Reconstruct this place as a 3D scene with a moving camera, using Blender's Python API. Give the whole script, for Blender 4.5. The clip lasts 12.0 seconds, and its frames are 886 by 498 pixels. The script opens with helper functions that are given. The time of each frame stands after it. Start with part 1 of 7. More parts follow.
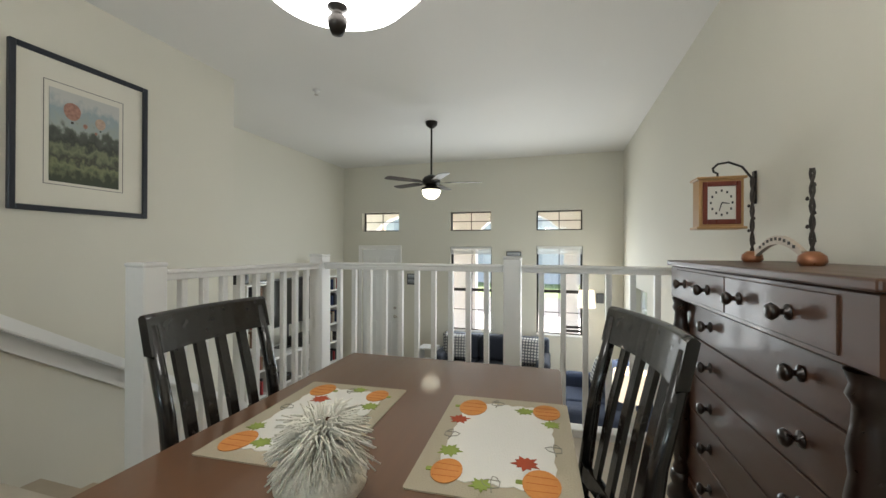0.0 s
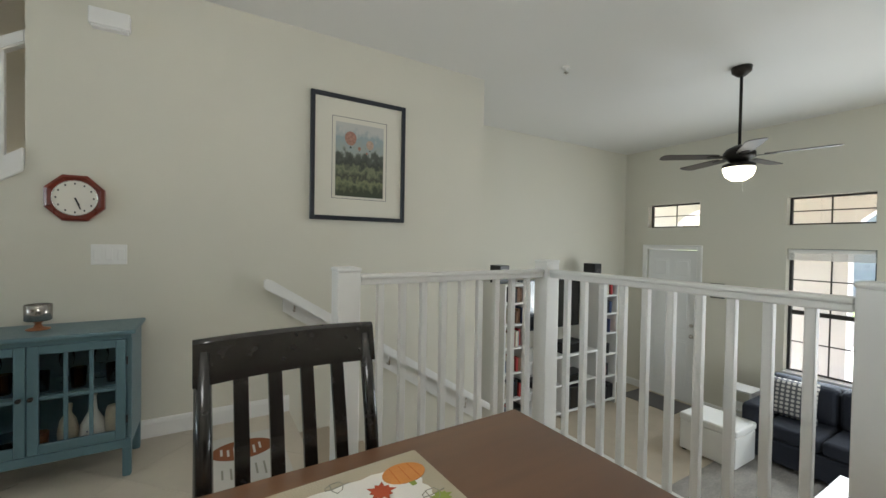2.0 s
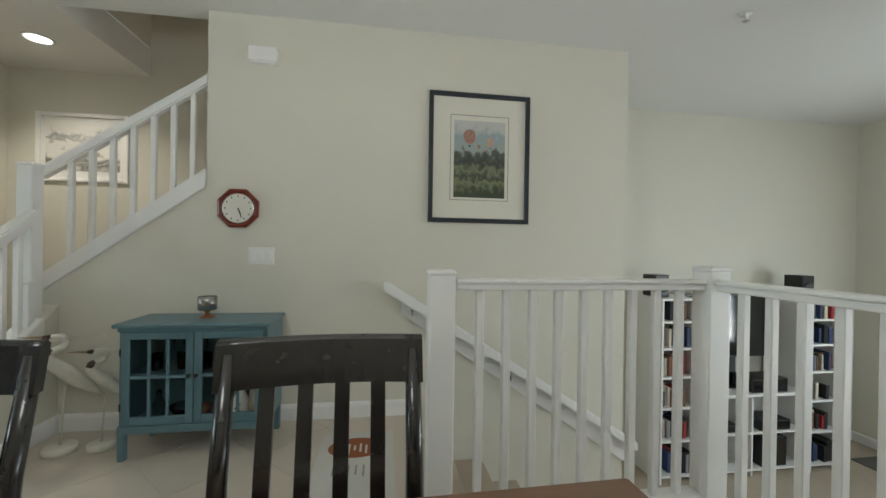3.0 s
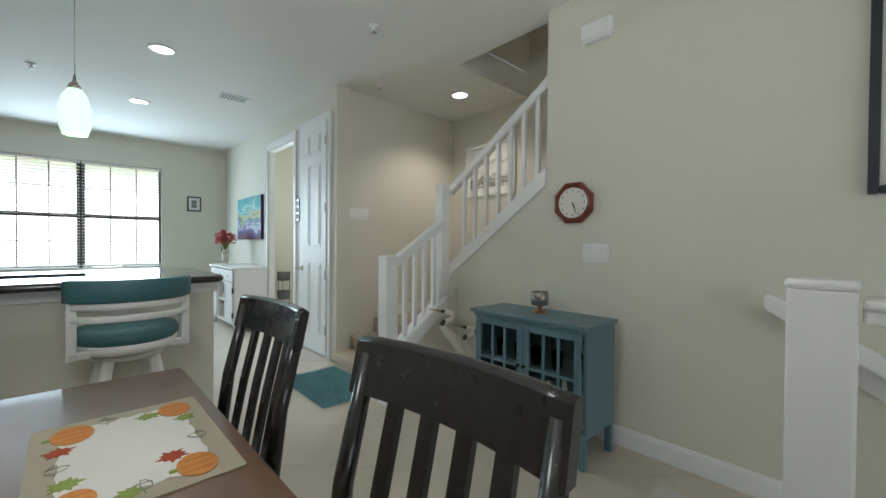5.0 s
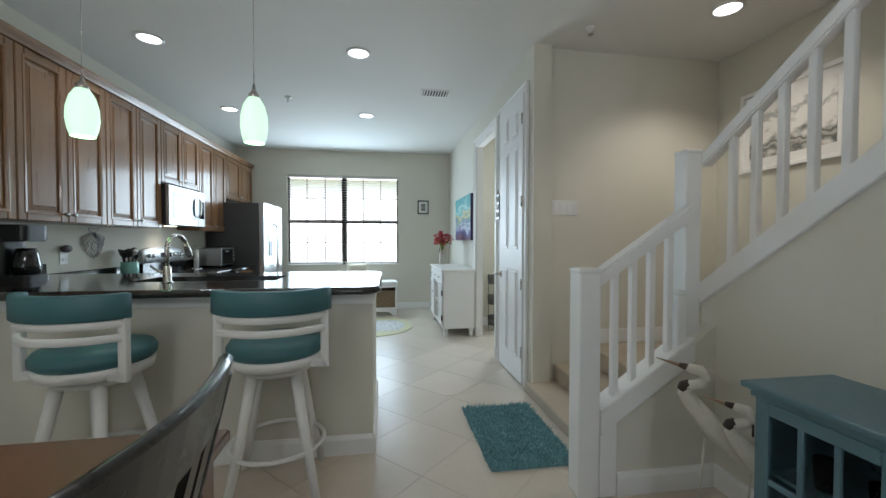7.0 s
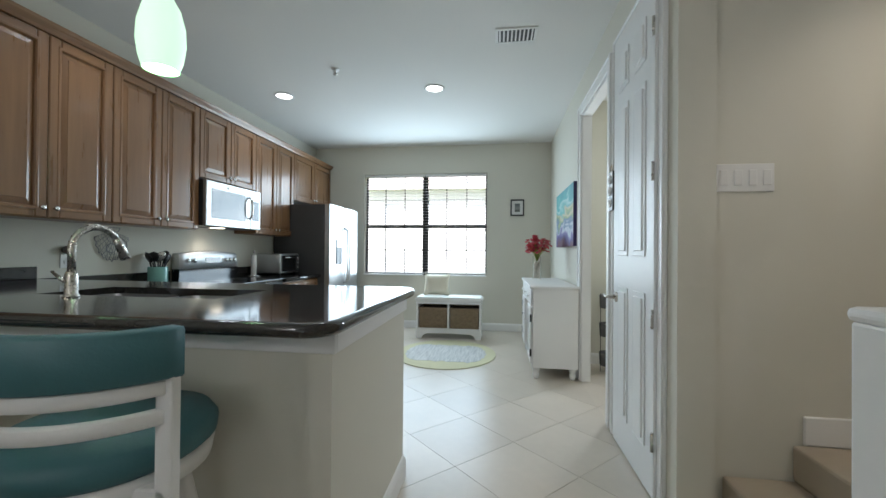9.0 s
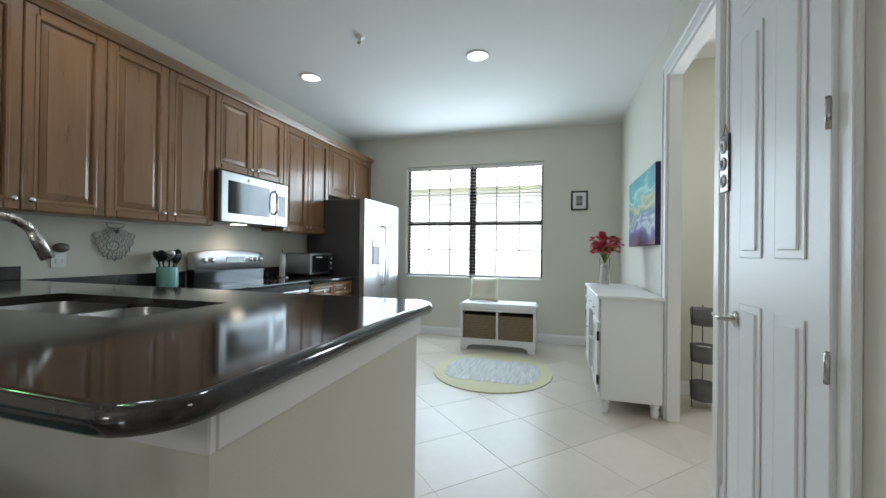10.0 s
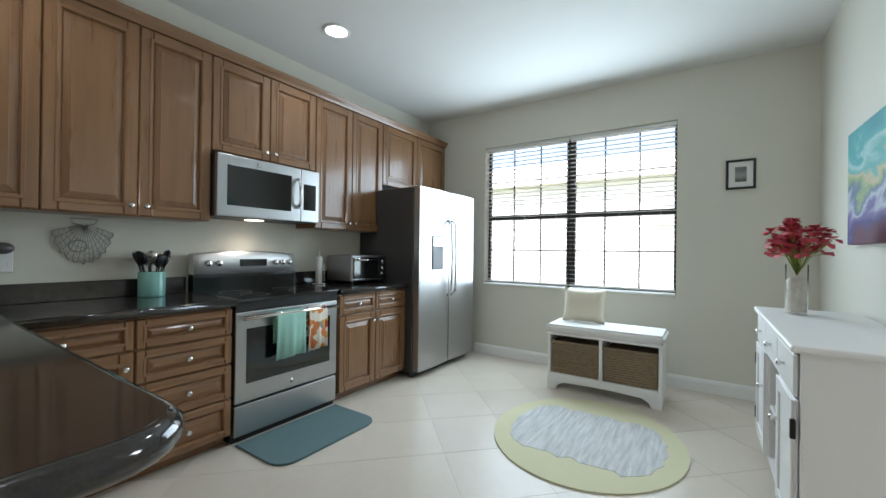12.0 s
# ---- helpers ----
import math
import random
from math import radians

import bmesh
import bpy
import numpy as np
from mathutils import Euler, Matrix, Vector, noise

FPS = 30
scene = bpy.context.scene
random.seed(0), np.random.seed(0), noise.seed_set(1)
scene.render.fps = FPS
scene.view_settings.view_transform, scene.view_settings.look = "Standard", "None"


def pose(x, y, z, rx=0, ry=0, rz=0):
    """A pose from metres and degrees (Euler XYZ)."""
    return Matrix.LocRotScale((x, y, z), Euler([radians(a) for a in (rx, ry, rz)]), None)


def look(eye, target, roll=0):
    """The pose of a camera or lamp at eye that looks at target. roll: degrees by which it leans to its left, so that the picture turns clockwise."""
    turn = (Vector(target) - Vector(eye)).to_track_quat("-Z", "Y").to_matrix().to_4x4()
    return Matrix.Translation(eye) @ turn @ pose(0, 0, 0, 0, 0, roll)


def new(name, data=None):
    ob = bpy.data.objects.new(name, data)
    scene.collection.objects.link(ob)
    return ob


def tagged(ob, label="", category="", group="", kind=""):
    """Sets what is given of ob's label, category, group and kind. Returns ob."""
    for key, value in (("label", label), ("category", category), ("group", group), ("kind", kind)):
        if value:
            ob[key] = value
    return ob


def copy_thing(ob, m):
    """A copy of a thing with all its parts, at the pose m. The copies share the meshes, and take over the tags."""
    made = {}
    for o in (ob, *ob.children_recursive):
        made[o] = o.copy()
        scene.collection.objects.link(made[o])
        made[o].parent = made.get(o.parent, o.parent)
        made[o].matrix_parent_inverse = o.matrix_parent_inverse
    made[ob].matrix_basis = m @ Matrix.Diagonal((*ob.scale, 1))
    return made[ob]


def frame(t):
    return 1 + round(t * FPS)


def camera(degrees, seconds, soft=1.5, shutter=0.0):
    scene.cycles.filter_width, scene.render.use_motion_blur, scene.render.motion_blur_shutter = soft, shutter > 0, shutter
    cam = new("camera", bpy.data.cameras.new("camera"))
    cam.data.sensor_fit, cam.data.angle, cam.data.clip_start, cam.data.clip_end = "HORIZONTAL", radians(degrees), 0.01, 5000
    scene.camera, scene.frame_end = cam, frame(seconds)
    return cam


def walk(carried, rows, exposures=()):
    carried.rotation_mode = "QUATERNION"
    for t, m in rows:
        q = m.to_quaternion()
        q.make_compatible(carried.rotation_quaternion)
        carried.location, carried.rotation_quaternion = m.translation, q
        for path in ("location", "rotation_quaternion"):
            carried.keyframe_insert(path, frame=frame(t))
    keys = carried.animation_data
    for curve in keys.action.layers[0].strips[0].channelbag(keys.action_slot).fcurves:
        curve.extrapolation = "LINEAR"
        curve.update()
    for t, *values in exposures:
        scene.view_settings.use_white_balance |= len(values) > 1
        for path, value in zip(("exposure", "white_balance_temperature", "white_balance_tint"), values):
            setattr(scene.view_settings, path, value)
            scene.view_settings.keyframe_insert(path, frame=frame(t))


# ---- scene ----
cam = camera(97.2, 12.0)
PATH = [
    (0, (-0.169, 0.262, 1.164), (-0.74, 2.178, 1.17), 0.2),
    (0.5, (-0.051, 0.441, 1.188), (-0.949, 2.228, 1.191), 0.4),
    (1, (-0.016, 0.642, 1.195), (-1.22, 2.239, 1.186), 0.7),
    (1.5, (-0.044, 0.821, 1.181), (-1.536, 2.152, 1.173), 0.4),
    (2, (-0.114, 1.004, 1.23), (-1.831, 2.028, 1.196), 1.0),
    (2.5, (-0.199, 1.161, 1.211), (-2.074, 1.856, 1.195), 1.0),
    (3, (-0.274, 1.308, 1.202), (-2.25, 1.614, 1.194), 0.9),
    (3.5, (-0.358, 1.414, 1.196), (-2.354, 1.277, 1.179), 0.9),
    (3.7, (-0.388, 1.444, 1.177), (-2.362, 1.122, 1.164), 0.9),
    (5.3, (-0.864, 1.63, 1.175), (-2.042, 0.014, 1.142), 0.1),
    (5.5, (-0.939, 1.599, 1.191), (-2.011, -0.089, 1.156), -0.1),
    (6, (-1.148, 1.484, 1.189), (-1.948, -0.349, 1.162), 0.0),
    (6.5, (-1.313, 1.271, 1.204), (-1.847, -0.656, 1.168), 0.1),
    (7, (-1.456, 0.995, 1.215), (-1.753, -0.982, 1.171), 0.1),
    (7.2, (-1.517, 0.882, 1.217), (-1.728, -1.106, 1.173), -0.0),
    (8.8, (-1.855, -0.055, 1.162), (-1.638, -2.043, 1.175), 0.4),
    (9, (-1.865, -0.177, 1.156), (-1.587, -2.157, 1.169), 0.5),
    (9.5, (-1.857, -0.477, 1.157), (-1.44, -2.433, 1.16), 0.7),
    (10, (-1.873, -0.806, 1.152), (-1.315, -2.727, 1.163), 0.7),
    (10.5, (-1.885, -1.097, 1.17), (-1.199, -2.976, 1.18), 0.8),
    (11, (-1.892, -1.399, 1.173), (-1.086, -3.23, 1.181), 0.9),
    (11.5, (-1.934, -1.706, 1.172), (-0.98, -3.464, 1.181), 0.8),
    (12, (-1.91, -2.018, 1.159), (-0.795, -3.678, 1.168), 0.7),
]
walk(cam, [(t, look(eye, target, roll)) for t, eye, target, roll in PATH], exposures=[(0.0, 2.56, 6450, 10), (2.0, 2.58, 6280, 9), (3.7, 2.64, 6100, 6), (6.0, 2.33, 5920, 10), (9.0, 2.28, 6000, 11), (12.0, 2.34, 6150, 13)])

# ---- light ----
world = bpy.data.worlds.new("daylight")
scene.world = world
world.use_nodes = True
wn = world.node_tree
sky = wn.nodes.new("ShaderNodeTexSky")
sky.sky_type, sky.sun_disc = "NISHITA", False
sky.sun_elevation, sky.sun_rotation = radians(60), radians(-31)
sky.air_density, sky.dust_density = 1.0, 6.0
wn.links.new(sky.outputs["Color"], wn.nodes["Background"].inputs["Color"])
wn.nodes["Background"].inputs["Strength"].default_value = 0.14
sun = new("sun", bpy.data.lights.new("sun", "SUN"))
sun.data.energy, sun.data.angle, sun.data.color = 3.6, radians(0.6), (1.0, 0.95, 0.88)
sun.matrix_world = look((-6, 10, 20), (0, 0, 0))


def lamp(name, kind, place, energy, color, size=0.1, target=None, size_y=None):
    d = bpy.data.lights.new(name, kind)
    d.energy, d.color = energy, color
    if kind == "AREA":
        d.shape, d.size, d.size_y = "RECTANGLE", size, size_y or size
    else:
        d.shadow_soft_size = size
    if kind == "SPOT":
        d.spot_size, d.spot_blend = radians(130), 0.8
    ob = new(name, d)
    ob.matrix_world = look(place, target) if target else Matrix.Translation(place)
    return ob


DAY, COOL, WARM = (0.90, 0.97, 1.0), (0.74, 0.92, 1.0), (1.0, 0.88, 0.72)
lamp("window_light", "AREA", (-0.76, -5.915, 1.56), 11, COOL, 1.8, (-0.77, 0, 1.2), 1.5)
for wx in (-1.67, -0.17):
    lamp("window_light", "AREA", (wx, 6.94, 0.5), 5.5, DAY, 0.75, (wx, 0, 0.2), 1.5)
lamp("window_light", "AREA", (0.73, 5.7, 0.09), 4, DAY, 0.85, (-3, 5.7, 0.0), 1.1)
for cx, cy in ((0.31, -2.31), (0.33, -3.93), (-1.25, -2.31), (-1.24, -3.93)):
    lamp("can_light", "SPOT", (cx, cy, 2.70), 3.2, (0.90, 0.97, 1.0), 0.07, (cx, cy, 0))
lamp("stair_can_light", "SPOT", (-3.70, -1.31, 2.70), 7, WARM, 0.07, (-3.70, -1.31, 0))
# unseen lamp, added to brighten the upper stairwell
lamp("upstairs_fill_light", "SPOT", (-3.75, 0.9, 5.16), 3.5, WARM, 0.07, (-3.75, 0.9, 0))
for px in (-0.735, 0.12):
    lamp("pendant_bulb", "POINT", (px, -1.345, 1.89), 0.7, (0.95, 1.0, 0.90), 0.05)
lamp("bowl_bulb", "POINT", (-0.55, 0.875, 1.785), 5, (1.0, 0.96, 0.9), 0.12)
lamp("fan_bulb", "POINT", (-1.69, 4.85, 1.95), 4.2, (1.0, 0.93, 0.8), 0.06)
lamp("floor_lamp_bulb", "POINT", (0.23, 6.58, 0.42), 0.8, WARM, 0.06)
lamp("table_lamp_bulb", "POINT", (0.45, 4.10, -0.04), 0.8, WARM, 0.06)
lamp("range_light", "SPOT", (0.80, -3.6, 1.35), 0.65, WARM, 0.04, (0.86, -3.6, 0.85))
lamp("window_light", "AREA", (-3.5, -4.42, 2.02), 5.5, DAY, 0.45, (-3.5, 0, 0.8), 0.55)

# ---- materials ----
def material(name, color, rough=0.5, metal=0.0, vary=0.06, scale=3.0, bump=0.0, fine=60.0, color2=None, spec=0.5, stretch=(1, 1, 1), coat=0.0, island=0.0):
    """Noise at two scales over a base colour, with a little relief."""
    m = bpy.data.materials.new(name)
    m.use_nodes = True
    n, l = m.node_tree.nodes, m.node_tree.links
    b = n["Principled BSDF"]
    tc = n.new("ShaderNodeTexCoord")
    mp = n.new("ShaderNodeMapping")
    mp.inputs["Scale"].default_value = stretch
    l.new(tc.outputs["Object"], mp.inputs["Vector"])
    big, small = n.new("ShaderNodeTexNoise"), n.new("ShaderNodeTexNoise")
    for t, s, d in ((big, scale, 4), (small, fine, 3)):
        t.inputs["Scale"].default_value, t.inputs["Detail"].default_value = s, d
        l.new(mp.outputs["Vector"], t.inputs["Vector"])
    mx = n.new("ShaderNodeMix")
    mx.data_type, mx.factor_mode = "RGBA", "UNIFORM"
    c = Vector(color)
    lo = c * (1 - vary * 2)
    hi = Vector(color2) if color2 else c * (1 + vary * 2)
    mx.inputs["A"].default_value, mx.inputs["B"].default_value = (*lo, 1), (*hi, 1)
    add = n.new("ShaderNodeMath")
    add.operation = "MULTIPLY_ADD"
    add.inputs[1].default_value = 0.35
    l.new(small.outputs["Fac"], add.inputs[0])
    sc = n.new("ShaderNodeMath")
    sc.operation, sc.inputs[1].default_value = "MULTIPLY", 0.65
    l.new(big.outputs["Fac"], sc.inputs[0])
    l.new(sc.outputs[0], add.inputs[2])
    l.new(add.outputs[0], mx.inputs["Factor"])
    out = mx.outputs["Result"]
    if island:
        oi = n.new("ShaderNodeObjectInfo")
        hv = n.new("ShaderNodeHueSaturation")
        mr = n.new("ShaderNodeMapRange")
        mr.inputs["To Min"].default_value, mr.inputs["To Max"].default_value = 1 - island, 1 + island
        l.new(oi.outputs["Random"], mr.inputs["Value"])
        l.new(mr.outputs[0], hv.inputs["Value"])
        l.new(out, hv.inputs["Color"])
        out = hv.outputs["Color"]
    l.new(out, b.inputs["Base Color"])
    rr = n.new("ShaderNodeMapRange")
    rr.inputs["To Min"].default_value, rr.inputs["To Max"].default_value = max(0.02, rough - 0.08), min(1, rough + 0.08)
    l.new(small.outputs["Fac"], rr.inputs["Value"])
    l.new(rr.outputs[0], b.inputs["Roughness"])
    b.inputs["Metallic"].default_value = metal
    b.inputs["Specular IOR Level"].default_value = spec
    b.inputs["Coat Weight"].default_value = coat
    b.inputs["Coat Roughness"].default_value = 0.08
    if bump:
        bp = n.new("ShaderNodeBump")
        bp.inputs["Strength"].default_value, bp.inputs["Distance"].default_value = bump, 0.004
        l.new(small.outputs["Fac"], bp.inputs["Height"])
        l.new(bp.outputs["Normal"], b.inputs["Normal"])
    return m


def wood(name, dark, light, rough=0.35, axis=2, grain=14.0, coat=0.0, bump=0.06):
    """Streaked wood, its grain along an axis."""
    st = [grain, grain, grain]
    st[axis] = grain / 12
    m = material(name, dark, rough, color2=light, scale=1.0, fine=4.0, stretch=st, bump=bump, coat=coat)
    return m


def glow(name, color, strength):
    m = bpy.data.materials.new(name)
    m.use_nodes = True
    b = m.node_tree.nodes["Principled BSDF"]
    b.inputs["Base Color"].default_value = (*color, 1)
    b.inputs["Emission Color"].default_value = (*color, 1)
    b.inputs["Emission Strength"].default_value = strength
    return m


def glass(name, color=(1, 1, 1), rough=0.0, ior=1.45):
    m = bpy.data.materials.new(name)
    m.use_nodes = True
    b = m.node_tree.nodes["Principled BSDF"]
    b.inputs["Base Color"].default_value = (*color, 1)
    b.inputs["Transmission Weight"].default_value = 1.0
    b.inputs["Roughness"].default_value, b.inputs["IOR"].default_value = rough, ior
    return m


M_WALL = material("wall_paint", (0.66, 0.635, 0.55), 0.75, vary=0.015, scale=1.2, bump=0.12, fine=220)
M_CEIL = material("ceiling_paint", (0.74, 0.73, 0.70), 0.85, vary=0.012, scale=1.0, bump=0.2, fine=140)
M_WHITE = material("white_trim_paint", (0.80, 0.79, 0.77), 0.38, vary=0.01, bump=0.03)
M_DOOR = material("white_door_paint", (0.80, 0.80, 0.79), 0.42, vary=0.01, bump=0.05)
M_TILE = material("ceramic_tile", (0.56, 0.495, 0.41), 0.33, vary=0.05, scale=2.2, color2=(0.65, 0.575, 0.48), fine=18, bump=0.04, island=0.04)
M_GROUT = material("grout", (0.60, 0.53, 0.45), 0.9, vary=0.06, fine=90, bump=0.2)
M_CARPET = material("beige_carpet", (0.47, 0.40, 0.31), 0.95, vary=0.08, scale=6, fine=420, bump=0.8)
M_CAB = wood("cabinet_wood_upright", (0.140, 0.064, 0.026), (0.310, 0.160, 0.069), 0.30, 2, 9, 0.35)
M_CABH = wood("cabinet_wood_across", (0.140, 0.064, 0.026), (0.310, 0.160, 0.069), 0.30, 1, 9, 0.35)
M_TABLE = wood("table_wood", (0.105, 0.046, 0.021), (0.215, 0.103, 0.050), 0.32, 1, 7, 0.5, bump=0.015)
M_BLACK = material("black_lacquer", (0.012, 0.010, 0.009), 0.25, vary=0.15, fine=30, coat=0.4)
M_CHEST = wood("chest_wood", (0.046, 0.019, 0.010), (0.118, 0.050, 0.025), 0.40, 1, 6, 0.12)
M_CHESTD = material("chest_dark_carving", (0.018, 0.008, 0.005), 0.3, vary=0.2, fine=40, coat=0.5)
M_GRANITE = material("dark_granite", (0.010, 0.009, 0.009), 0.10, vary=0.3, scale=25, fine=240, color2=(0.055, 0.048, 0.042), coat=0.3)
M_STEEL = material("brushed_steel", (0.46, 0.46, 0.46), 0.33, 1.0, vary=0.02, stretch=(1, 1, 0.05), fine=120)
M_STEELD = material("fridge_side_steel", (0.06, 0.058, 0.057), 0.4, 0.3, vary=0.08, bump=0.08, fine=150)
M_CHROME = material("chrome", (0.72, 0.71, 0.70), 0.12, 1.0, vary=0.02)
M_NICKEL = material("brushed_nickel", (0.55, 0.52, 0.48), 0.28, 1.0, vary=0.03)
M_BGLASS = material("black_glass", (0.006, 0.006, 0.007), 0.05, vary=0.1, coat=0.5)
M_PLASTIC = material("black_plastic", (0.012, 0.012, 0.013), 0.35, vary=0.15, fine=90)
M_TEALCAB = material("teal_paint", (0.105, 0.185, 0.218), 0.38, vary=0.06, scale=4, fine=60, bump=0.05)
M_TEALFAB = material("teal_vinyl", (0.055, 0.155, 0.175), 0.48, vary=0.06, scale=8, fine=150, bump=0.12)
M_RUGTEAL = material("teal_shag", (0.20, 0.38, 0.41), 0.95, vary=0.2, scale=14, fine=90, bump=0.6)
M_MATG = material("grey_green_mat", (0.10, 0.165, 0.172), 0.8, vary=0.05, fine=200, bump=0.3)
M_NAVY = material("navy_fabric", (0.016, 0.019, 0.030), 0.9, vary=0.15, fine=260, bump=0.5)
M_BLUEF = material("blue_fabric", (0.03, 0.045, 0.09), 0.9, vary=0.15, fine=260, bump=0.5)
M_CREAM = material("cream_fabric", (0.66, 0.60, 0.47), 0.9, vary=0.05, fine=240, bump=0.4)
M_WHITEF = material("white_fabric", (0.74, 0.73, 0.70), 0.9, vary=0.04, fine=240, bump=0.4)
M_BRONZE = material("dark_bronze", (0.022, 0.018, 0.015), 0.4, 0.6, vary=0.15)
M_WINF = material("bronze_window_frame", (0.020, 0.017, 0.015), 0.45, vary=0.1)
M_BLIND = material("white_blind", (0.78, 0.78, 0.76), 0.6, vary=0.02)
M_GLASS = glass("clear_glass")
M_THIN = glass("thin_glass", (0.97, 0.98, 0.98), 0.0, 1.07)
M_PAPER = material("mat_board", (0.70, 0.67, 0.58), 0.9, vary=0.02)
M_FRAMED = material("dark_blue_frame", (0.020, 0.023, 0.032), 0.35, vary=0.1)
M_PORC = material("white_ceramic", (0.75, 0.74, 0.70), 0.2, vary=0.03, fine=20)


# ---- building helpers ----
def bm_box(bm, x0, x1, y0, y1, z0, z1, bevel=0.0, seg=1, m=None):
    vs = [bm.verts.new((x, y, z)) for x in (x0, x1) for y in (y0, y1) for z in (z0, z1)]
    fs = [bm.faces.new([vs[i] for i in q]) for q in ((0, 1, 3, 2), (4, 6, 7, 5), (0, 4, 5, 1), (2, 3, 7, 6), (0, 2, 6, 4), (1, 5, 7, 3))]
    if bevel:
        r = bmesh.ops.bevel(bm, geom=list({e for f in fs for e in f.edges}), offset=bevel, segments=seg, affect="EDGES", profile=0.5)
        vs = list({v for f in r["faces"] for v in f.verts} | {v for v in vs if v.is_valid})
    if m is not None:
        bmesh.ops.transform(bm, matrix=m, verts=[v for v in vs if v.is_valid])
    return bm


def box(x0, x1, y0, y1, z0, z1, bevel=0.0, seg=1, m=None):
    return bm_box(bmesh.new(), x0, x1, y0, y1, z0, z1, bevel, seg, m)


def lathe(profile, seg=24, bm=None, m=None):
    """A turned body: (radius, height) pairs about z."""
    bm = bm or bmesh.new()
    rings = []
    for r, z in profile:
        if r < 1e-5:
            rings.append([bm.verts.new((0, 0, z))])
        else:
            rings.append([bm.verts.new((r * math.cos(2 * math.pi * i / seg), r * math.sin(2 * math.pi * i / seg), z)) for i in range(seg)])
    for a, b in zip(rings, rings[1:]):
        for i in range(seg):
            j = (i + 1) % seg
            q = [a[i % len(a)], a[j % len(a)], b[j % len(b)], b[i % len(b)]]
            u = []
            for v in q:
                if v not in u:
                    u.append(v)
            if len(u) > 2:
                bm.faces.new(u).smooth = True
    if m is not None:
        bmesh.ops.transform(bm, matrix=m, verts=[v for g in rings for v in g])
    return bm


def tube(points, r, seg=8, bm=None, closed=False):
    """A round bar along a line of points; r may be a list."""
    bm = bm or bmesh.new()
    pts = [Vector(p) for p in points]
    n = len(pts)
    rr = r if isinstance(r, (list, tuple)) else [r] * n
    rings, side = [], None
    for i, p in enumerate(pts):
        d = (pts[(i + 1) % n] - pts[i - 1]) if closed else (pts[min(i + 1, n - 1)] - pts[max(i - 1, 0)])
        d.normalize()
        if side is None:
            side = d.orthogonal().normalized()
        side = (side - d * side.dot(d)).normalized()
        up = d.cross(side)
        rings.append([bm.verts.new(p + rr[i] * (side * math.cos(2 * math.pi * k / seg) + up * math.sin(2 * math.pi * k / seg))) for k in range(seg)])
    pairs = list(zip(rings, rings[1:])) + ([(rings[-1], rings[0])] if closed else [])
    for a, b in pairs:
        for k in range(seg):
            bm.faces.new([a[k], a[(k + 1) % seg], b[(k + 1) % seg], b[k]]).smooth = True
    if not closed:
        bm.faces.new(rings[0][::-1]), bm.faces.new(rings[-1])
    return bm


def prism(poly, a, b, axis="z", bm=None, bevel=0.0):
    """A flat outline pushed from a to b along an axis (outline in the two other axes, in order)."""
    bm = bm or bmesh.new()
    put = {"z": lambda u, v, w: (u, v, w), "y": lambda u, v, w: (u, w, v), "x": lambda u, v, w: (w, u, v)}[axis]
    lo, hi = [bm.verts.new(put(u, v, a)) for u, v in poly], [bm.verts.new(put(u, v, b)) for u, v in poly]
    fs = [bm.faces.new(lo), bm.faces.new(hi[::-1])]
    for i in range(len(poly)):
        j = (i + 1) % len(poly)
        fs.append(bm.faces.new([lo[i], hi[i], hi[j], lo[j]]))
    bmesh.ops.recalc_face_normals(bm, faces=fs)
    if bevel:
        bmesh.ops.bevel(bm, geom=list({e for f in fs for e in f.edges}), offset=bevel, segments=2, affect="EDGES")
    return bm


def ellipse(cx, cy, rx, ry, n=32):
    return [(cx + rx * math.cos(2 * math.pi * i / n), cy + ry * math.sin(2 * math.pi * i / n)) for i in range(n)]


def rounded(x0, x1, y0, y1, r, n=5):
    out = []
    for cx, cy, a in ((x1 - r, y1 - r, 0), (x0 + r, y1 - r, 90), (x0 + r, y0 + r, 180), (x1 - r, y0 + r, 270)):
        out += [(cx + r * math.cos(radians(a + 90 * i / n)), cy + r * math.sin(radians(a + 90 * i / n))) for i in range(n + 1)]
    return out


def finish(name, bm, mat):
    me = bpy.data.meshes.new(name)
    bmesh.ops.recalc_face_normals(bm, faces=bm.faces[:])
    bm.to_mesh(me)
    bm.free()
    me.materials.append(mat)
    return new(name, me)


def part(name, bm, mat, parent, label=""):
    """One mesh under a thing or a part."""
    ob = finish(name, bm, mat)
    ob.parent = parent
    if label:
        tagged(ob, label)
    return ob


def thing(name, at, label, category, group="", turn=0.0):
    ob = new(name)
    ob.empty_display_size = 0.05
    ob.matrix_basis = pose(*at, 0, 0, turn)
    return tagged(ob, label, category, group)


def solid(name, bm, mat, label, category, at=(0, 0, 0), group="", turn=0.0):
    ob = finish(name, bm, mat)
    ob.matrix_basis = pose(*at, 0, 0, turn)
    return tagged(ob, label, category, group)


def structure(name, bm, mat, label, category=""):
    return tagged(finish(name, bm, mat), label, category or "wall", "", "structure")


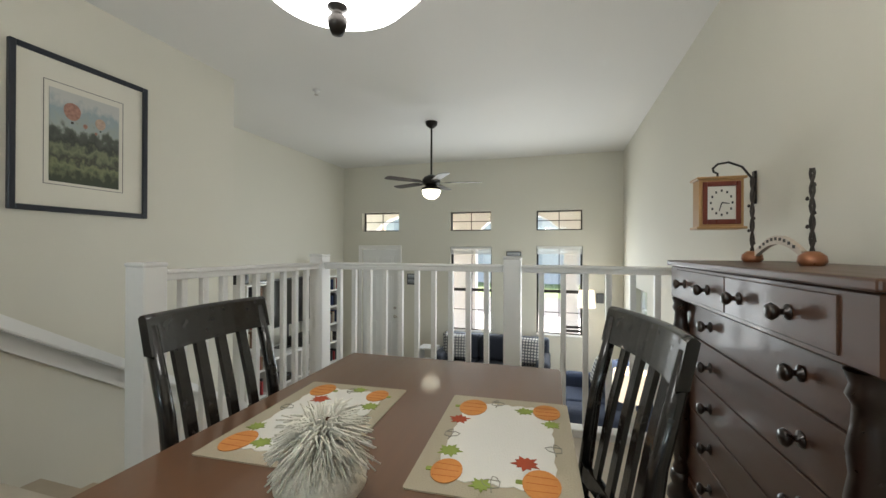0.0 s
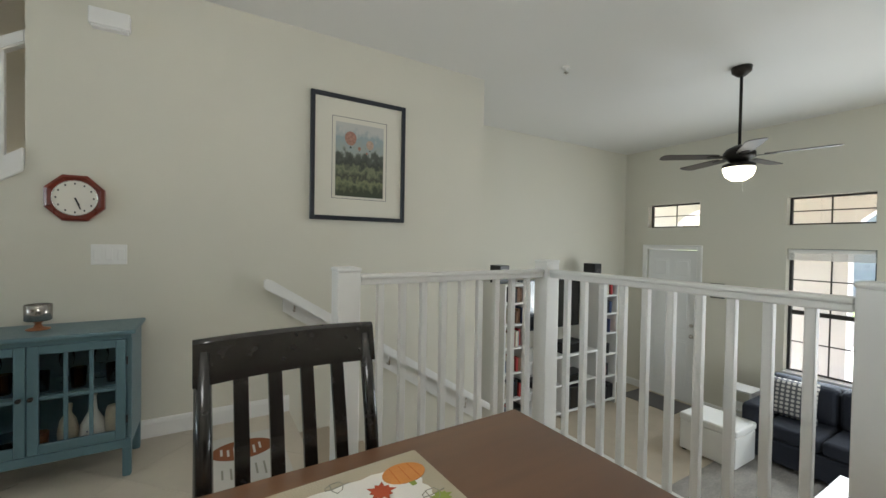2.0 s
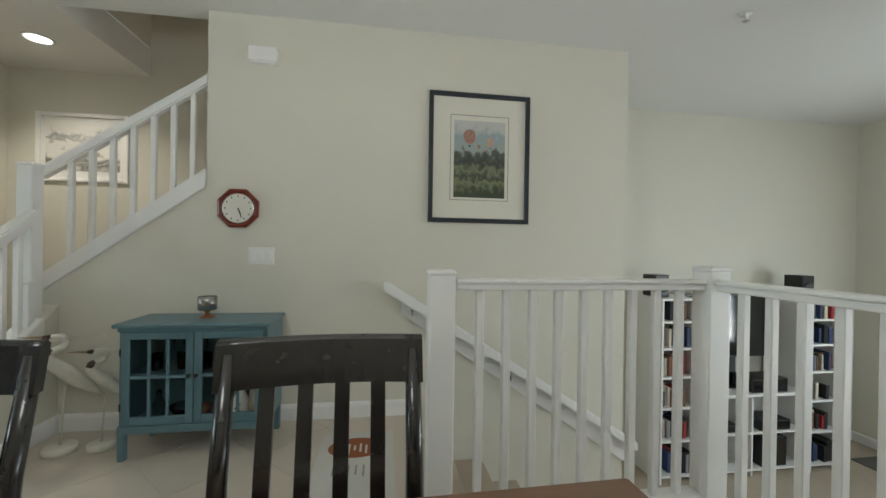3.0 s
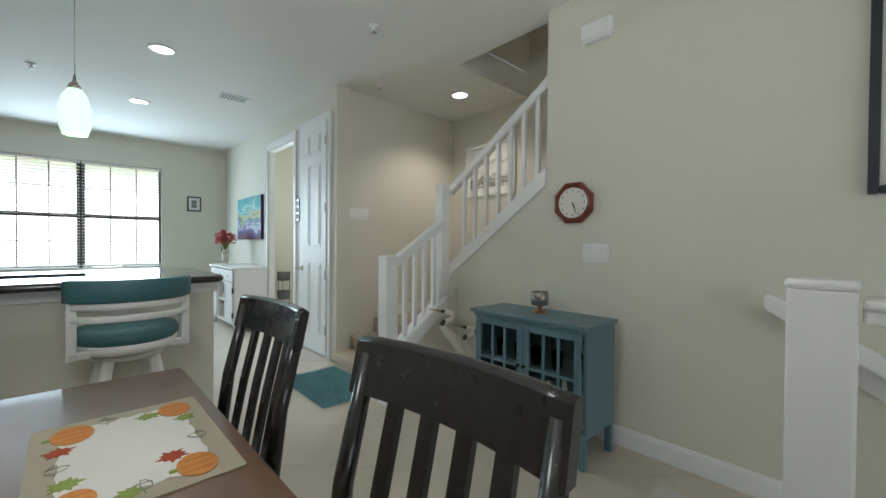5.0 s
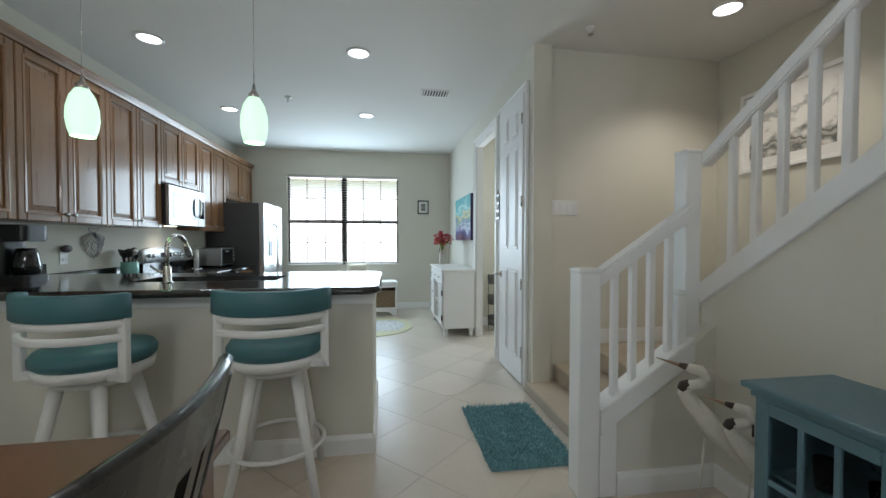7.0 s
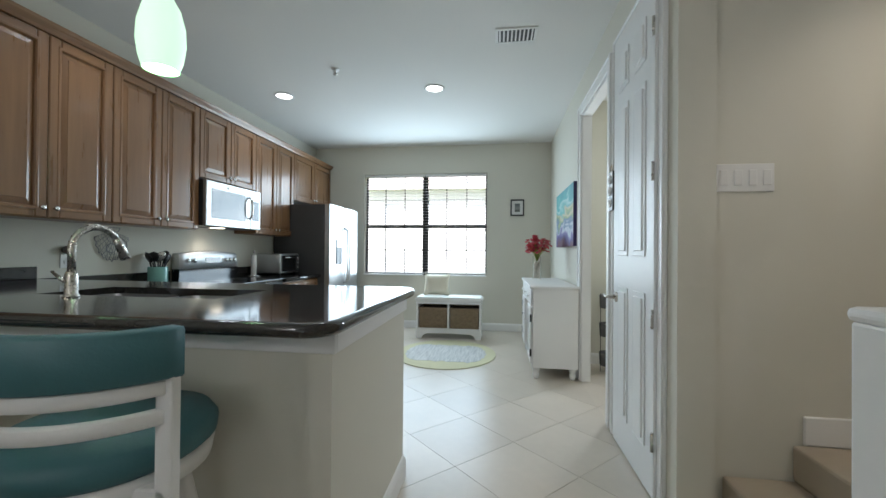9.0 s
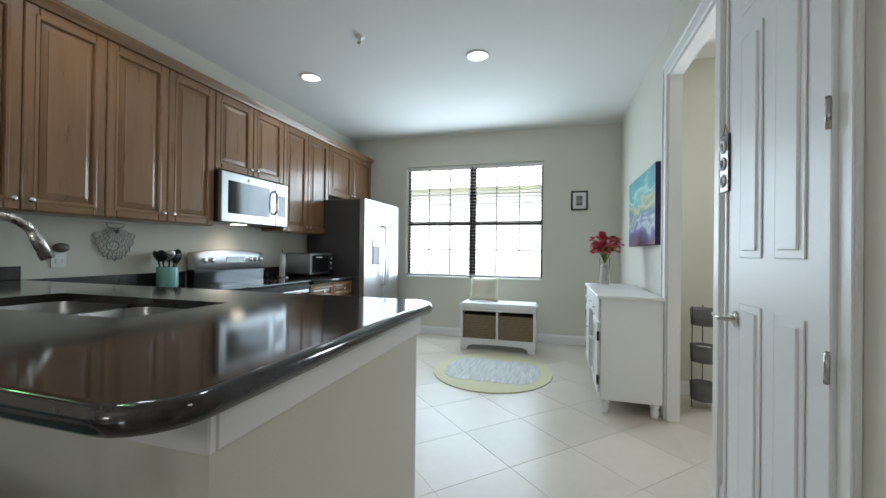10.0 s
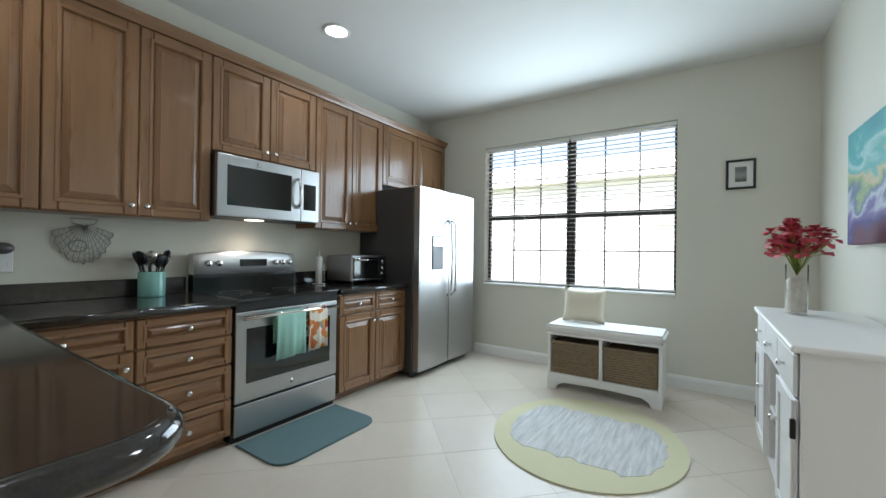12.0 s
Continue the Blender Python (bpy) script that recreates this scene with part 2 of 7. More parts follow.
def wall_with_holes(u0, u1, z0, z1, w0, w1, holes, axis):
    """A wall of thickness w0..w1 with openings (u0, u1, z0, z1) cut through, made of blocks."""
    us = sorted({u0, u1, *[h[0] for h in holes], *[h[1] for h in holes]})
    zs = sorted({z0, z1, *[h[2] for h in holes], *[h[3] for h in holes]})
    us, zs = [u for u in us if u0 <= u <= u1], [z for z in zs if z0 <= z <= z1]
    bm = bmesh.new()
    cells = {}

    def empty(i, j):
        cu, cz = (us[i] + us[i + 1]) / 2, (zs[j] + zs[j + 1]) / 2
        return any(h[0] < cu < h[1] and h[2] < cz < h[3] for h in holes)

    def vert(u, z, w):
        k = (u, z, w)
        if k not in cells:
            cells[k] = bm.verts.new((u, w, z) if axis == "y" else (w, u, z))
        return cells[k]

    nu, nz = len(us) - 1, len(zs) - 1
    for i in range(nu):
        for j in range(nz):
            if empty(i, j):
                continue
            a, b, c, d = us[i], us[i + 1], zs[j], zs[j + 1]
            for w in (w0, w1):
                bm.faces.new([vert(a, c, w), vert(b, c, w), vert(b, d, w), vert(a, d, w)])
            for di, dj, p, q in ((-1, 0, (a, c), (a, d)), (1, 0, (b, c), (b, d)), (0, -1, (a, c), (b, c)), (0, 1, (a, d), (b, d))):
                ii, jj = i + di, j + dj
                if not (0 <= ii < nu and 0 <= jj < nz) or empty(ii, jj):
                    bm.faces.new([vert(*p, w0), vert(*q, w0), vert(*q, w1), vert(*p, w1)])
    return bm

# ---- structure ----
CEIL, LIV = 2.75, -1.06
WX, HX, RK, RL, LX = -3.08, -2.615, 0.985, 0.80, -4.2
KY, FY = -5.975, 7.0
KWIN = (-1.70, 0.18, 0.79, 2.33)
FRONT = [(-3.80, -3.035, 1.515, 1.872), (-2.055, -1.31, 1.51, 1.85), (-0.543, 0.193, 1.502, 1.84),
         (-2.045, -1.295, -0.27, 1.225), (-0.541, 0.195, -0.25, 1.24), (-3.79, -3.05, LIV, 1.18)]
SIDE = (5.25, 6.15, -0.50, 0.68)
BATHW = (-3.75, -3.25, 1.72, 2.32)

structure("wall_kitchen", wall_with_holes(HX - 0.15, RK + 0.15, -1.2, CEIL, KY - 0.18, KY, [KWIN], "y"), M_WALL, "beige painted kitchen end wall with a wide window")
structure("wall_front", wall_with_holes(LX - 0.15, RL + 0.27, -1.2, CEIL, FY, FY + 0.18, FRONT, "y"), M_WALL, "beige living room wall with door and windows")
structure("wall_right", wall_with_holes(-0.6, FY, -1.2, CEIL, RL, RL + 0.18, [SIDE], "x"), M_WALL, "long beige wall beside dining and living rooms")
structure("wall_cabinets", box(RK, RK + 0.18, KY, -0.6, -1.2, CEIL), M_WALL, "beige kitchen wall behind the cabinets")
structure("wall_hall", wall_with_holes(KY, -2.0, 0.0, CEIL, HX - 0.08, HX, [(-3.845, -2.97, 0.0, 2.40)], "x"), M_WALL, "beige hall wall with a doorway")
structure("wall_stair_side", box(-4.45, HX - 0.08, -2.15, -2.0, 0, CEIL), M_WALL, "beige wall beside the foot of the stairs")
structure("wall_stair_corner", box(HX - 0.15, HX, -2.0, -1.945, 0, CEIL), M_WALL, "rounded beige wall corner by the stairs")
structure("wall_stair_back", box(-4.45, -4.30, -2.0, 2.4, -1.2, 5.2), M_WALL, "beige wall at the back of the stairs")
structure("wall_upper_left", box(-4.30, WX, -0.87, -0.85, CEIL + 0.26, 5.2), M_WALL, "beige upper stairwell wall")
structure("wall_upper_right", box(WX - 0.12, WX, -0.85, 2.4, CEIL + 0.26, 5.2), M_WALL, "beige upper stairwell wall over the dining room")
structure("wall_upper_end", box(-4.30, WX - 0.12, 2.25, 2.4, -1.2, 5.2), M_WALL, "beige upper stairwell end wall")
structure("ceiling_upper", box(-4.45, WX, -0.87, 2.4, 5.2, 5.3), M_CEIL, "white ceiling over the stairwell", "ceiling")
# dining wall: full height past the stairs, cut away under the open flight
structure("wall_dining", prism([(-0.80, 0.0), (0.146, 0.0), (1.5, 0.0), (1.5, -1.2), (3.19, -1.2), (3.19, CEIL), (0.146, CEIL), (0.146, 1.60), (-0.80, 0.90)], WX - 0.12, WX, "x"), M_WALL, "beige dining wall, cut to the slope of the stairs")
structure("wall_jog", box(LX - 0.15, WX - 0.12, 3.04, 3.19, -1.2, CEIL), M_WALL, "beige wall return at the living room")
structure("wall_living_left", box(LX - 0.15, LX, 3.19, FY, -1.2, CEIL), M_WALL, "beige living room side wall")
structure("wall_stair_knee", prism([(-2.47, 0.0), (WX, 0.0), (WX, 0.80), (-2.95, 0.70), (-2.47, 0.36)], -0.785, -0.705, "y"), M_WALL, "low beige wall under the stair rail", "wall")
structure("wall_bath_back", wall_with_holes(-4.45, HX - 0.08, 0, CEIL, -4.60, -4.45, [BATHW], "y"), M_WALL, "beige wall of the small room")
structure("wall_bath_side", box(-4.45, -4.30, -4.45, -2.15, 0, CEIL), M_WALL, "beige side wall of the small room")

# ceiling with the stair opening
bm = bmesh.new()
bm_box(bm, -4.45, 1.17, KY - 0.18, -0.85, CEIL, CEIL + 0.25)
bm_box(bm, WX - 0.12, 1.17, -0.85, FY + 0.18, CEIL, CEIL + 0.25)
bm_box(bm, -4.45, WX - 0.12, 2.4, FY + 0.18, CEIL, CEIL + 0.25)
structure("ceiling", bm, M_CEIL, "flat white ceiling over kitchen, dining and living room", "ceiling")
structure("ceiling_edge", box(WX - 0.124, WX - 0.12, -0.85, 2.25, CEIL + 0.002, CEIL + 0.255), M_WALL, "painted edge of the stair opening", "ceiling")

# floors
structure("floor", box(-4.45, 1.17, KY, 1.5, -0.25, -0.002), M_GROUT, "tiled floor of kitchen and dining room, grout base", "floor")
structure("floor_dining_edge", box(-1.95, RL, 1.5, 2.95, -1.2, -0.002), M_GROUT, "tiled floor edge of the raised dining room", "floor")
structure("floor_living", box(LX, RL, 1.5, FY, LIV - 0.2, LIV), M_CARPET, "beige carpet floor of the sunken living room", "floor")

# steps down to the living room
RISE, TREAD = -LIV / 6, 0.27
for i in range(5):
    z = -RISE * (i + 1)
    structure("step", box(WX, -1.95, 1.5 + TREAD * i, 1.5 + TREAD * (i + 1) + 0.02, LIV, z, 0.012, 2), M_CARPET, "carpeted step down to the living room", "stairs")


# baseboards
def baseboard(a, b, n, z=0.0):
    """A board with an eased top along a wall from a to b; n points into the room."""
    a, b, n = Vector((*a, z)), Vector((*b, z)), Vector((*n, 0))
    d = b - a
    prof = [(0, 0), (0.016, 0), (0.016, 0.085), (0.011, 0.10), (0.006, 0.108), (0, 0.11)]
    bm = bmesh.new()
    ra, rb = [[bm.verts.new(p + n * u + Vector((0, 0, v))) for u, v in prof] for p in (a, b)]
    for i in range(len(prof)):
        j = (i + 1) % len(prof)
        bm.faces.new([ra[i], ra[j], rb[j], rb[i]])
    bm.faces.new(ra), bm.faces.new(rb[::-1])
    return structure("baseboard", bm, M_WHITE, "white painted baseboard along the wall", "baseboard")


for a, b, n in (((HX, KY), (RK - 0.7, KY), (0, 1)), ((HX, KY), (HX, -3.93), (1, 0)), ((HX, -2.885), (HX, -2.82), (1, 0)), ((-4.3, -2.0), (-2.95, -2.0), (0, 1)),
                ((WX, -0.705), (WX, 1.5), (1, 0)), ((-2.55, -0.705), (WX, -0.705), (0, 1)), ((-1.39, -1.26), (RK, -1.26), (0, 1)), ((-1.39, -1.26), (-1.39, -2.14), (-1, 0)),
                ((RL, -0.6), (RL, 2.95), (-1, 0)), ((-4.30, -4.45), (HX - 0.08, -4.45), (0, 1))):
    baseboard(a, b, n)
for a, b, n in (((LX, FY), (-3.86, FY), (0, -1)), ((-2.98, FY), (RL, FY), (0, -1)), ((LX, 3.19), (LX, FY), (1, 0)), ((RL, 2.95), (RL, FY), (-1, 0)), ((LX, 3.19), (WX, 3.19), (0, 1)), ((-1.95, 2.95), (RL, 2.95), (0, 1))):
    baseboard(a, b, n, LIV)
# skirt along the stair landing
structure("skirt_board", box(-4.3, -3.125, -2.0, -1.985, 0.367, 0.485, 0.004), M_WHITE, "white skirt board along the stair landing", "baseboard")


# casings round doors
def casing(u0, u1, z0, z1, w, n, axis, width=0.07):
    bm = bmesh.new()
    for a, b, c, d in ((u0 - width, u0, z0, z1 + width), (u1, u1 + width, z0, z1 + width), (u0, u1, z1, z1 + width)):
        lo, hi = sorted((w, w + n * 0.018))
        if axis == "y":
            bm_box(bm, a, b, lo, hi, c, d, 0.004)
        else:
            bm_box(bm, lo, hi, a, b, c, d, 0.004)
    lo, hi = sorted((w + n * 0.018, w + n * 0.026))
    e = width
    for a, b, c, d in ((u0 - e, u0 - e + 0.02, z0, z1 + e), (u1 + e - 0.02, u1 + e, z0, z1 + e), (u0 - e + 0.02, u1 + e - 0.02, z1 + e - 0.02, z1 + e)):
        if axis == "y":
            bm_box(bm, a, b, lo, hi, c, d, 0.003)
        else:
            bm_box(bm, lo, hi, a, b, c, d, 0.003)
    return structure("trim", bm, M_WHITE, "white moulded casing round a doorway", "trim")


casing(-3.845, -2.97, 0, 2.40, HX, 1, "x", 0.085)
casing(-2.75, -2.11, 0, 2.44, HX, 1, "x", 0.07)
casing(-3.79, -3.05, LIV, 1.18, FY, -1, "y")
bm = bmesh.new()
for a, b, c, d in ((-3.845, -3.83, 0, 2.40), (-2.985, -2.97, 0, 2.40), (-3.83, -2.985, 2.385, 2.40)):
    bm_box(bm, HX - 0.08, HX + 0.002, a, b, c, d)
structure("door_jamb", bm, M_WHITE, "white jamb lining the open doorway", "trim")


def panel_door(name, width, height, thick, rows, label, parent_at, turn):
    """A moulded door; x across, y through, z up from its corner."""
    ob = thing(name, parent_at, label, "door", turn=turn)
    ob["kind"] = "structure"
    part("door_leaf", box(0, width, 0, thick, 0, height, 0.003), M_DOOR, ob)
    st, mid = 0.105, 0.09
    pw = (width - 2 * st - mid) / 2
    for k in range(2):
        x0 = st + k * (pw + mid)
        for z0, z1 in rows:
            bm = bmesh.new()
            for s in (0, 1):
                y = -0.001 if s == 0 else thick + 0.001
                o = -1 if s == 0 else 1
                for a, b, c, d, h in ((x0, x0 + pw, z0, z1, 0.004), (x0 + 0.028, x0 + pw - 0.028, z0 + 0.028, z1 - 0.028, 0.011)):
                    lo, hi = sorted((y, y + o * h))
                    bm_box(bm, a, b, lo, hi, c, d, 0.0035)
            part("panel", bm, M_DOOR, ob)
    return ob


def lever(parent, x, y, z, o, mat=M_NICKEL):
    k = part("door_handle", lathe([(0, 0), (0.032, 0), (0.032, 0.006), (0.014, 0.012), (0.011, 0.045), (0, 0.05)], 16, m=Matrix.Translation((x, y, z)) @ Matrix.Rotation(radians(90 if o < 0 else -90), 4, "X")), mat, parent, "satin nickel door handle")
    tb = tube([(x, y + o * 0.045, z), (x + 0.04, y + o * 0.05, z - 0.004), (x + 0.10, y + o * 0.048, z + 0.004)], [0.010, 0.009, 0.007], 10)
    part("lever", tb, mat, k)


TALL = [(0.20, 0.95), (1.13, 2.0), (2.1, 2.32)]
d1 = panel_door("door_1", 0.638, 2.43, 0.035, TALL, "tall white six-panel closet door, shut", (HX - 0.004, -2.111, 0.01), -90)
lever(d1, 0.57, 0.036, 0.88, 1)
for z in (0.27, 0.84, 1.53, 2.21):
    part("hinge", tube([(0.0, 0.042, z - 0.045), (0.0, 0.042, z + 0.045)], 0.007, 8), M_NICKEL, d1)
d2 = panel_door("door_2", 0.74, 2.235, 0.045, [(0.2, 0.90), (1.05, 1.75), (1.84, 2.10)], "white six-panel front door, shut", (-3.79, FY + 0.03, LIV), 0)
lever(d2, 0.67, -0.003, 0.98, -1)
part("deadbolt", lathe([(0, 0), (0.028, 0), (0.026, 0.015), (0, 0.018)], 16, m=Matrix.Translation((0.67, -0.002, 1.14)) @ Matrix.Rotation(radians(90), 4, "X")), M_NICKEL, d2)


# windows
def window(name, u0, u1, z0, z1, w, n, axis, cols, rows, label, frame_w=0.035, sash=True, mat=M_WINF, sill=True, casement=None):
    """A framed window with glazing bars in an opening; n points into the room."""
    ob = thing(name, ((u0, w, z0) if axis == "y" else (w, u0, z0)), label, "window", turn=0 if axis == "y" else 90)
    ob["kind"] = "structure"
    W, H = u1 - u0, z1 - z0
    o = -n if axis == "y" else n
    a, b = sorted((o * 0.10, o * 0.15))
    bm = bmesh.new()
    for x0, x1, c, d in ((0, frame_w, 0, H), (W - frame_w, W, 0, H), (frame_w, W - frame_w, 0, frame_w), (frame_w, W - frame_w, H - frame_w, H)):
        bm_box(bm, x0, x1, a, b, c, d, 0.004)
    part("window_frame", bm, mat, ob)
    if sash:
        part("sash_rail", box(frame_w, W - frame_w, a + 0.005, b - 0.005, H * 0.47, H * 0.47 + 0.045, 0.004), mat, ob)
    for i in range(1, cols):
        x = W * i / cols
        part("glazing_bar", box(x - 0.007, x + 0.007, a + 0.018, b - 0.018, frame_w, H - frame_w), mat, ob)
    for j in range(1, rows):
        z = H * j / rows
        part("glazing_bar", box(frame_w, W - frame_w, a + 0.019, b - 0.019, z - 0.007, z + 0.007), mat, ob)
    p = part("pane", box(frame_w, W - frame_w, (a + b) / 2 - 0.002, (a + b) / 2 + 0.002, frame_w, H - frame_w), M_GLASS, ob)
    p.visible_shadow = False
    if sill:
        lo, hi = sorted((-o * 0.03, o * 0.10))
        part("window_sill", box(0.002, W - 0.002, lo, hi, -0.001, 0.018, 0.004), M_WHITE, ob)
    return ob


mid = (KWIN[0] + KWIN[1]) / 2
k1 = window("window_1", mid + 0.02, KWIN[1], KWIN[2], KWIN[3], KY, 1, "y", 3, 4, "bronze framed double-hung kitchen window, raised blinds", 0.024)
k2 = window("window_2", KWIN[0], mid - 0.02, KWIN[2], KWIN[3], KY, 1, "y", 3, 4, "bronze framed double-hung kitchen window beside the first", 0.024)
structure("window_mullion", box(mid - 0.019, mid + 0.019, KY - 0.16, KY - 0.10, KWIN[2], KWIN[3], 0.004), M_WINF, "dark bronze post between the two windows", "window")
for i, f in enumerate(FRONT[:3]):
    window("window_%d" % (3 + i), *f, FY, -1, "y", 2, 2, "small bronze framed transom window high on the wall", 0.022, False, sill=False)
for i, f in enumerate(FRONT[3:5]):
    window("window_%d" % (6 + i), *f, FY, -1, "y", 2, 4, "tall bronze framed front window with white blind", 0.03)
window("window_8", *SIDE, RL, -1, "x", 2, 4, "side window of the living room with white frame", 0.03, mat=M_WHITE)
window("window_9", *BATHW, -4.45, 1, "y", 1, 2, "small high window of the side room", 0.03, False, sill=False)

# ---- rails and stairs ----
def run_balusters(parent, p, q, n, z0, z1, size=0.034, slope=0.0):
    """Square balusters set evenly between two points; they follow a slope."""
    p, q = Vector(p), Vector(q)
    for i in range(1, n + 1):
        c = p.lerp(q, i / (n + 1))
        dz = slope * (i / (n + 1))
        h = size / 2
        part("baluster", box(c.x - h, c.x + h, c.y - h, c.y + h, z0 + dz, z1 + dz, 0.003), M_WHITE, parent)


def newel(parent, x, y, z0, z1, s=0.105):
    h = s / 2
    bm = box(x - h, x + h, y - h, y + h, z0, z1 - 0.02, 0.006, 2)
    part("newel_post", bm, M_WHITE, parent)
    part("post_cap", box(x - h - 0.004, x + h + 0.004, y - h - 0.004, y + h + 0.004, z1 - 0.022, z1, 0.009, 2), M_WHITE, parent)


def level_rail(parent, x0, x1, y0, y1, z):
    along_x = abs(x1 - x0) > abs(y1 - y0)
    for w, a, b in ((0.034, z - 0.05, z - 0.018), (0.045, z - 0.02, z)):
        if along_x:
            part("top_rail", box(x0, x1, y0 - w, y0 + w, a, b, 0.007, 2), M_WHITE, parent)
        else:
            part("top_rail", box(x0 - w, x0 + w, y0, y1, a, b, 0.007, 2), M_WHITE, parent)
    if along_x:
        part("shoe_rail", box(x0, x1, y0 - 0.05, y0 + 0.05, -0.004, 0.05, 0.006), M_WHITE, parent)
    else:
        part("shoe_rail", box(x0 - 0.05, x0 + 0.05, y0, y1, -0.004, 0.05, 0.006), M_WHITE, parent)


rail = thing("balustrade", (0, 0, 0), "white painted wooden balustrade round the raised dining room", "railing")
rail["kind"] = "structure"
NX, NY = -1.94, 2.88
newel(rail, NX, 1.56, -0.15, 1.105, 0.11)
newel(rail, NX, NY, -0.1, 1.13, 0.11)
newel(rail, -0.465, NY, -0.1, 1.125, 0.11)
level_rail(rail, NX, NX, 1.62, NY - 0.06, 1.068)
level_rail(rail, NX + 0.06, -0.525, NY, NY, 1.068)
level_rail(rail, -0.405, RL, NY, NY, 1.068)
run_balusters(rail, (NX, 1.61, 0), (NX, NY - 0.05, 0), 9, 0.05, 1.02)
run_balusters(rail, (NX + 0.05, NY, 0), (-0.515, NY, 0), 10, 0.05, 1.02)
run_balusters(rail, (-0.415, NY, 0), (RL, NY, 0), 8, 0.05, 1.02)

# wall handrail beside the steps down
hr = thing("handrail", (0, 0, 0), "white sloping handrail on a board beside the steps", "handrail")
part("backing_board", prism([(1.45, 0.72), (1.45, 0.88), (3.22, -0.30), (3.22, -0.46)], WX, WX + 0.02, "x"), M_WHITE, hr)
part("rail_bar", prism([(1.32, 0.895), (1.32, 0.96), (1.36, 0.955), (3.26, -0.27), (3.26, -0.335)], WX + 0.045, WX + 0.10, "x", bevel=0.008), M_WHITE, hr)
for y in (1.52, 2.25, 3.0):
    z = 0.80 - (y - 1.45) * 0.667
    part("bracket", tube([(WX + 0.02, y, z - 0.03), (WX + 0.06, y, z - 0.03), (WX + 0.072, y, z + 0.06)], 0.007, 8), M_NICKEL, hr, "steel handrail bracket")

# stairs up
for x1, z0, z1 in ((-2.57, 0.0, 0.085), (-2.815, 0.085, 0.215), (-3.085, 0.215, 0.365)):
    structure("step", box(-4.30, x1, -2.0, -0.79, z0, z1, 0.014, 2), M_CARPET, "beige carpeted stair step", "stairs")
structure("step", box(-4.30, WX - 0.12, -1.01, 2.25, 0.365, 0.54, 0.012, 2), M_CARPET, "beige carpeted stair step", "stairs")
for i in range(8):
    y0 = -0.79 + 0.22 * i
    structure("step", box(-4.30, WX - 0.12, y0, 2.25, 0.54 + 0.18 * i, 0.54 + 0.18 * (i + 1), 0.012, 2), M_CARPET, "beige carpeted stair step", "stairs")

sr = thing("stair_balustrade", (0, 0, 0), "white wooden stair balustrade with square balusters", "railing")
sr["kind"] = "structure"
newel(sr, -2.405, -0.745, 0.0, 1.085, 0.105)
newel(sr, -2.99, -0.80, 0.55, 1.675, 0.085)
newel(sr, -2.905, -0.745, 0.62, 0.97, 0.05)
part("stringer", prism([(-2.46, 0.30), (-2.46, 0.41), (-2.95, 0.745), (-2.95, 0.63)], -0.81, -0.685, "y", bevel=0.004), M_WHITE, sr)
part("stringer_foot", prism([(-2.46, 0.0), (-2.46, 0.295), (-2.545, 0.352), (-2.545, 0.0)], -0.79, -0.697, "y"), M_WHITE, sr)
part("top_rail", prism([(-2.455, 0.99), (-2.455, 1.065), (-2.95, 1.395), (-2.95, 1.32)], -0.782, -0.708, "y", bevel=0.008), M_WHITE, sr)
run_balusters(sr, (-2.46, -0.745, 0), (-2.94, -0.745, 0), 4, 0.37, 1.01, 0.032, 0.32)
part("stringer", prism([(-0.86, 0.845), (-0.86, 0.955), (0.142, 1.70), (0.142, 1.575)], WX - 0.13, WX + 0.018, "x", bevel=0.004), M_WHITE, sr)
part("top_rail", prism([(-0.84, 1.60), (-0.84, 1.675), (0.142, 2.345), (0.142, 2.27)], WX - 0.085, WX - 0.02, "x", bevel=0.008), M_WHITE, sr)
run_balusters(sr, (WX - 0.053, -0.80, 0), (WX - 0.053, 0.16, 0), 7, 0.95, 1.63, 0.032, 0.69)


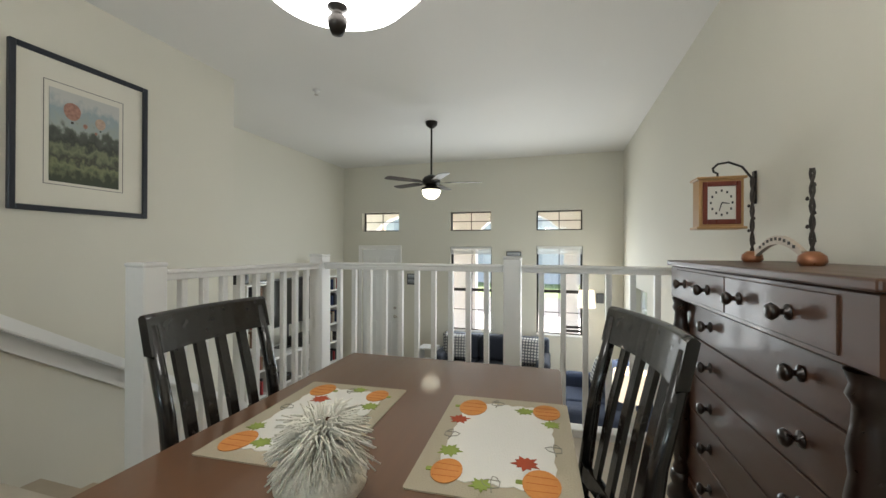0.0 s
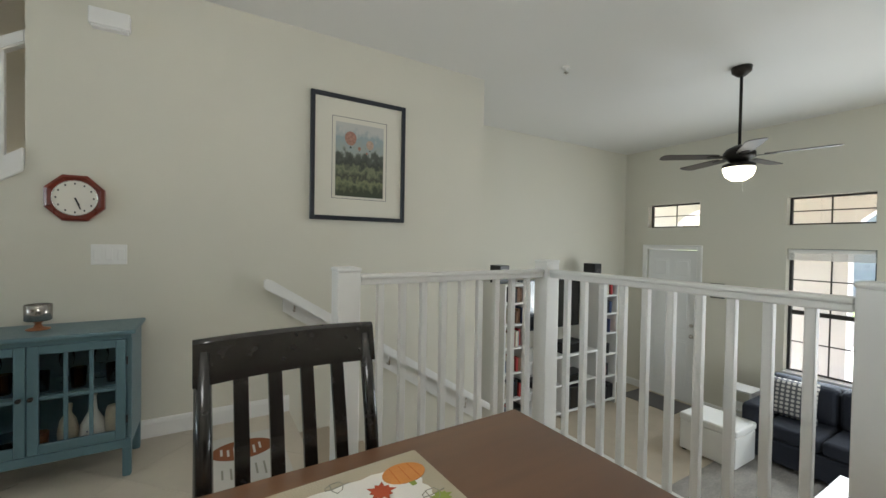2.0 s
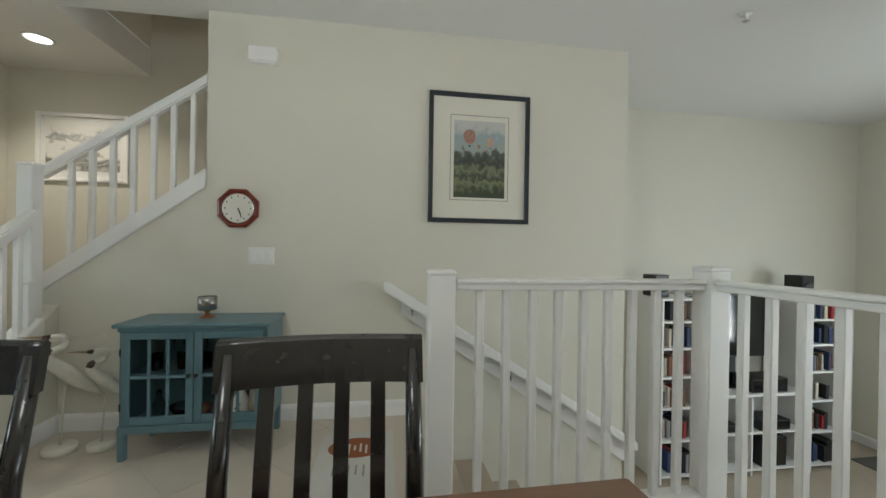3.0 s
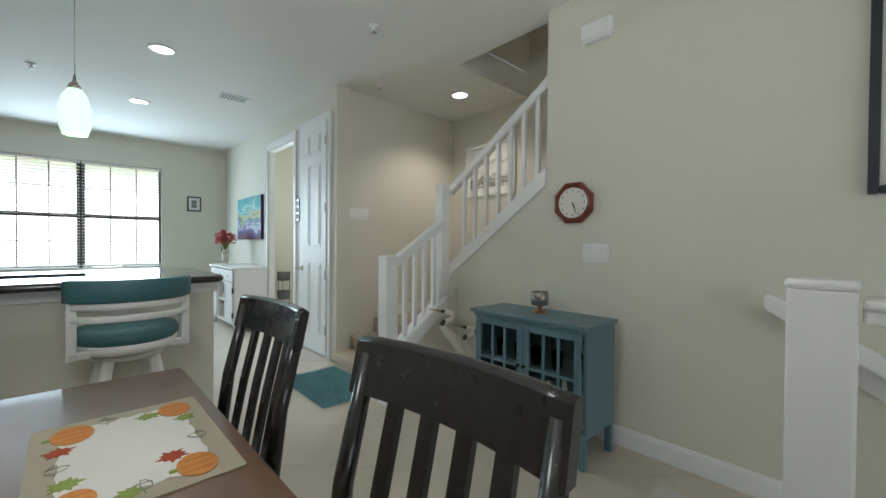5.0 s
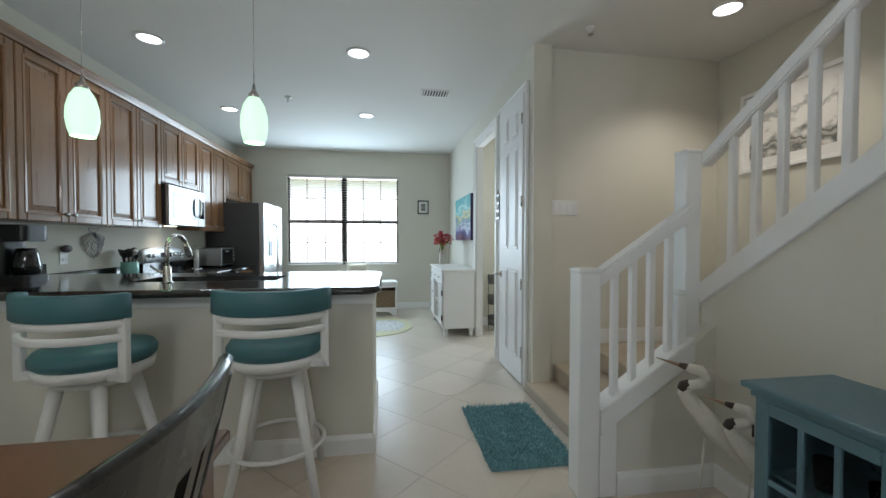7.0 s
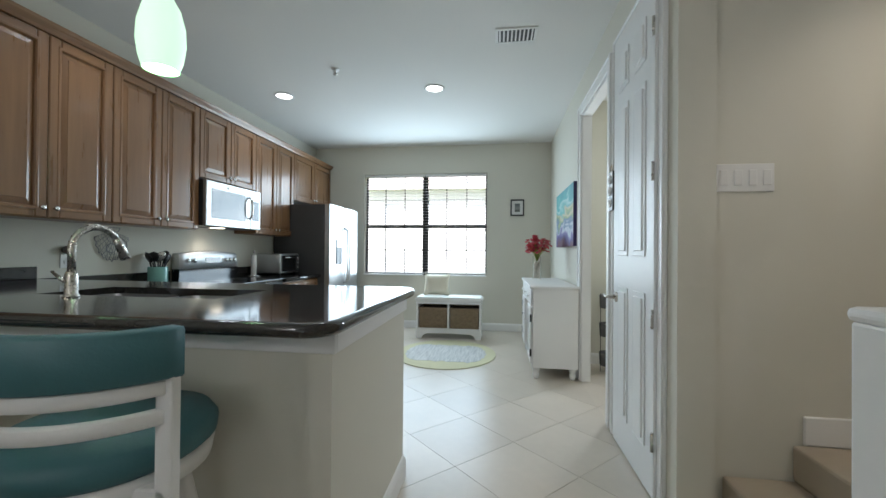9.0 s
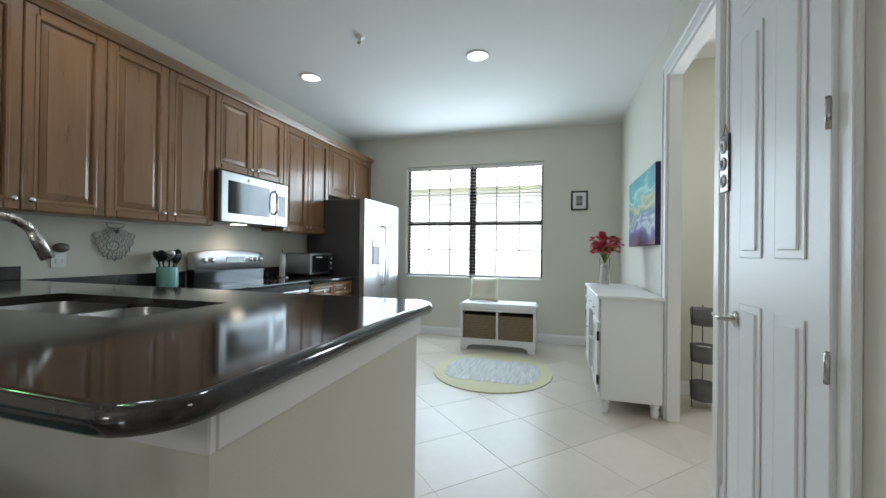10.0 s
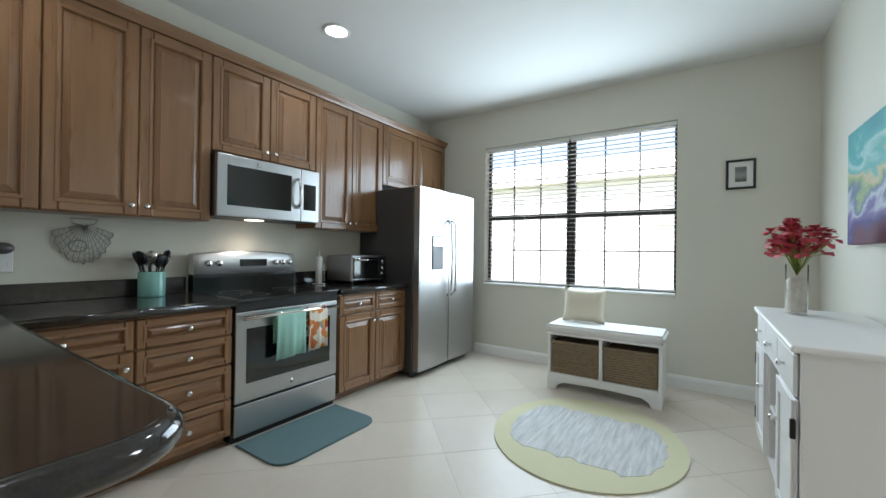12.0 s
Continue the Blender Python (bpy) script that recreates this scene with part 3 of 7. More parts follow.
# ---- dining room ----
def dining_chair(at, turn, label):
    """Slat-back chair; the sitter looks along local +x."""
    c = thing("dining_chair", at, label, "chair", "chairs round the dining table", turn)
    for s in (-1, 1):
        y = s * 0.195
        part("back_post", tube([(-0.03, y, 0), (0.0, y, 0.25), (0.01, y, 0.45), (-0.03, y, 0.75), (-0.085, y, 0.97)], [0.017, 0.02, 0.021, 0.019, 0.017], 8), M_BLACK, c)
        part("front_leg", prism(rounded(0.375, 0.415, y - 0.02, y + 0.02, 0.006, 2), 0, 0.43), M_BLACK, c)
        part("side_rail", box(0.02, 0.39, y - 0.012, y + 0.012, 0.375, 0.43, 0.003), M_BLACK, c)
    part("front_rail", box(0.383, 0.407, -0.176, 0.176, 0.375, 0.43, 0.003), M_BLACK, c)
    part("seat", prism(rounded(-0.01, 0.43, -0.215, 0.215, 0.04), 0.43, 0.46, bevel=0.008), M_BLACK, c)

    def slab(z0, z1, xa, xb, y0, y1, t, bow, n=10, crown=0.0):
        bm = bmesh.new()
        rows = []
        for i in range(n + 1):
            f = i / n
            y = y0 + (y1 - y0) * f
            k = -bow * (1 - (2 * f - 1) ** 2)
            top = z1 + crown * (1 - (2 * f - 1) ** 2)
            rows.append([bm.verts.new(v) for v in ((xa + k, y, z0), (xa + k + t, y, z0), (xb + k + t, y, top - 0.008), (xb + k + t - 0.008, y, top), (xb + k + 0.008, y, top), (xb + k, y, top - 0.008))])
        for a, b in zip(rows, rows[1:]):
            for j in range(6):
                f = bm.faces.new([a[j], a[(j + 1) % 6], b[(j + 1) % 6], b[j]])
                f.smooth = j in (2, 3, 4)
        bm.faces.new(rows[0][::-1]), bm.faces.new(rows[-1])
        return bm

    part("top_rail", slab(0.90, 1.0, -0.078, -0.098, -0.215, 0.215, 0.026, 0.028, crown=0.0), M_BLACK, c)
    part("lower_rail", slab(0.50, 0.55, -0.006, -0.012, -0.18, 0.18, 0.022, 0.02), M_BLACK, c)
    for k in range(4):
        y = -0.195 + 0.39 * (k + 1) / 5
        bw = 0.024 * (1 - (y / 0.2) ** 2)
        part("slat", prism([(0.0 - bw, 0.545), (0.012 - bw, 0.545), (-0.028 - bw, 0.75), (-0.066 - bw, 0.905), (-0.080 - bw, 0.905), (-0.042 - bw, 0.75)], y - 0.016, y + 0.016, "y"), M_BLACK, c)
    return c


ch = dining_chair((-1.078, 1.19, 0), 3, "black slat-back wooden chair pushed in at the table")
copy_thing(ch, pose(-1.085, 0.425, 0, 0, 0, 3))
copy_thing(ch, pose(-0.055, 1.29, 0, 0, 0, 192))

tb = thing("dining_table", (-0.60, 0.862, -0.052), "dark brown polished wooden dining table with four legs", "table", turn=1.0)
part("tabletop", prism(rounded(-0.455, 0.455, -1.005, 1.005, 0.015, 3), 0.715, 0.748, bevel=0.006), M_TABLE, tb)
for s in (-1, 1):
    part("apron", box(s * 0.39 - 0.012, s * 0.39 + 0.012, -0.90, 0.90, 0.62, 0.715, 0.003), M_TABLE, tb)
    part("apron", box(-0.36, 0.36, s * 0.925 - 0.012, s * 0.925 + 0.012, 0.62, 0.715, 0.003), M_TABLE, tb)
    for k in (-1, 1):
        x, y = s * 0.385, k * 0.925
        part("leg", prism([(x - 0.04, y - 0.04), (x + 0.04, y - 0.04), (x + 0.04, y + 0.04), (x - 0.04, y + 0.04)], 0.052, 0.715, bevel=0.006), M_TABLE, tb)

M_MATB = material("khaki_linen", (0.44, 0.385, 0.285), 0.95, vary=0.05, fine=300, bump=0.4)
M_MATW = material("white_linen", (0.76, 0.74, 0.69), 0.95, vary=0.02, fine=300, bump=0.3)
M_PUMP = material("orange_print", (0.66, 0.22, 0.045), 0.9, vary=0.12, scale=20, fine=160, color2=(0.74, 0.33, 0.09))
M_PUMPD = material("dark_orange_print", (0.52, 0.15, 0.03), 0.9, vary=0.12, scale=20)
M_LEAFG = material("green_print", (0.27, 0.34, 0.07), 0.9, vary=0.15, scale=30)
M_LEAFR = material("rust_print", (0.40, 0.07, 0.025), 0.9, vary=0.15, scale=30)
M_VINE = material("grey_thread", (0.30, 0.29, 0.24), 0.9, vary=0.1)


def leaf_outline(cx, cy, r, turn, lobes=5):
    out = []
    for i in range(lobes * 4):
        a = turn + 2 * math.pi * i / (lobes * 4)
        k = r * (1.0, 0.62, 0.78, 0.55)[i % 4]
        out.append((cx + k * math.cos(a), cy + k * math.sin(a)))
    return out


def placemat(at, turn):
    """Cloth mat, 0.46 along y and 0.31 along x."""
    p = thing("placemat", at, "khaki bordered cloth placemat with orange pumpkins and leaves", "placemat", "placemats on the table", turn)
    part("border", prism(rounded(-0.155, 0.155, -0.23, 0.23, 0.006, 2), 0, 0.003), M_MATB, p, "khaki linen border")
    rng = random.Random(4)
    pts = []
    for i in range(72):
        f = i / 72 * 4
        e, u = int(f), f - int(f)
        x0, y0 = ((-1, -1), (1, -1), (1, 1), (-1, 1))[e]
        x1, y1 = ((1, -1), (1, 1), (-1, 1), (-1, -1))[e]
        k = 1 + 0.025 * math.sin(i * 2.2)
        pts.append((0.112 * k * (x0 + (x1 - x0) * u), 0.185 * k * (y0 + (y1 - y0) * u)))
    part("centre_cloth", prism(pts, 0.003, 0.0042), M_MATW, p, "white scalloped centre cloth")
    for x, y, rx, ry in ((-0.085, 0.165, 0.034, 0.047), (0.09, 0.16, 0.030, 0.042), (-0.10, -0.16, 0.034, 0.047), (0.088, -0.15, 0.036, 0.052)):
        b = part("pumpkin_print", prism(ellipse(x, y, rx, ry, 22), 0.004, 0.0056), M_PUMP, p, "printed orange pumpkin")
        for k in (-0.45, 0.0, 0.45):
            part("rib_line", prism([(x - rx * 0.8, y + k * ry - 0.0007), (x - rx * 0.8, y + k * ry + 0.0007), (x + rx * 0.8, y + k * ry * 1.1 + 0.0007), (x + rx * 0.8, y + k * ry * 1.1 - 0.0007)], 0.0056, 0.0060), M_PUMPD, b)
        part("stem_print", prism(rounded(x + rx * 0.8, x + rx * 1.35, y - 0.006, y + 0.006, 0.003, 2), 0.004, 0.0054), M_LEAFG, p)
    for x, y, r, m in ((-0.055, 0.10, 0.030, M_LEAFR), (0.10, 0.085, 0.028, M_LEAFG), (-0.045, -0.155, 0.026, M_LEAFG), (0.11, -0.07, 0.028, M_LEAFR), (0.02, 0.19, 0.024, M_LEAFG), (-0.11, -0.09, 0.024, M_LEAFG)):
        part("leaf_print", prism(leaf_outline(x, y, r, rng.random() * 6), 0.0042, 0.0052), m, p)
    for x, y, s in ((0.0, 0.18, 1), (0.03, -0.19, -1), (-0.115, 0.03, 1), (0.115, 0.01, -1)):
        line = [(x + 0.03 * s * math.sin(k * 0.9) * (k / 12), y + 0.028 * math.cos(k * 0.9) * (1 - k / 16), 0.0048) for k in range(12)]
        part("vine_print", tube(line, 0.0010, 4), M_VINE, p)
    return p


pm = placemat((-0.812, 1.212, 0.696), 3)
pm.scale = (1.11, 1.10, 1)
copy_thing(pm, pose(-0.305, 1.235, 0.696, 0, 0, 183))
copy_thing(pm, pose(-0.84, 0.475, 0.696, 0, 0, 1))

# fluffy white pumpkin in the middle of the table
M_YARN = material("cream_yarn", (0.80, 0.77, 0.68), 0.95, vary=0.12, scale=30, fine=200, bump=0.8)
yp = thing("yarn_pumpkin", (-0.585, 0.885, 0.696), "fluffy cream yarn pumpkin with a brown stem", "decoration")
bm = bmesh.new()
n1, n2 = 16, 48
rings = []
for i in range(n1 + 1):
    a = -math.pi / 2 + math.pi * i / n1
    ring = []
    for k in range(n2):
        th = 2 * math.pi * k / n2
        r = (0.078 + 0.006 * abs(math.sin(th * 8)) + 0.002 * math.sin(th * 31 + i)) * max(0.12, math.cos(a))
        ring.append(bm.verts.new((r * math.cos(th), r * math.sin(th), 0.058 + 0.057 * math.sin(a))))
    rings.append(ring)
for a, b in zip(rings, rings[1:]):
    for k in range(n2):
        bm.faces.new([a[k], a[(k + 1) % n2], b[(k + 1) % n2], b[k]]).smooth = True
bm.faces.new(rings[0][::-1]), bm.faces.new(rings[-1])
part("body", bm, M_YARN, yp)
bm = bmesh.new()
rng = random.Random(7)
for i in range(950):
    a, el, ln = rng.random() * 6.283, rng.uniform(-0.35, 1.1), rng.uniform(0.04, 0.092)
    d = Vector((math.cos(a) * math.cos(el), math.sin(a) * math.cos(el), math.sin(el)))
    p0 = Vector((0, 0, 0.112)) + 0.01 * d
    p1 = p0 + d * ln * 0.6 + Vector((0, 0, 0.006))
    p2 = p0 + d * ln + Vector((rng.uniform(-1, 1), rng.uniform(-1, 1), -1.2)) * 0.014
    tube([p0, p1, p2], [0.0026, 0.0024, 0.0014], 4, bm)
part("fringe", bm, M_YARN, yp)
part("stem", tube([(0, 0, 0.10), (0.004, 0, 0.135), (0.012, 0.003, 0.160)], [0.010, 0.008, 0.006], 8), material("stem_brown", (0.10, 0.05, 0.02), 0.9), yp, "brown pumpkin stem")

# bowl lamp over the table
M_OPAL = glow("lit_opal_glass", (1.0, 0.98, 0.94), 1.6)
bl = thing("bowl_lamp", (-0.55, 0.875, 0.012), "lit white glass bowl lamp with bronze finial hanging above the table", "lamp")
part("bowl", lathe([(0.018, 1.585), (0.075, 1.592), (0.130, 1.615), (0.168, 1.655), (0.19, 1.71), (0.186, 1.71), (0.164, 1.66), (0.126, 1.622), (0.08, 1.60), (0.018, 1.592)], 40), M_OPAL, bl, "white opal glass bowl")
part("finial", lathe([(0, 1.535), (0.010, 1.537), (0.016, 1.55), (0.018, 1.563), (0.011, 1.570), (0.010, 1.578), (0.018, 1.583), (0.018, 1.588), (0, 1.59)], 18), M_BRONZE, bl)
part("rod", tube([(0, 0, 1.59), (0, 0, 2.69)], 0.006, 8), M_BRONZE, bl)
part("canopy", lathe([(0, 2.66), (0.05, 2.67), (0.07, 2.738), (0, 2.738)], 24), M_BRONZE, bl)
for k in range(3):
    a = 2.1 * k + 0.5
    part("arm", tube([(0.186 * math.cos(a), 0.186 * math.sin(a), 1.705), (0.14 * math.cos(a), 0.14 * math.sin(a), 1.80), (0, 0, 1.86)], 0.005, 6), M_BRONZE, bl)

# chest of drawers
cs = thing("chest_of_drawers", (0.375, 1.105, 0.0), "antique dark mahogany chest of drawers with carved columns", "chest")
D, L = 0.42, 1.28
part("body", box(0.03, D, 0.01, L - 0.01, 0.14, 0.945, 0.004), M_CHEST, cs)
part("frieze", box(-0.025, D, -0.005, L + 0.005, 0.945, 1.095, 0.006), M_CHEST, cs)
part("top", box(-0.04, D, -0.02, L + 0.02, 1.095, 1.12, 0.006, 2), M_CHEST, cs)
part("plinth", box(0.02, D, 0.0, L, 0.09, 0.14, 0.004), M_CHEST, cs)


def knob(parent, x, y, z, r=0.02):
    k = part("knob", lathe([(0, 0), (r * 0.9, 0), (r * 0.9, 0.004), (r * 0.35, 0.008), (r * 0.35, 0.018), (r * 0.7, 0.024), (r, 0.034), (r * 0.8, 0.043), (0, 0.047)], 16, m=Matrix.Translation((x, y, z)) @ Matrix.Rotation(radians(-90), 4, "Y")), M_CHESTD, parent, "turned dark wooden knob")


for y0, y1, ks in ((0.10, 0.635, (0.266, 0.53)), (0.645, 1.18, (0.79, 1.058))):
    dr = part("drawer", box(-0.029, -0.022, y0, y1, 0.962, 1.08, 0.002), M_CHEST, cs)
    for y in ks:
        knob(dr, -0.029, y, 1.022, 0.021)
for z0, z1 in ((0.795, 0.938), (0.627, 0.785), (0.472, 0.617), (0.315, 0.462), (0.155, 0.305)):
    dr = part("drawer", box(0.022, 0.034, 0.125, L - 0.125, z0, z1 + 0.004, 0.002), M_CHEST, cs)
    for y in (0.32, L - 0.36):
        knob(dr, 0.022, y, (z0 + z1) / 2, 0.023)
for y in (0.06, L - 0.06):
    prof = [(0.030, 0.14), (0.034, 0.16), (0.026, 0.18)]
    for i in range(15):
        prof += [(0.028 + 0.006 * (i % 2) + 0.006 * math.sin(i / 14 * 3.14), 0.20 + i * 0.046)]
    prof += [(0.026, 0.88), (0.036, 0.90), (0.030, 0.92), (0.038, 0.945)]
    col = lathe(prof, 14, m=Matrix.Translation((0.0, y, 0)))
    part("column", col, M_CHESTD, cs, "carved dark column")
    part("foot", lathe([(0, 0), (0.045, 0.0), (0.058, 0.02), (0.055, 0.05), (0.035, 0.08), (0.045, 0.11), (0.04, 0.14), (0, 0.14)], 14, m=Matrix.Translation((0.0, y, 0))), M_CHESTD, cs, "carved claw foot")
    part("foot", lathe([(0, 0), (0.035, 0.0), (0.045, 0.03), (0.035, 0.09), (0, 0.09)], 12, m=Matrix.Translation((D - 0.06, y, 0))), M_CHESTD, cs)

# twig and pumpkin stand on the chest
M_COPPER = material("copper_glaze", (0.30, 0.12, 0.055), 0.3, 0.4, vary=0.15, scale=20)
M_TWIG = material("dark_twig", (0.035, 0.026, 0.020), 0.7, vary=0.2, fine=60, bump=0.5)
tw = thing("twig_candle_stand", (0.575, 1.735, 1.12), "dark twig stand with copper pumpkins joined by an arch", "decoration")
for y, h in ((0.0, 0.26), (0.39, 0.30)):
    part("pumpkin_base", lathe([(0, 0), (0.028, 0), (0.037, 0.012), (0.034, 0.03), (0.018, 0.044), (0, 0.046)], 18, m=Matrix.Translation((0, y, 0))), M_COPPER, tw, "copper coloured pumpkin base")
    for s in (0, math.pi):
        part("twig", tube([(0.0045 * math.cos(k * 0.9 + s), y + 0.0045 * math.sin(k * 0.9 + s), 0.04 + h * k / 18) for k in range(19)], 0.0045, 6), M_TWIG, tw)
    for k in range(5):
        part("bud", lathe([(0, 0), (0.006, 0.004), (0.004, 0.012), (0, 0.015)], 6, m=Matrix.Translation((0.009 * (-1) ** k, y + 0.007, 0.07 + h * k / 6))), M_TWIG, tw)
part("arch_sign", prism([(0.04 + 0.31 * i / 12, 0.025 + 0.045 * math.sin(math.pi * i / 12)) for i in range(13)] + [(0.04 + 0.31 * i / 12, 0.045 + 0.055 * math.sin(math.pi * i / 12)) for i in range(12, -1, -1)], -0.008, 0.008, "x"), material("cream_plaque", (0.5, 0.42, 0.33), 0.5, vary=0.1), tw, "cream arched plaque")
for k in range(9):
    a = (k + 1.5) / 11
    part("letter_bar", box(-0.0095, -0.0078, 0.04 + 0.31 * a - 0.008, 0.04 + 0.31 * a + 0.006, 0.038 + 0.05 * math.sin(math.pi * a) - 0.005, 0.038 + 0.05 * math.sin(math.pi * a) + 0.006), M_TWIG, tw)

# station clock hanging from a scroll bracket
M_OAK = wood("honey_oak", (0.36, 0.19, 0.07), (0.52, 0.31, 0.13), 0.4)
M_CHERRY = wood("cherry_red", (0.12, 0.018, 0.012), (0.22, 0.04, 0.02), 0.3)
M_FACE = material("clock_face", (0.72, 0.69, 0.62), 0.5, vary=0.03)
sc = thing("hanging_clock", (0.63, 2.60, 1.278), "square oak and cherry clock hanging from a black scroll bracket", "clock")
part("case", box(-0.10, 0.10, 0, 0.10, 0.012, 0.258, 0.003), M_OAK, sc, "honey oak case")
part("base_board", box(-0.112, 0.112, -0.012, 0.112, 0.0, 0.013, 0.003), M_OAK, sc)
part("roof_board", box(-0.112, 0.112, -0.012, 0.112, 0.258, 0.271, 0.003), M_OAK, sc)
bm = bmesh.new()
for a, b, c, d in ((-0.085, -0.063, 0.025, 0.245), (0.063, 0.085, 0.025, 0.245), (-0.063, 0.063, 0.025, 0.05), (-0.063, 0.063, 0.22, 0.245)):
    bm_box(bm, a, b, -0.010, 0.0, c, d, 0.003)
part("bezel", bm, M_CHERRY, sc, "cherry red frame")
part("face", box(-0.063, 0.063, -0.004, 0.0, 0.05, 0.22), M_FACE, sc, "cream clock face")
for k in range(12):
    a = k * math.pi / 6
    part("hour_mark", box(0.048 * math.sin(a) - 0.004, 0.048 * math.sin(a) + 0.004, -0.006, -0.0042, 0.135 + 0.062 * math.cos(a) - 0.006, 0.135 + 0.062 * math.cos(a) + 0.006), M_PLASTIC, sc)
part("hand", prism([(0, 0.132), (0.034, 0.128), (0.034, 0.132), (0, 0.139)], -0.0075, -0.0062, "y"), M_PLASTIC, sc)
part("hand", prism([(-0.003, 0.135), (-0.014, 0.092), (-0.010, 0.092), (0.003, 0.135)], -0.0088, -0.0076, "y"), M_PLASTIC, sc)
part("wall_plate", box(0.158, 0.17, 0.035, 0.065, 0.13, 0.30, 0.003), M_BRONZE, sc, "black iron wall plate")
part("bracket", tube([(0.0, 0.05, 0.271), (0.0, 0.05, 0.295), (-0.018, 0.05, 0.305), (-0.022, 0.05, 0.322), (0.0, 0.05, 0.345), (0.05, 0.05, 0.352), (0.11, 0.05, 0.325), (0.155, 0.05, 0.26), (0.160, 0.05, 0.17)], 0.006, 8), M_BRONZE, sc, "black iron scroll bracket")


# framed balloon picture on the dining wall
def picture_canvas(name, colors, scale, seed, swirl=0.0):
    """Soft blotches of a few colours, mixed from the bottom up."""
    m = bpy.data.materials.new(name)
    m.use_nodes = True
    n, l = m.node_tree.nodes, m.node_tree.links
    b = n["Principled BSDF"]
    b.inputs["Roughness"].default_value = 0.6
    tc, nz, sp, ad, rp = n.new("ShaderNodeTexCoord"), n.new("ShaderNodeTexNoise"), n.new("ShaderNodeSeparateXYZ"), n.new("ShaderNodeMath"), n.new("ShaderNodeValToRGB")
    nz.inputs["Scale"].default_value, nz.inputs["Detail"].default_value = scale, 6
    nz.inputs["Distortion"].default_value = swirl
    l.new(tc.outputs["Generated"], nz.inputs["Vector"])
    l.new(tc.outputs["Generated"], sp.inputs[0])
    ad.operation, ad.inputs[1].default_value = "MULTIPLY_ADD", seed
    l.new(nz.outputs["Fac"], ad.inputs[0])
    l.new(sp.outputs["Z"], ad.inputs[2])
    dv = n.new("ShaderNodeMath")
    dv.operation, dv.inputs[1].default_value = "DIVIDE", 1.5
    l.new(ad.outputs[0], dv.inputs[0])
    l.new(dv.outputs[0], rp.inputs["Fac"])
    el = rp.color_ramp.elements
    el[0].position, el[0].color = colors[0][0] / 1.5, (*colors[0][1], 1)
    el[1].position, el[1].color = colors[-1][0] / 1.5, (*colors[-1][1], 1)
    for p, c in colors[1:-1]:
        el.new(p / 1.5).color = (*c, 1)
    l.new(rp.outputs["Color"], b.inputs["Base Color"])
    return m


def frame_x(ob, W, H, w, t, mat, label=""):
    """Four mitred-looking bars in the local y-z plane, their back at x = 0."""
    for a, b, c, d in ((0, w, 0, H), (W - w, W, 0, H), (w, W - w, 0, w), (w, W - w, H - w, H)):
        part("frame_bar", box(0, t, a, b, c, d, 0.004), mat, ob, label)


pf = thing("framed_picture", (WX, 1.625, 1.385), "balloon landscape print, wide cream mat, dark blue frame", "picture")
frame_x(pf, 0.755, 0.945, 0.032, 0.028, M_FRAMED, "dark blue wooden frame")
part("mat_board", box(0.004, 0.010, 0.03, 0.725, 0.03, 0.915), M_PAPER, pf, "cream mat board")
for a, b, c, d in ((0.158, 0.161, 0.165, 0.785), (0.592, 0.595, 0.165, 0.785), (0.161, 0.592, 0.165, 0.168), (0.161, 0.592, 0.782, 0.785)):
    part("mat_line", box(0.010, 0.0112, a, b, c, d), M_FRAMED, pf)
M_LAND = picture_canvas("balloon_landscape", [(0.30, (0.05, 0.06, 0.035)), (0.40, (0.20, 0.21, 0.11)), (0.47, (0.05, 0.055, 0.04)), (0.57, (0.19, 0.20, 0.12)), (0.66, (0.045, 0.05, 0.04)), (0.78, (0.09, 0.10, 0.08)), (0.85, (0.33, 0.36, 0.33)), (1.0, (0.30, 0.36, 0.38)), (1.12, (0.5, 0.50, 0.47))], 9.0, 0.42)
part("print", box(0.010, 0.0118, 0.185, 0.568, 0.185, 0.745), M_LAND, pf, "green hills under a blue sky")
M_BAL = material("balloon_red", (0.36, 0.19, 0.14), 0.6, vary=0.3, scale=60)
M_BAL2 = material("balloon_tan", (0.45, 0.32, 0.24), 0.6, vary=0.2, scale=60)
for y, z, r, m in ((0.30, 0.635, 0.045, M_BAL), (0.455, 0.60, 0.030, M_BAL2), (0.43, 0.53, 0.008, M_BAL), (0.37, 0.56, 0.012, M_BAL)):
    b = part("balloon_print", prism([(y + r * math.cos(i * 0.314), z + r * (1.05 * math.sin(i * 0.314) if math.sin(i * 0.314) > 0 else 1.35 * math.sin(i * 0.314))) for i in range(20)], 0.0119, 0.0125, "x"), m, pf)
    part("basket_print", box(0.0119, 0.0125, y - r * 0.15, y + r * 0.15, z - r * 1.8, z - r * 1.5), M_TWIG, pf)

# octagonal wall clock
oc = thing("wall_clock", (WX, 0.352, 1.442), "octagonal cherry wood wall clock with white face", "clock")


def octagon(r):
    return [(r * math.cos(radians(22.5 + 45 * i)), r * math.sin(radians(22.5 + 45 * i))) for i in range(8)]


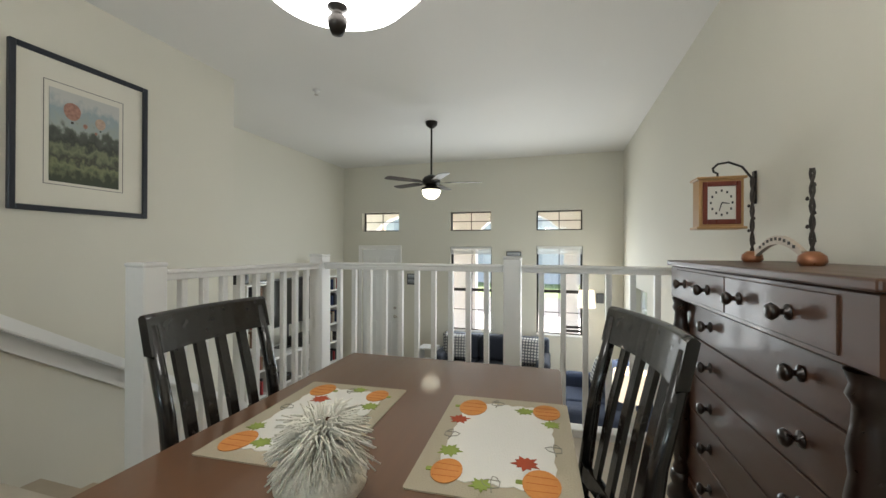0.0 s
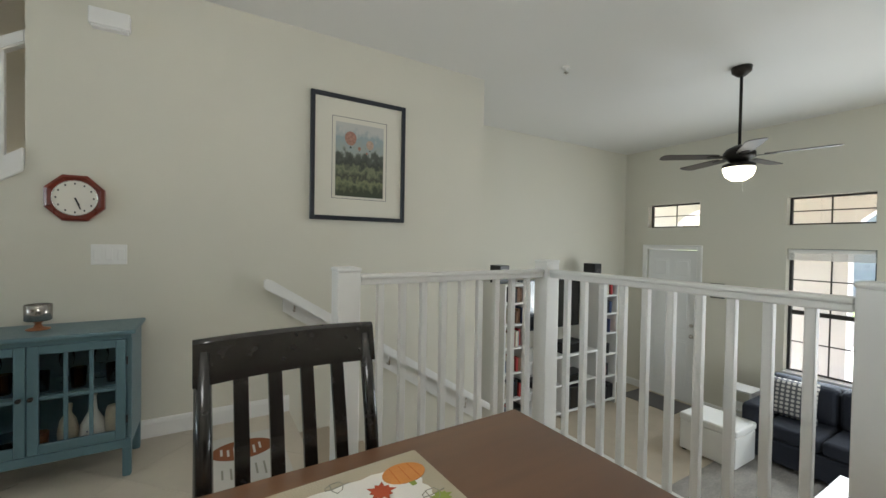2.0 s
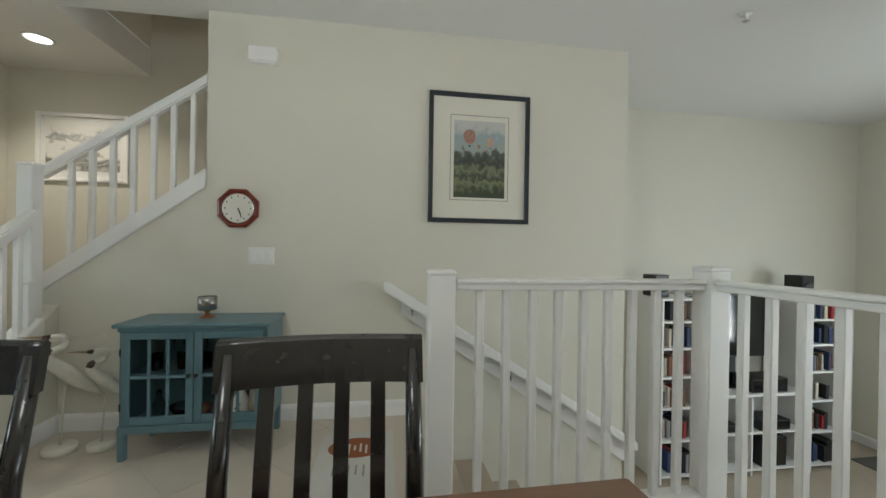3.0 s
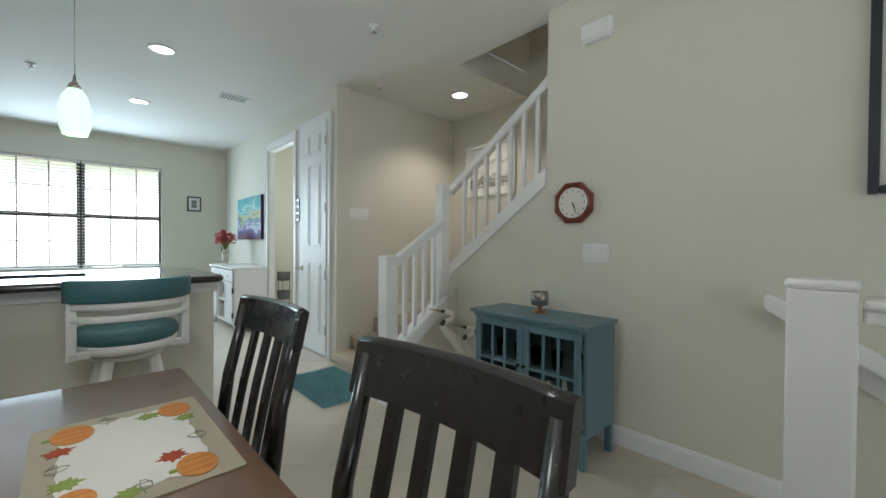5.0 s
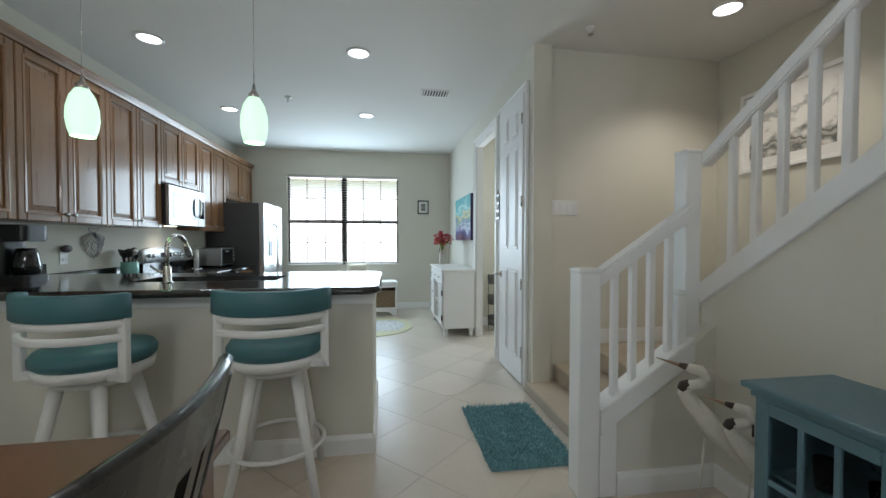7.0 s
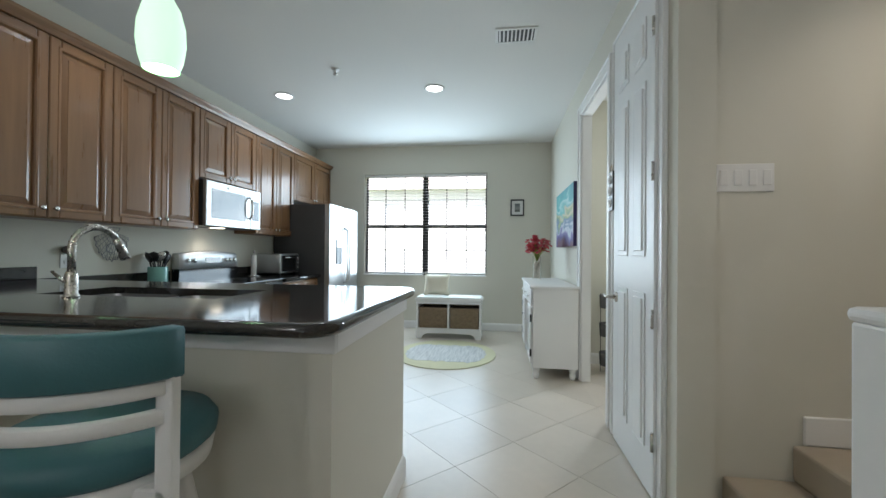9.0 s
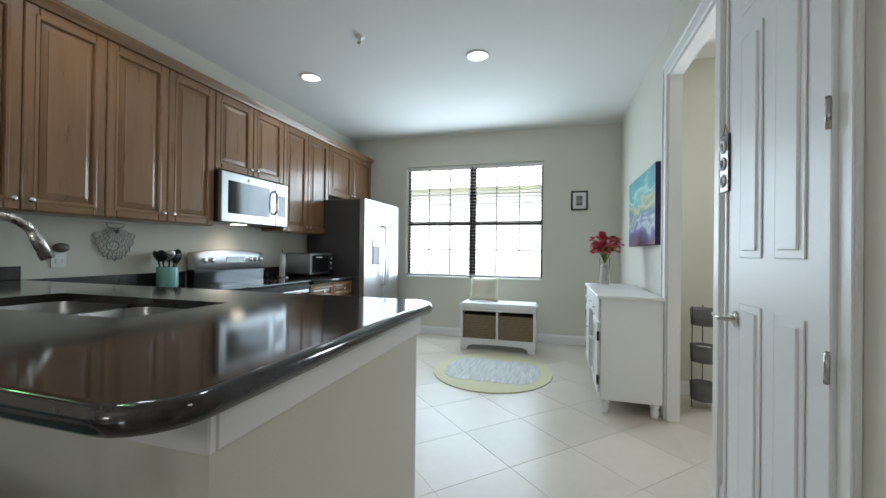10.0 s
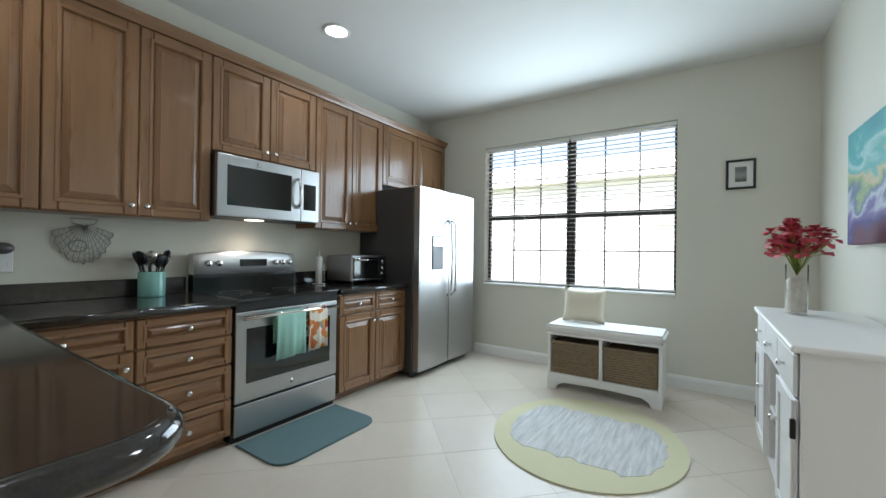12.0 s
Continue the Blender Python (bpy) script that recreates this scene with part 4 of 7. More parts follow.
bm = bmesh.new()
o1, o2, o3, o4 = [[bm.verts.new((x, u, v)) for u, v in octagon(r)] for x, r in ((0, 0.138), (0.028, 0.138), (0.036, 0.122), (0.022, 0.104))]
for a, b in ((o1, o2), (o2, o3), (o3, o4)):
    for i in range(8):
        bm.faces.new([a[i], a[(i + 1) % 8], b[(i + 1) % 8], b[i]])
bm.faces.new(o1[::-1]), bm.faces.new(o4)
part("case", bm, M_CHERRY, oc, "octagonal cherry case")
part("bezel", tube([(0.024, 0.098 * math.cos(i * 0.2618), 0.098 * math.sin(i * 0.2618)) for i in range(24)], 0.004, 6, closed=True), M_CHROME, oc)
part("face", prism(ellipse(0, 0, 0.096, 0.096), 0.0225, 0.025, "x"), M_FACE, oc, "white round clock face")
for k in range(12):
    a = k * math.pi / 6
    part("hour_mark", box(0.0252, 0.0262, 0.080 * math.sin(a) - 0.0035, 0.080 * math.sin(a) + 0.0035, 0.080 * math.cos(a) - 0.005, 0.080 * math.cos(a) + 0.005), M_PLASTIC, oc)
part("hand", prism([(-0.003, 0.0), (0.003, 0.0), (0.026, -0.062), (0.021, -0.064)], 0.0268, 0.028, "x"), M_PLASTIC, oc)
part("hand", prism([(-0.004, 0.0), (0.004, 0.003), (0.022, -0.040), (0.015, -0.042)], 0.0282, 0.0292, "x"), M_PLASTIC, oc)

# switches, thermostat, chime box
def wall_plate(at, w, h, n, label, turn=0.0):
    ob = thing("light_switch", at, label, "switch", turn=turn)
    part("plate", box(0, 0.006, 0, w, 0, h, 0.002), M_WHITE, ob)
    for k in range(n):
        c = w * (k + 0.5) / n
        part("rocker", box(0.006, 0.010, c - 0.016, c + 0.016, h * 0.22, h * 0.78, 0.002), M_WHITE, ob)


wall_plate((WX, 0.415, 1.066), 0.165, 0.118, 3, "white triple rocker light switch on the wall")
wall_plate((-2.79, -2.0, 1.422), 0.225, 0.118, 4, "white four-gang switch plate by the stairs", 90)
cb = thing("door_chime", (WX, 0.41, 2.415), "white door chime box high on the wall", "chime")
part("cover", box(0, 0.055, 0, 0.185, 0.012, 0.105, 0.005, 2), M_WHITE, cb)
part("base", box(0, 0.045, 0.01, 0.175, 0.0, 0.014, 0.002), M_WHITE, cb)

# teal glass cabinet
tc = thing("display_cabinet", (-2.985, -0.11, 0), "teal painted glass-door display cabinet on legs", "cabinet")
CW, CD = 0.77, 0.345
part("top", box(0, CD + 0.02, -0.02, CW + 0.02, 0.735, 0.757, 0.006, 2), M_TEALCAB, tc)
part("back", box(0, 0.01, 0, CW, 0.16, 0.735), M_TEALCAB, tc)
part("side", box(0.01, CD - 0.02, 0, 0.02, 0.16, 0.735, 0.002), M_TEALCAB, tc)
part("side", box(0.01, CD - 0.02, CW - 0.02, CW, 0.16, 0.735, 0.002), M_TEALCAB, tc)
part("bottom", box(0.01, CD - 0.02, 0.02, CW - 0.02, 0.17, 0.19), M_TEALCAB, tc)
part("shelf", box(0.012, CD - 0.06, 0.02, CW - 0.02, 0.455, 0.467), M_TEALCAB, tc)
part("front_rail", box(CD - 0.02, CD, 0, CW, 0.15, 0.195, 0.003), M_TEALCAB, tc)
part("front_rail", box(CD - 0.02, CD, 0, CW, 0.712, 0.735, 0.002), M_TEALCAB, tc)
for x in (0.005, CD - 0.04):
    for y in (0.0, CW - 0.036):
        part("leg", prism([(x, y), (x + 0.036, y), (x + 0.036, y + 0.036), (x, y + 0.036)], 0, 0.16, bevel=0.004), M_TEALCAB, tc)
for k in range(2):
    y0 = 0.022 + k * (CW / 2 - 0.02)
    w = CW / 2 - 0.024
    dr = part("door", box(CD - 0.018, CD + 0.002, y0, y0 + 0.04, 0.198, 0.71, 0.003), M_TEALCAB, tc)
    bm = bmesh.new()
    bm_box(bm, CD - 0.018, CD + 0.002, y0 + w - 0.04, y0 + w, 0.198, 0.71, 0.003)
    bm_box(bm, CD - 0.018, CD + 0.002, y0 + 0.04, y0 + w - 0.04, 0.198, 0.245, 0.003)
    bm_box(bm, CD - 0.018, CD + 0.002, y0 + 0.04, y0 + w - 0.04, 0.67, 0.71, 0.003)
    part("door_frame", bm, M_TEALCAB, dr)
    iw = w - 0.08
    for j in (1, 2):
        part("muntin", box(CD - 0.014, CD - 0.001, y0 + 0.04 + iw * j / 3 - 0.008, y0 + 0.04 + iw * j / 3 + 0.008, 0.245, 0.67, 0.002), M_TEALCAB, dr)
    part("muntin", box(CD - 0.0135, CD - 0.0015, y0 + 0.04, y0 + w - 0.04, 0.452, 0.470, 0.002), M_TEALCAB, dr)
    part("pane", box(CD - 0.010, CD - 0.007, y0 + 0.04, y0 + w - 0.04, 0.245, 0.67), M_THIN, dr)
    ky = y0 + w - 0.018 if k == 0 else y0 + 0.018
    part("knob", lathe([(0, 0), (0.006, 0), (0.005, 0.012), (0.011, 0.018), (0.010, 0.026), (0, 0.029)], 12, m=Matrix.Translation((CD + 0.002, ky, 0.47)) @ Matrix.Rotation(radians(90), 4, "Y")), M_BRONZE, dr, "dark bronze knob")
    for z in (0.30, 0.60):
        hy = y0 - 0.006 if k == 0 else y0 + w + 0.006
        part("hinge", tube([(CD + 0.003, hy, z - 0.02), (CD + 0.003, hy, z + 0.02)], 0.004, 6), M_BRONZE, dr)

# what stands in the cabinet
M_AMBER = glass("amber_glass", (0.75, 0.40, 0.16), 0.0, 1.15)
M_DARKG = glass("smoked_glass", (0.62, 0.64, 0.66), 0.0, 1.25)
rng = random.Random(12)
shapes = {"wine_glass": [(0, 0), (0.028, 0), (0.026, 0.003), (0.004, 0.008), (0.004, 0.065), (0.024, 0.085), (0.031, 0.115), (0.028, 0.15), (0.026, 0.15), (0.029, 0.115), (0.022, 0.088), (0, 0.072)],
          "tumbler": [(0, 0), (0.028, 0), (0.032, 0.095), (0.030, 0.095), (0.026, 0.006), (0, 0.006)]}
for i in range(9):
    kind = "wine_glass" if i % 2 else "tumbler"
    solid(kind, lathe(shapes[kind], 14), (M_DARKG, M_THIN, M_AMBER, M_THIN)[i % 4], "glass drinking vessel on the cabinet shelf" if kind == "tumbler" else "stemmed wine glass on the cabinet shelf", "glass", (-2.75 - 0.10 * (i % 2) - rng.random() * 0.03, 0.025 + 0.068 * i, 0.467), "glasses in the cabinet")
M_JAR = material("glazed_jar", (0.50, 0.44, 0.33), 0.3, vary=0.2, scale=25)
M_BLUEB = material("blue_dashes", (0.03, 0.05, 0.10), 0.4)
for nm, y, prof, m, lab in (("decanter", 0.47, [(0, 0), (0.046, 0), (0.056, 0.035), (0.049, 0.09), (0.019, 0.15), (0.013, 0.22), (0.018, 0.235), (0, 0.237)], M_PORC, "white ceramic bottle with dark dashes"),
                            ("jar", 0.375, [(0, 0), (0.036, 0), (0.042, 0.06), (0.032, 0.12), (0.014, 0.155), (0.017, 0.20), (0, 0.202)], M_JAR, "tan stoneware jar"),
                            ("jar", 0.555, [(0, 0), (0.036, 0), (0.043, 0.06), (0.036, 0.14), (0.030, 0.16), (0, 0.165)], M_JAR, "tan stoneware jar with lid"),
                            ("bottle", 0.03, [(0, 0), (0.030, 0), (0.032, 0.09), (0.012, 0.13), (0.012, 0.17), (0, 0.17)], M_DARKG, "dark glass bottle"),
                            ("bowl", 0.16, [(0, 0), (0.03, 0), (0.075, 0.08), (0.072, 0.08), (0.028, 0.005), (0, 0.005)], M_DARKG, "smoked glass bowl"),
                            ("mug", 0.27, [(0, 0), (0.033, 0), (0.036, 0.08), (0.033, 0.08), (0.030, 0.006), (0, 0.006)], M_COPPER, "copper coloured mug")):
    ob = solid(nm, lathe(prof, 18), m, lab + " in the cabinet", nm, (-2.73, y + 0.025, 0.19))
    if nm == "decanter":
        for k in range(6):
            part("dash", box(0.036 + 0.002 * (k % 2), 0.0575, -0.004 + 0.011 * (k % 3 - 1), 0.002 + 0.011 * (k % 3 - 1), 0.028 + 0.011 * k, 0.034 + 0.011 * k), M_BLUEB, ob)

cd = thing("candle_holder", (-2.83, 0.265, 0.757), "mercury glass candle holder on a copper stem", "candle holder")
M_MERC = material("mercury_glass", (0.36, 0.32, 0.34), 0.2, 0.85, vary=0.5, scale=45, fine=120, color2=(0.75, 0.70, 0.66))
part("cup", lathe([(0.045, 0.045), (0.052, 0.05), (0.053, 0.125), (0.050, 0.127), (0.048, 0.055), (0, 0.052)], 28), M_MERC, cd, "mottled mercury glass cup")
part("stem", lathe([(0, 0), (0.046, 0), (0.046, 0.006), (0.018, 0.014), (0.012, 0.03), (0.022, 0.042), (0.045, 0.046), (0, 0.048)], 24), M_COPPER, cd, "copper coloured foot")

# carved egrets
M_EGRET = material("aged_white_wood", (0.66, 0.63, 0.55), 0.7, vary=0.12, scale=14, fine=60, bump=0.4)
M_EGD = material("dark_wood_patch", (0.05, 0.035, 0.025), 0.7, vary=0.2)
M_BEAK = material("tan_beak", (0.33, 0.22, 0.13), 0.6, vary=0.15)
for x, y, s in ((-2.80, -0.49, 0.93), (-2.83, -0.30, 0.80)):
    bm = lathe([(0, 0), (0.085, 0), (0.085, 0.035), (0.075, 0.045), (0, 0.045)], 20)
    tube([(0, 0, 0.045), (-0.02, 0, 0.40)], 0.005, 6, bm)
    tube([(-0.21, 0, 0.30), (-0.15, 0, 0.35), (-0.08, 0, 0.42), (-0.02, 0, 0.49), (0.035, 0, 0.55), (0.06, 0, 0.59), (0.045, 0, 0.625), (-0.005, 0, 0.645), (-0.025, 0, 0.675), (0.0, 0, 0.705), (0.04, 0, 0.708), (0.065, 0, 0.712)], [0.006, 0.024, 0.040, 0.044, 0.037, 0.031, 0.026, 0.023, 0.023, 0.026, 0.023, 0.012], 12, bm)
    tube([(0.01, 0.0, 0.716), (-0.05, 0.0, 0.707), (-0.09, 0.0, 0.688)], [0.0045, 0.003, 0.001], 5, bm)
    n0 = len(bm.faces)
    tube([(0.062, 0, 0.712), (0.12, 0, 0.722), (0.185, 0, 0.733)], [0.011, 0.007, 0.002], 8, bm)
    n1 = len(bm.faces)
    tube([(0.050, 0, 0.711), (0.085, 0, 0.717)], [0.0185, 0.0112], 8, bm)
    tube([(0.065, 0, 0.600), (0.058, 0, 0.620), (0.038, 0, 0.634)], [0.030, 0.0305, 0.024], 10, bm)
    for i, f in enumerate(bm.faces):
        f.material_index = (i >= n0) + (i >= n1)
    for v in bm.verts:
        v.co *= s
    e = solid("egret_figure", bm, M_EGRET, "carved white egret figure on a round base", "figurine", (x, y, 0), "egret figures", -48)
    e.data.materials.append(M_BEAK)
    e.data.materials.append(M_EGD)

# door mat with a pumpkin
dm = thing("door_mat", (-2.82, 0.96, 0.0), "white door mat printed with a brown pumpkin", "mat")
part("mat_body", prism(rounded(0, 0.72, 0, 0.43, 0.012, 3), 0, 0.010), material("white_mat_pile", (0.62, 0.60, 0.56), 0.95, vary=0.08, fine=260, bump=0.7), dm)
part("pumpkin_print", prism(ellipse(0.19, 0.215, 0.115, 0.165, 30), 0.010, 0.0115), material("brown_print", (0.26, 0.085, 0.03), 0.95, vary=0.12, fine=200, bump=0.5), dm, "brown pumpkin print")
M_MATL = material("white_print", (0.66, 0.63, 0.58), 0.95, vary=0.04)
for k in range(7):
    part("letter_bar", box(0.15 + 0.02 * (k % 2), 0.225 + 0.02 * (k % 3), 0.10 + 0.033 * k, 0.112 + 0.033 * k, 0.0115, 0.0125), M_MATL, dm)
for k in range(6):
    part("letter_bar", box(0.38, 0.47 + 0.02 * (k % 3), 0.10 + 0.04 * k, 0.11 + 0.04 * k, 0.010, 0.011), M_VINE, dm)

# ---- kitchen ----
def front_panel(name, parent, mat, x, y0, y1, z0, z1, rail=0.052):
    """A raised-panel front that faces -x, its back at x."""
    d = part(name, box(x - 0.006, x, y0, y1, z0, z1, 0.001), mat, parent)
    for a, b in ((y0, y0 + rail), (y1 - rail, y1)):
        part("stile", box(x - 0.022, x - 0.0055, a, b, z0, z1, 0.0055), M_CAB, d)
    for a, b in ((z0, z0 + rail), (z1 - rail, z1)):
        part("rail", box(x - 0.022, x - 0.0055, y0 + rail + 0.0005, y1 - rail - 0.0005, a, b, 0.0055), M_CABH, d)

    def loops(rows, close):
        bm = bmesh.new()
        o = [[bm.verts.new((x - h, u, v)) for u, v in ((y0 + q, z0 + q), (y1 - q, z0 + q), (y1 - q, z1 - q), (y0 + q, z1 - q))] for h, q in rows]
        for p, q in zip(o, o[1:]):
            for k in range(4):
                bm.faces.new([p[k], p[(k + 1) % 4], q[(k + 1) % 4], q[k]])
        if close:
            bm.faces.new(o[-1])
        return bm

    i, g = rail * 0.72, rail + 0.012
    part("bead", loops(((0.020, i), (0.0245, i + 0.002), (0.0255, i + 0.006), (0.0245, rail + 0.001), (0.016, rail + 0.006), (0.0055, rail + 0.007)), False), M_CAB, d)
    if y1 - y0 > 2 * g + 0.03 and z1 - z0 > 2 * g + 0.02:
        k = min(0.028, (z1 - z0 - 2 * g) * 0.3)
        part("raised_panel", loops(((0.0055, g), (0.010, g + 0.001), (0.017, g + k), (0.0195, g + k + 0.001)), True), mat, d)
    return d


def round_knob(parent, x, y, z, mat=None, r=0.015):
    part("knob", lathe([(0, 0), (r * 0.5, 0), (r * 0.45, 0.010), (r, 0.016), (r, 0.022), (r * 0.7, 0.027), (0, 0.029)], 12, m=Matrix.Translation((x, y, z)) @ Matrix.Rotation(radians(-90), 4, "Y")), mat or M_CHROME, parent, "round nickel knob")


def upper_cabinet(y0, y1, z0, z1):
    c = thing("wall_cabinet", (0, 0, 0), "brown cherry wall cabinet with two raised-panel doors", "cabinet", "wall cabinets")
    part("body", box(0.752, RK, y0 + 0.001, y1 - 0.001, z0, z1, 0.002), M_CAB, c)
    ym = (y0 + y1) / 2
    for a, b, k in ((y0 + 0.003, ym - 0.002, ym - 0.035), (ym + 0.002, y1 - 0.003, ym + 0.035)):
        d = front_panel("door", c, M_CAB, 0.752, a, b, z0 + 0.004, z1 - 0.004, 0.06)
        round_knob(d, 0.7285, k, z0 + 0.06)
    return c


for y0, y1, z0, z1 in ((-1.72, -0.95, 1.33, 2.405), (-2.49, -1.72, 1.33, 2.405), (-3.268, -2.49, 1.33, 2.405), (-4.075, -3.268, 1.79, 2.405), (-4.87, -4.075, 1.33, 2.405), (-5.97, -4.87, 1.80, 2.405)):
    upper_cabinet(y0, y1, z0, z1)
cr = thing("crown_moulding", (0, 0, 0), "brown wooden crown moulding along the wall cabinets", "moulding")
part("moulding", prism([(0.752, 2.405), (0.722, 2.405), (0.715, 2.422), (0.695, 2.447), (0.69, 2.464), (0.752, 2.464)], -5.972, -0.955, "y"), M_CABH, cr)
cr["kind"] = "structure"


def base_cabinet(y0, y1, drawers, doors, label):
    c = thing("base_cabinet", (0, 0, 0), label, "cabinet", "base cabinets")
    part("body", box(0.385, RK, y0 + 0.001, y1 - 0.001, 0.065, 0.819, 0.002), M_CAB, c)
    part("toe_kick", box(0.45, RK, y0 + 0.002, y1 - 0.002, 0.0, 0.065), M_CABH, c)
    for a, b, z0, z1 in drawers:
        d = front_panel("drawer", c, M_CABH, 0.385, a, b, z0, z1, 0.038)
        round_knob(d, 0.364, (a + b) / 2, (z0 + z1) / 2)
    for a, b, z0, z1, k in doors:
        d = front_panel("door", c, M_CAB, 0.385, a, b, z0, z1, 0.058)
        round_knob(d, 0.364, k, z1 - 0.072)


y0, y1 = -3.225, -2.757
base_cabinet(y0, y1, [(y0 + 0.004, y1 - 0.004, a, b) for a, b in ((0.662, 0.806), (0.492, 0.652), (0.293, 0.482), (0.075, 0.283))], [], "brown base cabinet with four drawers beside the stove")
y0, y1 = -2.757, -2.235
base_cabinet(y0, y1, [(y0 + 0.004, y1 - 0.004, 0.662, 0.806)], [(y0 + 0.004, y1 - 0.004, 0.075, 0.652, y0 + 0.04)], "brown base cabinet with one drawer and door")
y0, y1 = -4.80, -4.02
ym = (y0 + y1) / 2
base_cabinet(y0, y1, [(y0 + 0.004, ym - 0.002, 0.662, 0.806), (ym + 0.002, y1 - 0.004, 0.662, 0.806)], [(y0 + 0.004, ym - 0.002, 0.075, 0.652, ym - 0.035), (ym + 0.002, y1 - 0.004, 0.075, 0.652, ym + 0.035)], "brown base cabinet with two drawers beside the fridge")

# peninsula half wall and worktops
structure("wall_peninsula", box(-1.39, RK, -1.38, -1.26, 0, 0.921), M_WALL, "beige painted half wall under the peninsula worktop")
structure("wall_peninsula_end", box(-1.39, -1.29, -2.14, -1.38, 0, 0.921), M_WALL, "beige painted end of the peninsula half wall")
pb = thing("base_cabinet", (0, 0, 0), "brown sink base cabinet under the peninsula", "cabinet", "base cabinets")
part("back", box(-1.288, 0.38, -2.12, -2.10, 0.10, 0.921), M_CABH, pb)
part("toe_kick", box(-1.288, 0.38, -2.06, -2.04, 0, 0.10), M_CABH, pb)
structure("trim", box(-1.405, RK, -1.26, -1.245, 0.857, 0.921, 0.003), M_WHITE, "white painted strip under the worktop", "trim")
structure("trim", box(-1.405, -1.39, -2.14, -1.26, 0.857, 0.921, 0.003), M_WHITE, "white painted strip under the worktop end", "trim")
wt = thing("worktop", (0, 0, 0), "polished dark granite worktop with rounded edge", "worktop")
Z0, Z1 = 0.922, 0.964
C0, C1 = 0.82, 0.862
SX0, SX1, SY0, SY1 = -0.78, 0.05, -1.90, -1.56
part("slab", prism([(-0.78, -2.23), (-0.78, -1.15)] + [(-1.34 + 0.08 * math.cos(radians(a)), -1.23 + 0.08 * math.sin(radians(a))) for a in range(90, 181, 15)] + [(-1.34 + 0.08 * math.cos(radians(a)), -2.15 + 0.08 * math.sin(radians(a))) for a in range(180, 271, 15)], Z0, Z1), M_GRANITE, wt)
for a, b, c, d in ((-0.78, SX0, -2.23, -1.15), (SX0, SX1, -2.23, SY0), (SX0, SX1, SY1, -1.15), (SX1, RK, -2.23, -1.15)):
    if b - a > 0.001:
        part("slab", box(a, b, c, d, Z0, Z1), M_GRANITE, wt)
edge = [(RK, -2.23), (-1.34, -2.23)] + [(-1.34 + 0.08 * math.cos(radians(a)), -2.15 + 0.08 * math.sin(radians(a))) for a in range(255, 179, -15)] + [(-1.42, -1.7)] + [(-1.34 + 0.08 * math.cos(radians(a)), -1.23 + 0.08 * math.sin(radians(a))) for a in range(180, 89, -15)] + [(-0.5, -1.15), (RK, -1.15)]
part("edge", tube([(x, y, 0.943) for x, y in edge], 0.0212, 10), M_GRANITE, wt)
part("backsplash", box(RK - 0.02, RK, -2.23, -1.15, Z1, 1.04, 0.003), M_GRANITE, wt)
w3 = thing("worktop", (0, 0, 0), "dark granite worktop along the wall beside the stove", "worktop")
part("slab", box(0.345, RK, -3.228, -2.232, C0, C1), M_GRANITE, w3)
part("edge", tube([(0.345, -3.228, 0.841), (0.345, -2.235, 0.841)], 0.0212, 10), M_GRANITE, w3)
part("backsplash", box(RK - 0.02, RK, -3.228, -2.232, C1, 0.965, 0.003), M_GRANITE, w3)
w2 = thing("worktop", (0, 0, 0), "short dark granite worktop between stove and fridge", "worktop")
part("slab", box(0.345, RK, -4.805, -4.012, C0, C1, 0.004), M_GRANITE, w2)
part("edge", tube([(0.345, -4.012, 0.841), (0.345, -4.805, 0.841)], 0.0212, 10), M_GRANITE, w2)
part("backsplash", box(RK - 0.02, RK, -4.805, -4.012, C1, 0.965, 0.003), M_GRANITE, w2)

M_SINK = material("sink_steel", (0.30, 0.30, 0.30), 0.32, 1.0, vary=0.05, fine=120)
sk = thing("kitchen_sink", (0, 0, 0), "stainless steel double-bowl sink set into the worktop", "sink")
for a, b in ((SX0, SX0 + 0.40), (SX0 + 0.43, SX1)):
    bm = bmesh.new()
    rim, low = rounded(a, b, SY0, SY1, 0.06, 4), rounded(a + 0.02, b - 0.02, SY0 + 0.02, SY1 - 0.02, 0.06, 4)
    r0, r1, r2 = [bm.verts.new((x, y, 0.932)) for x, y in rim], [bm.verts.new((x, y, 0.80)) for x, y in low], [bm.verts.new((x, y, 0.775)) for x, y in rounded(a + 0.05, b - 0.05, SY0 + 0.05, SY1 - 0.05, 0.05, 4)]
    for p, q in ((r0, r1), (r1, r2)):
        for i in range(len(p)):
            bm.faces.new([p[i], p[(i + 1) % len(p)], q[(i + 1) % len(p)], q[i]]).smooth = True
    bm.faces.new(r2)
    part("bowl", bm, M_SINK, sk)
    part("drain", lathe([(0, 0.776), (0.04, 0.777), (0.042, 0.7765)], 16, m=Matrix.Translation(((a + b) / 2, (SY0 + SY1) / 2, 0))), M_CHROME, sk)
part("divider", box(SX0 + 0.40, SX0 + 0.43, SY0, SY1, 0.80, 0.923, 0.006), M_SINK, sk)

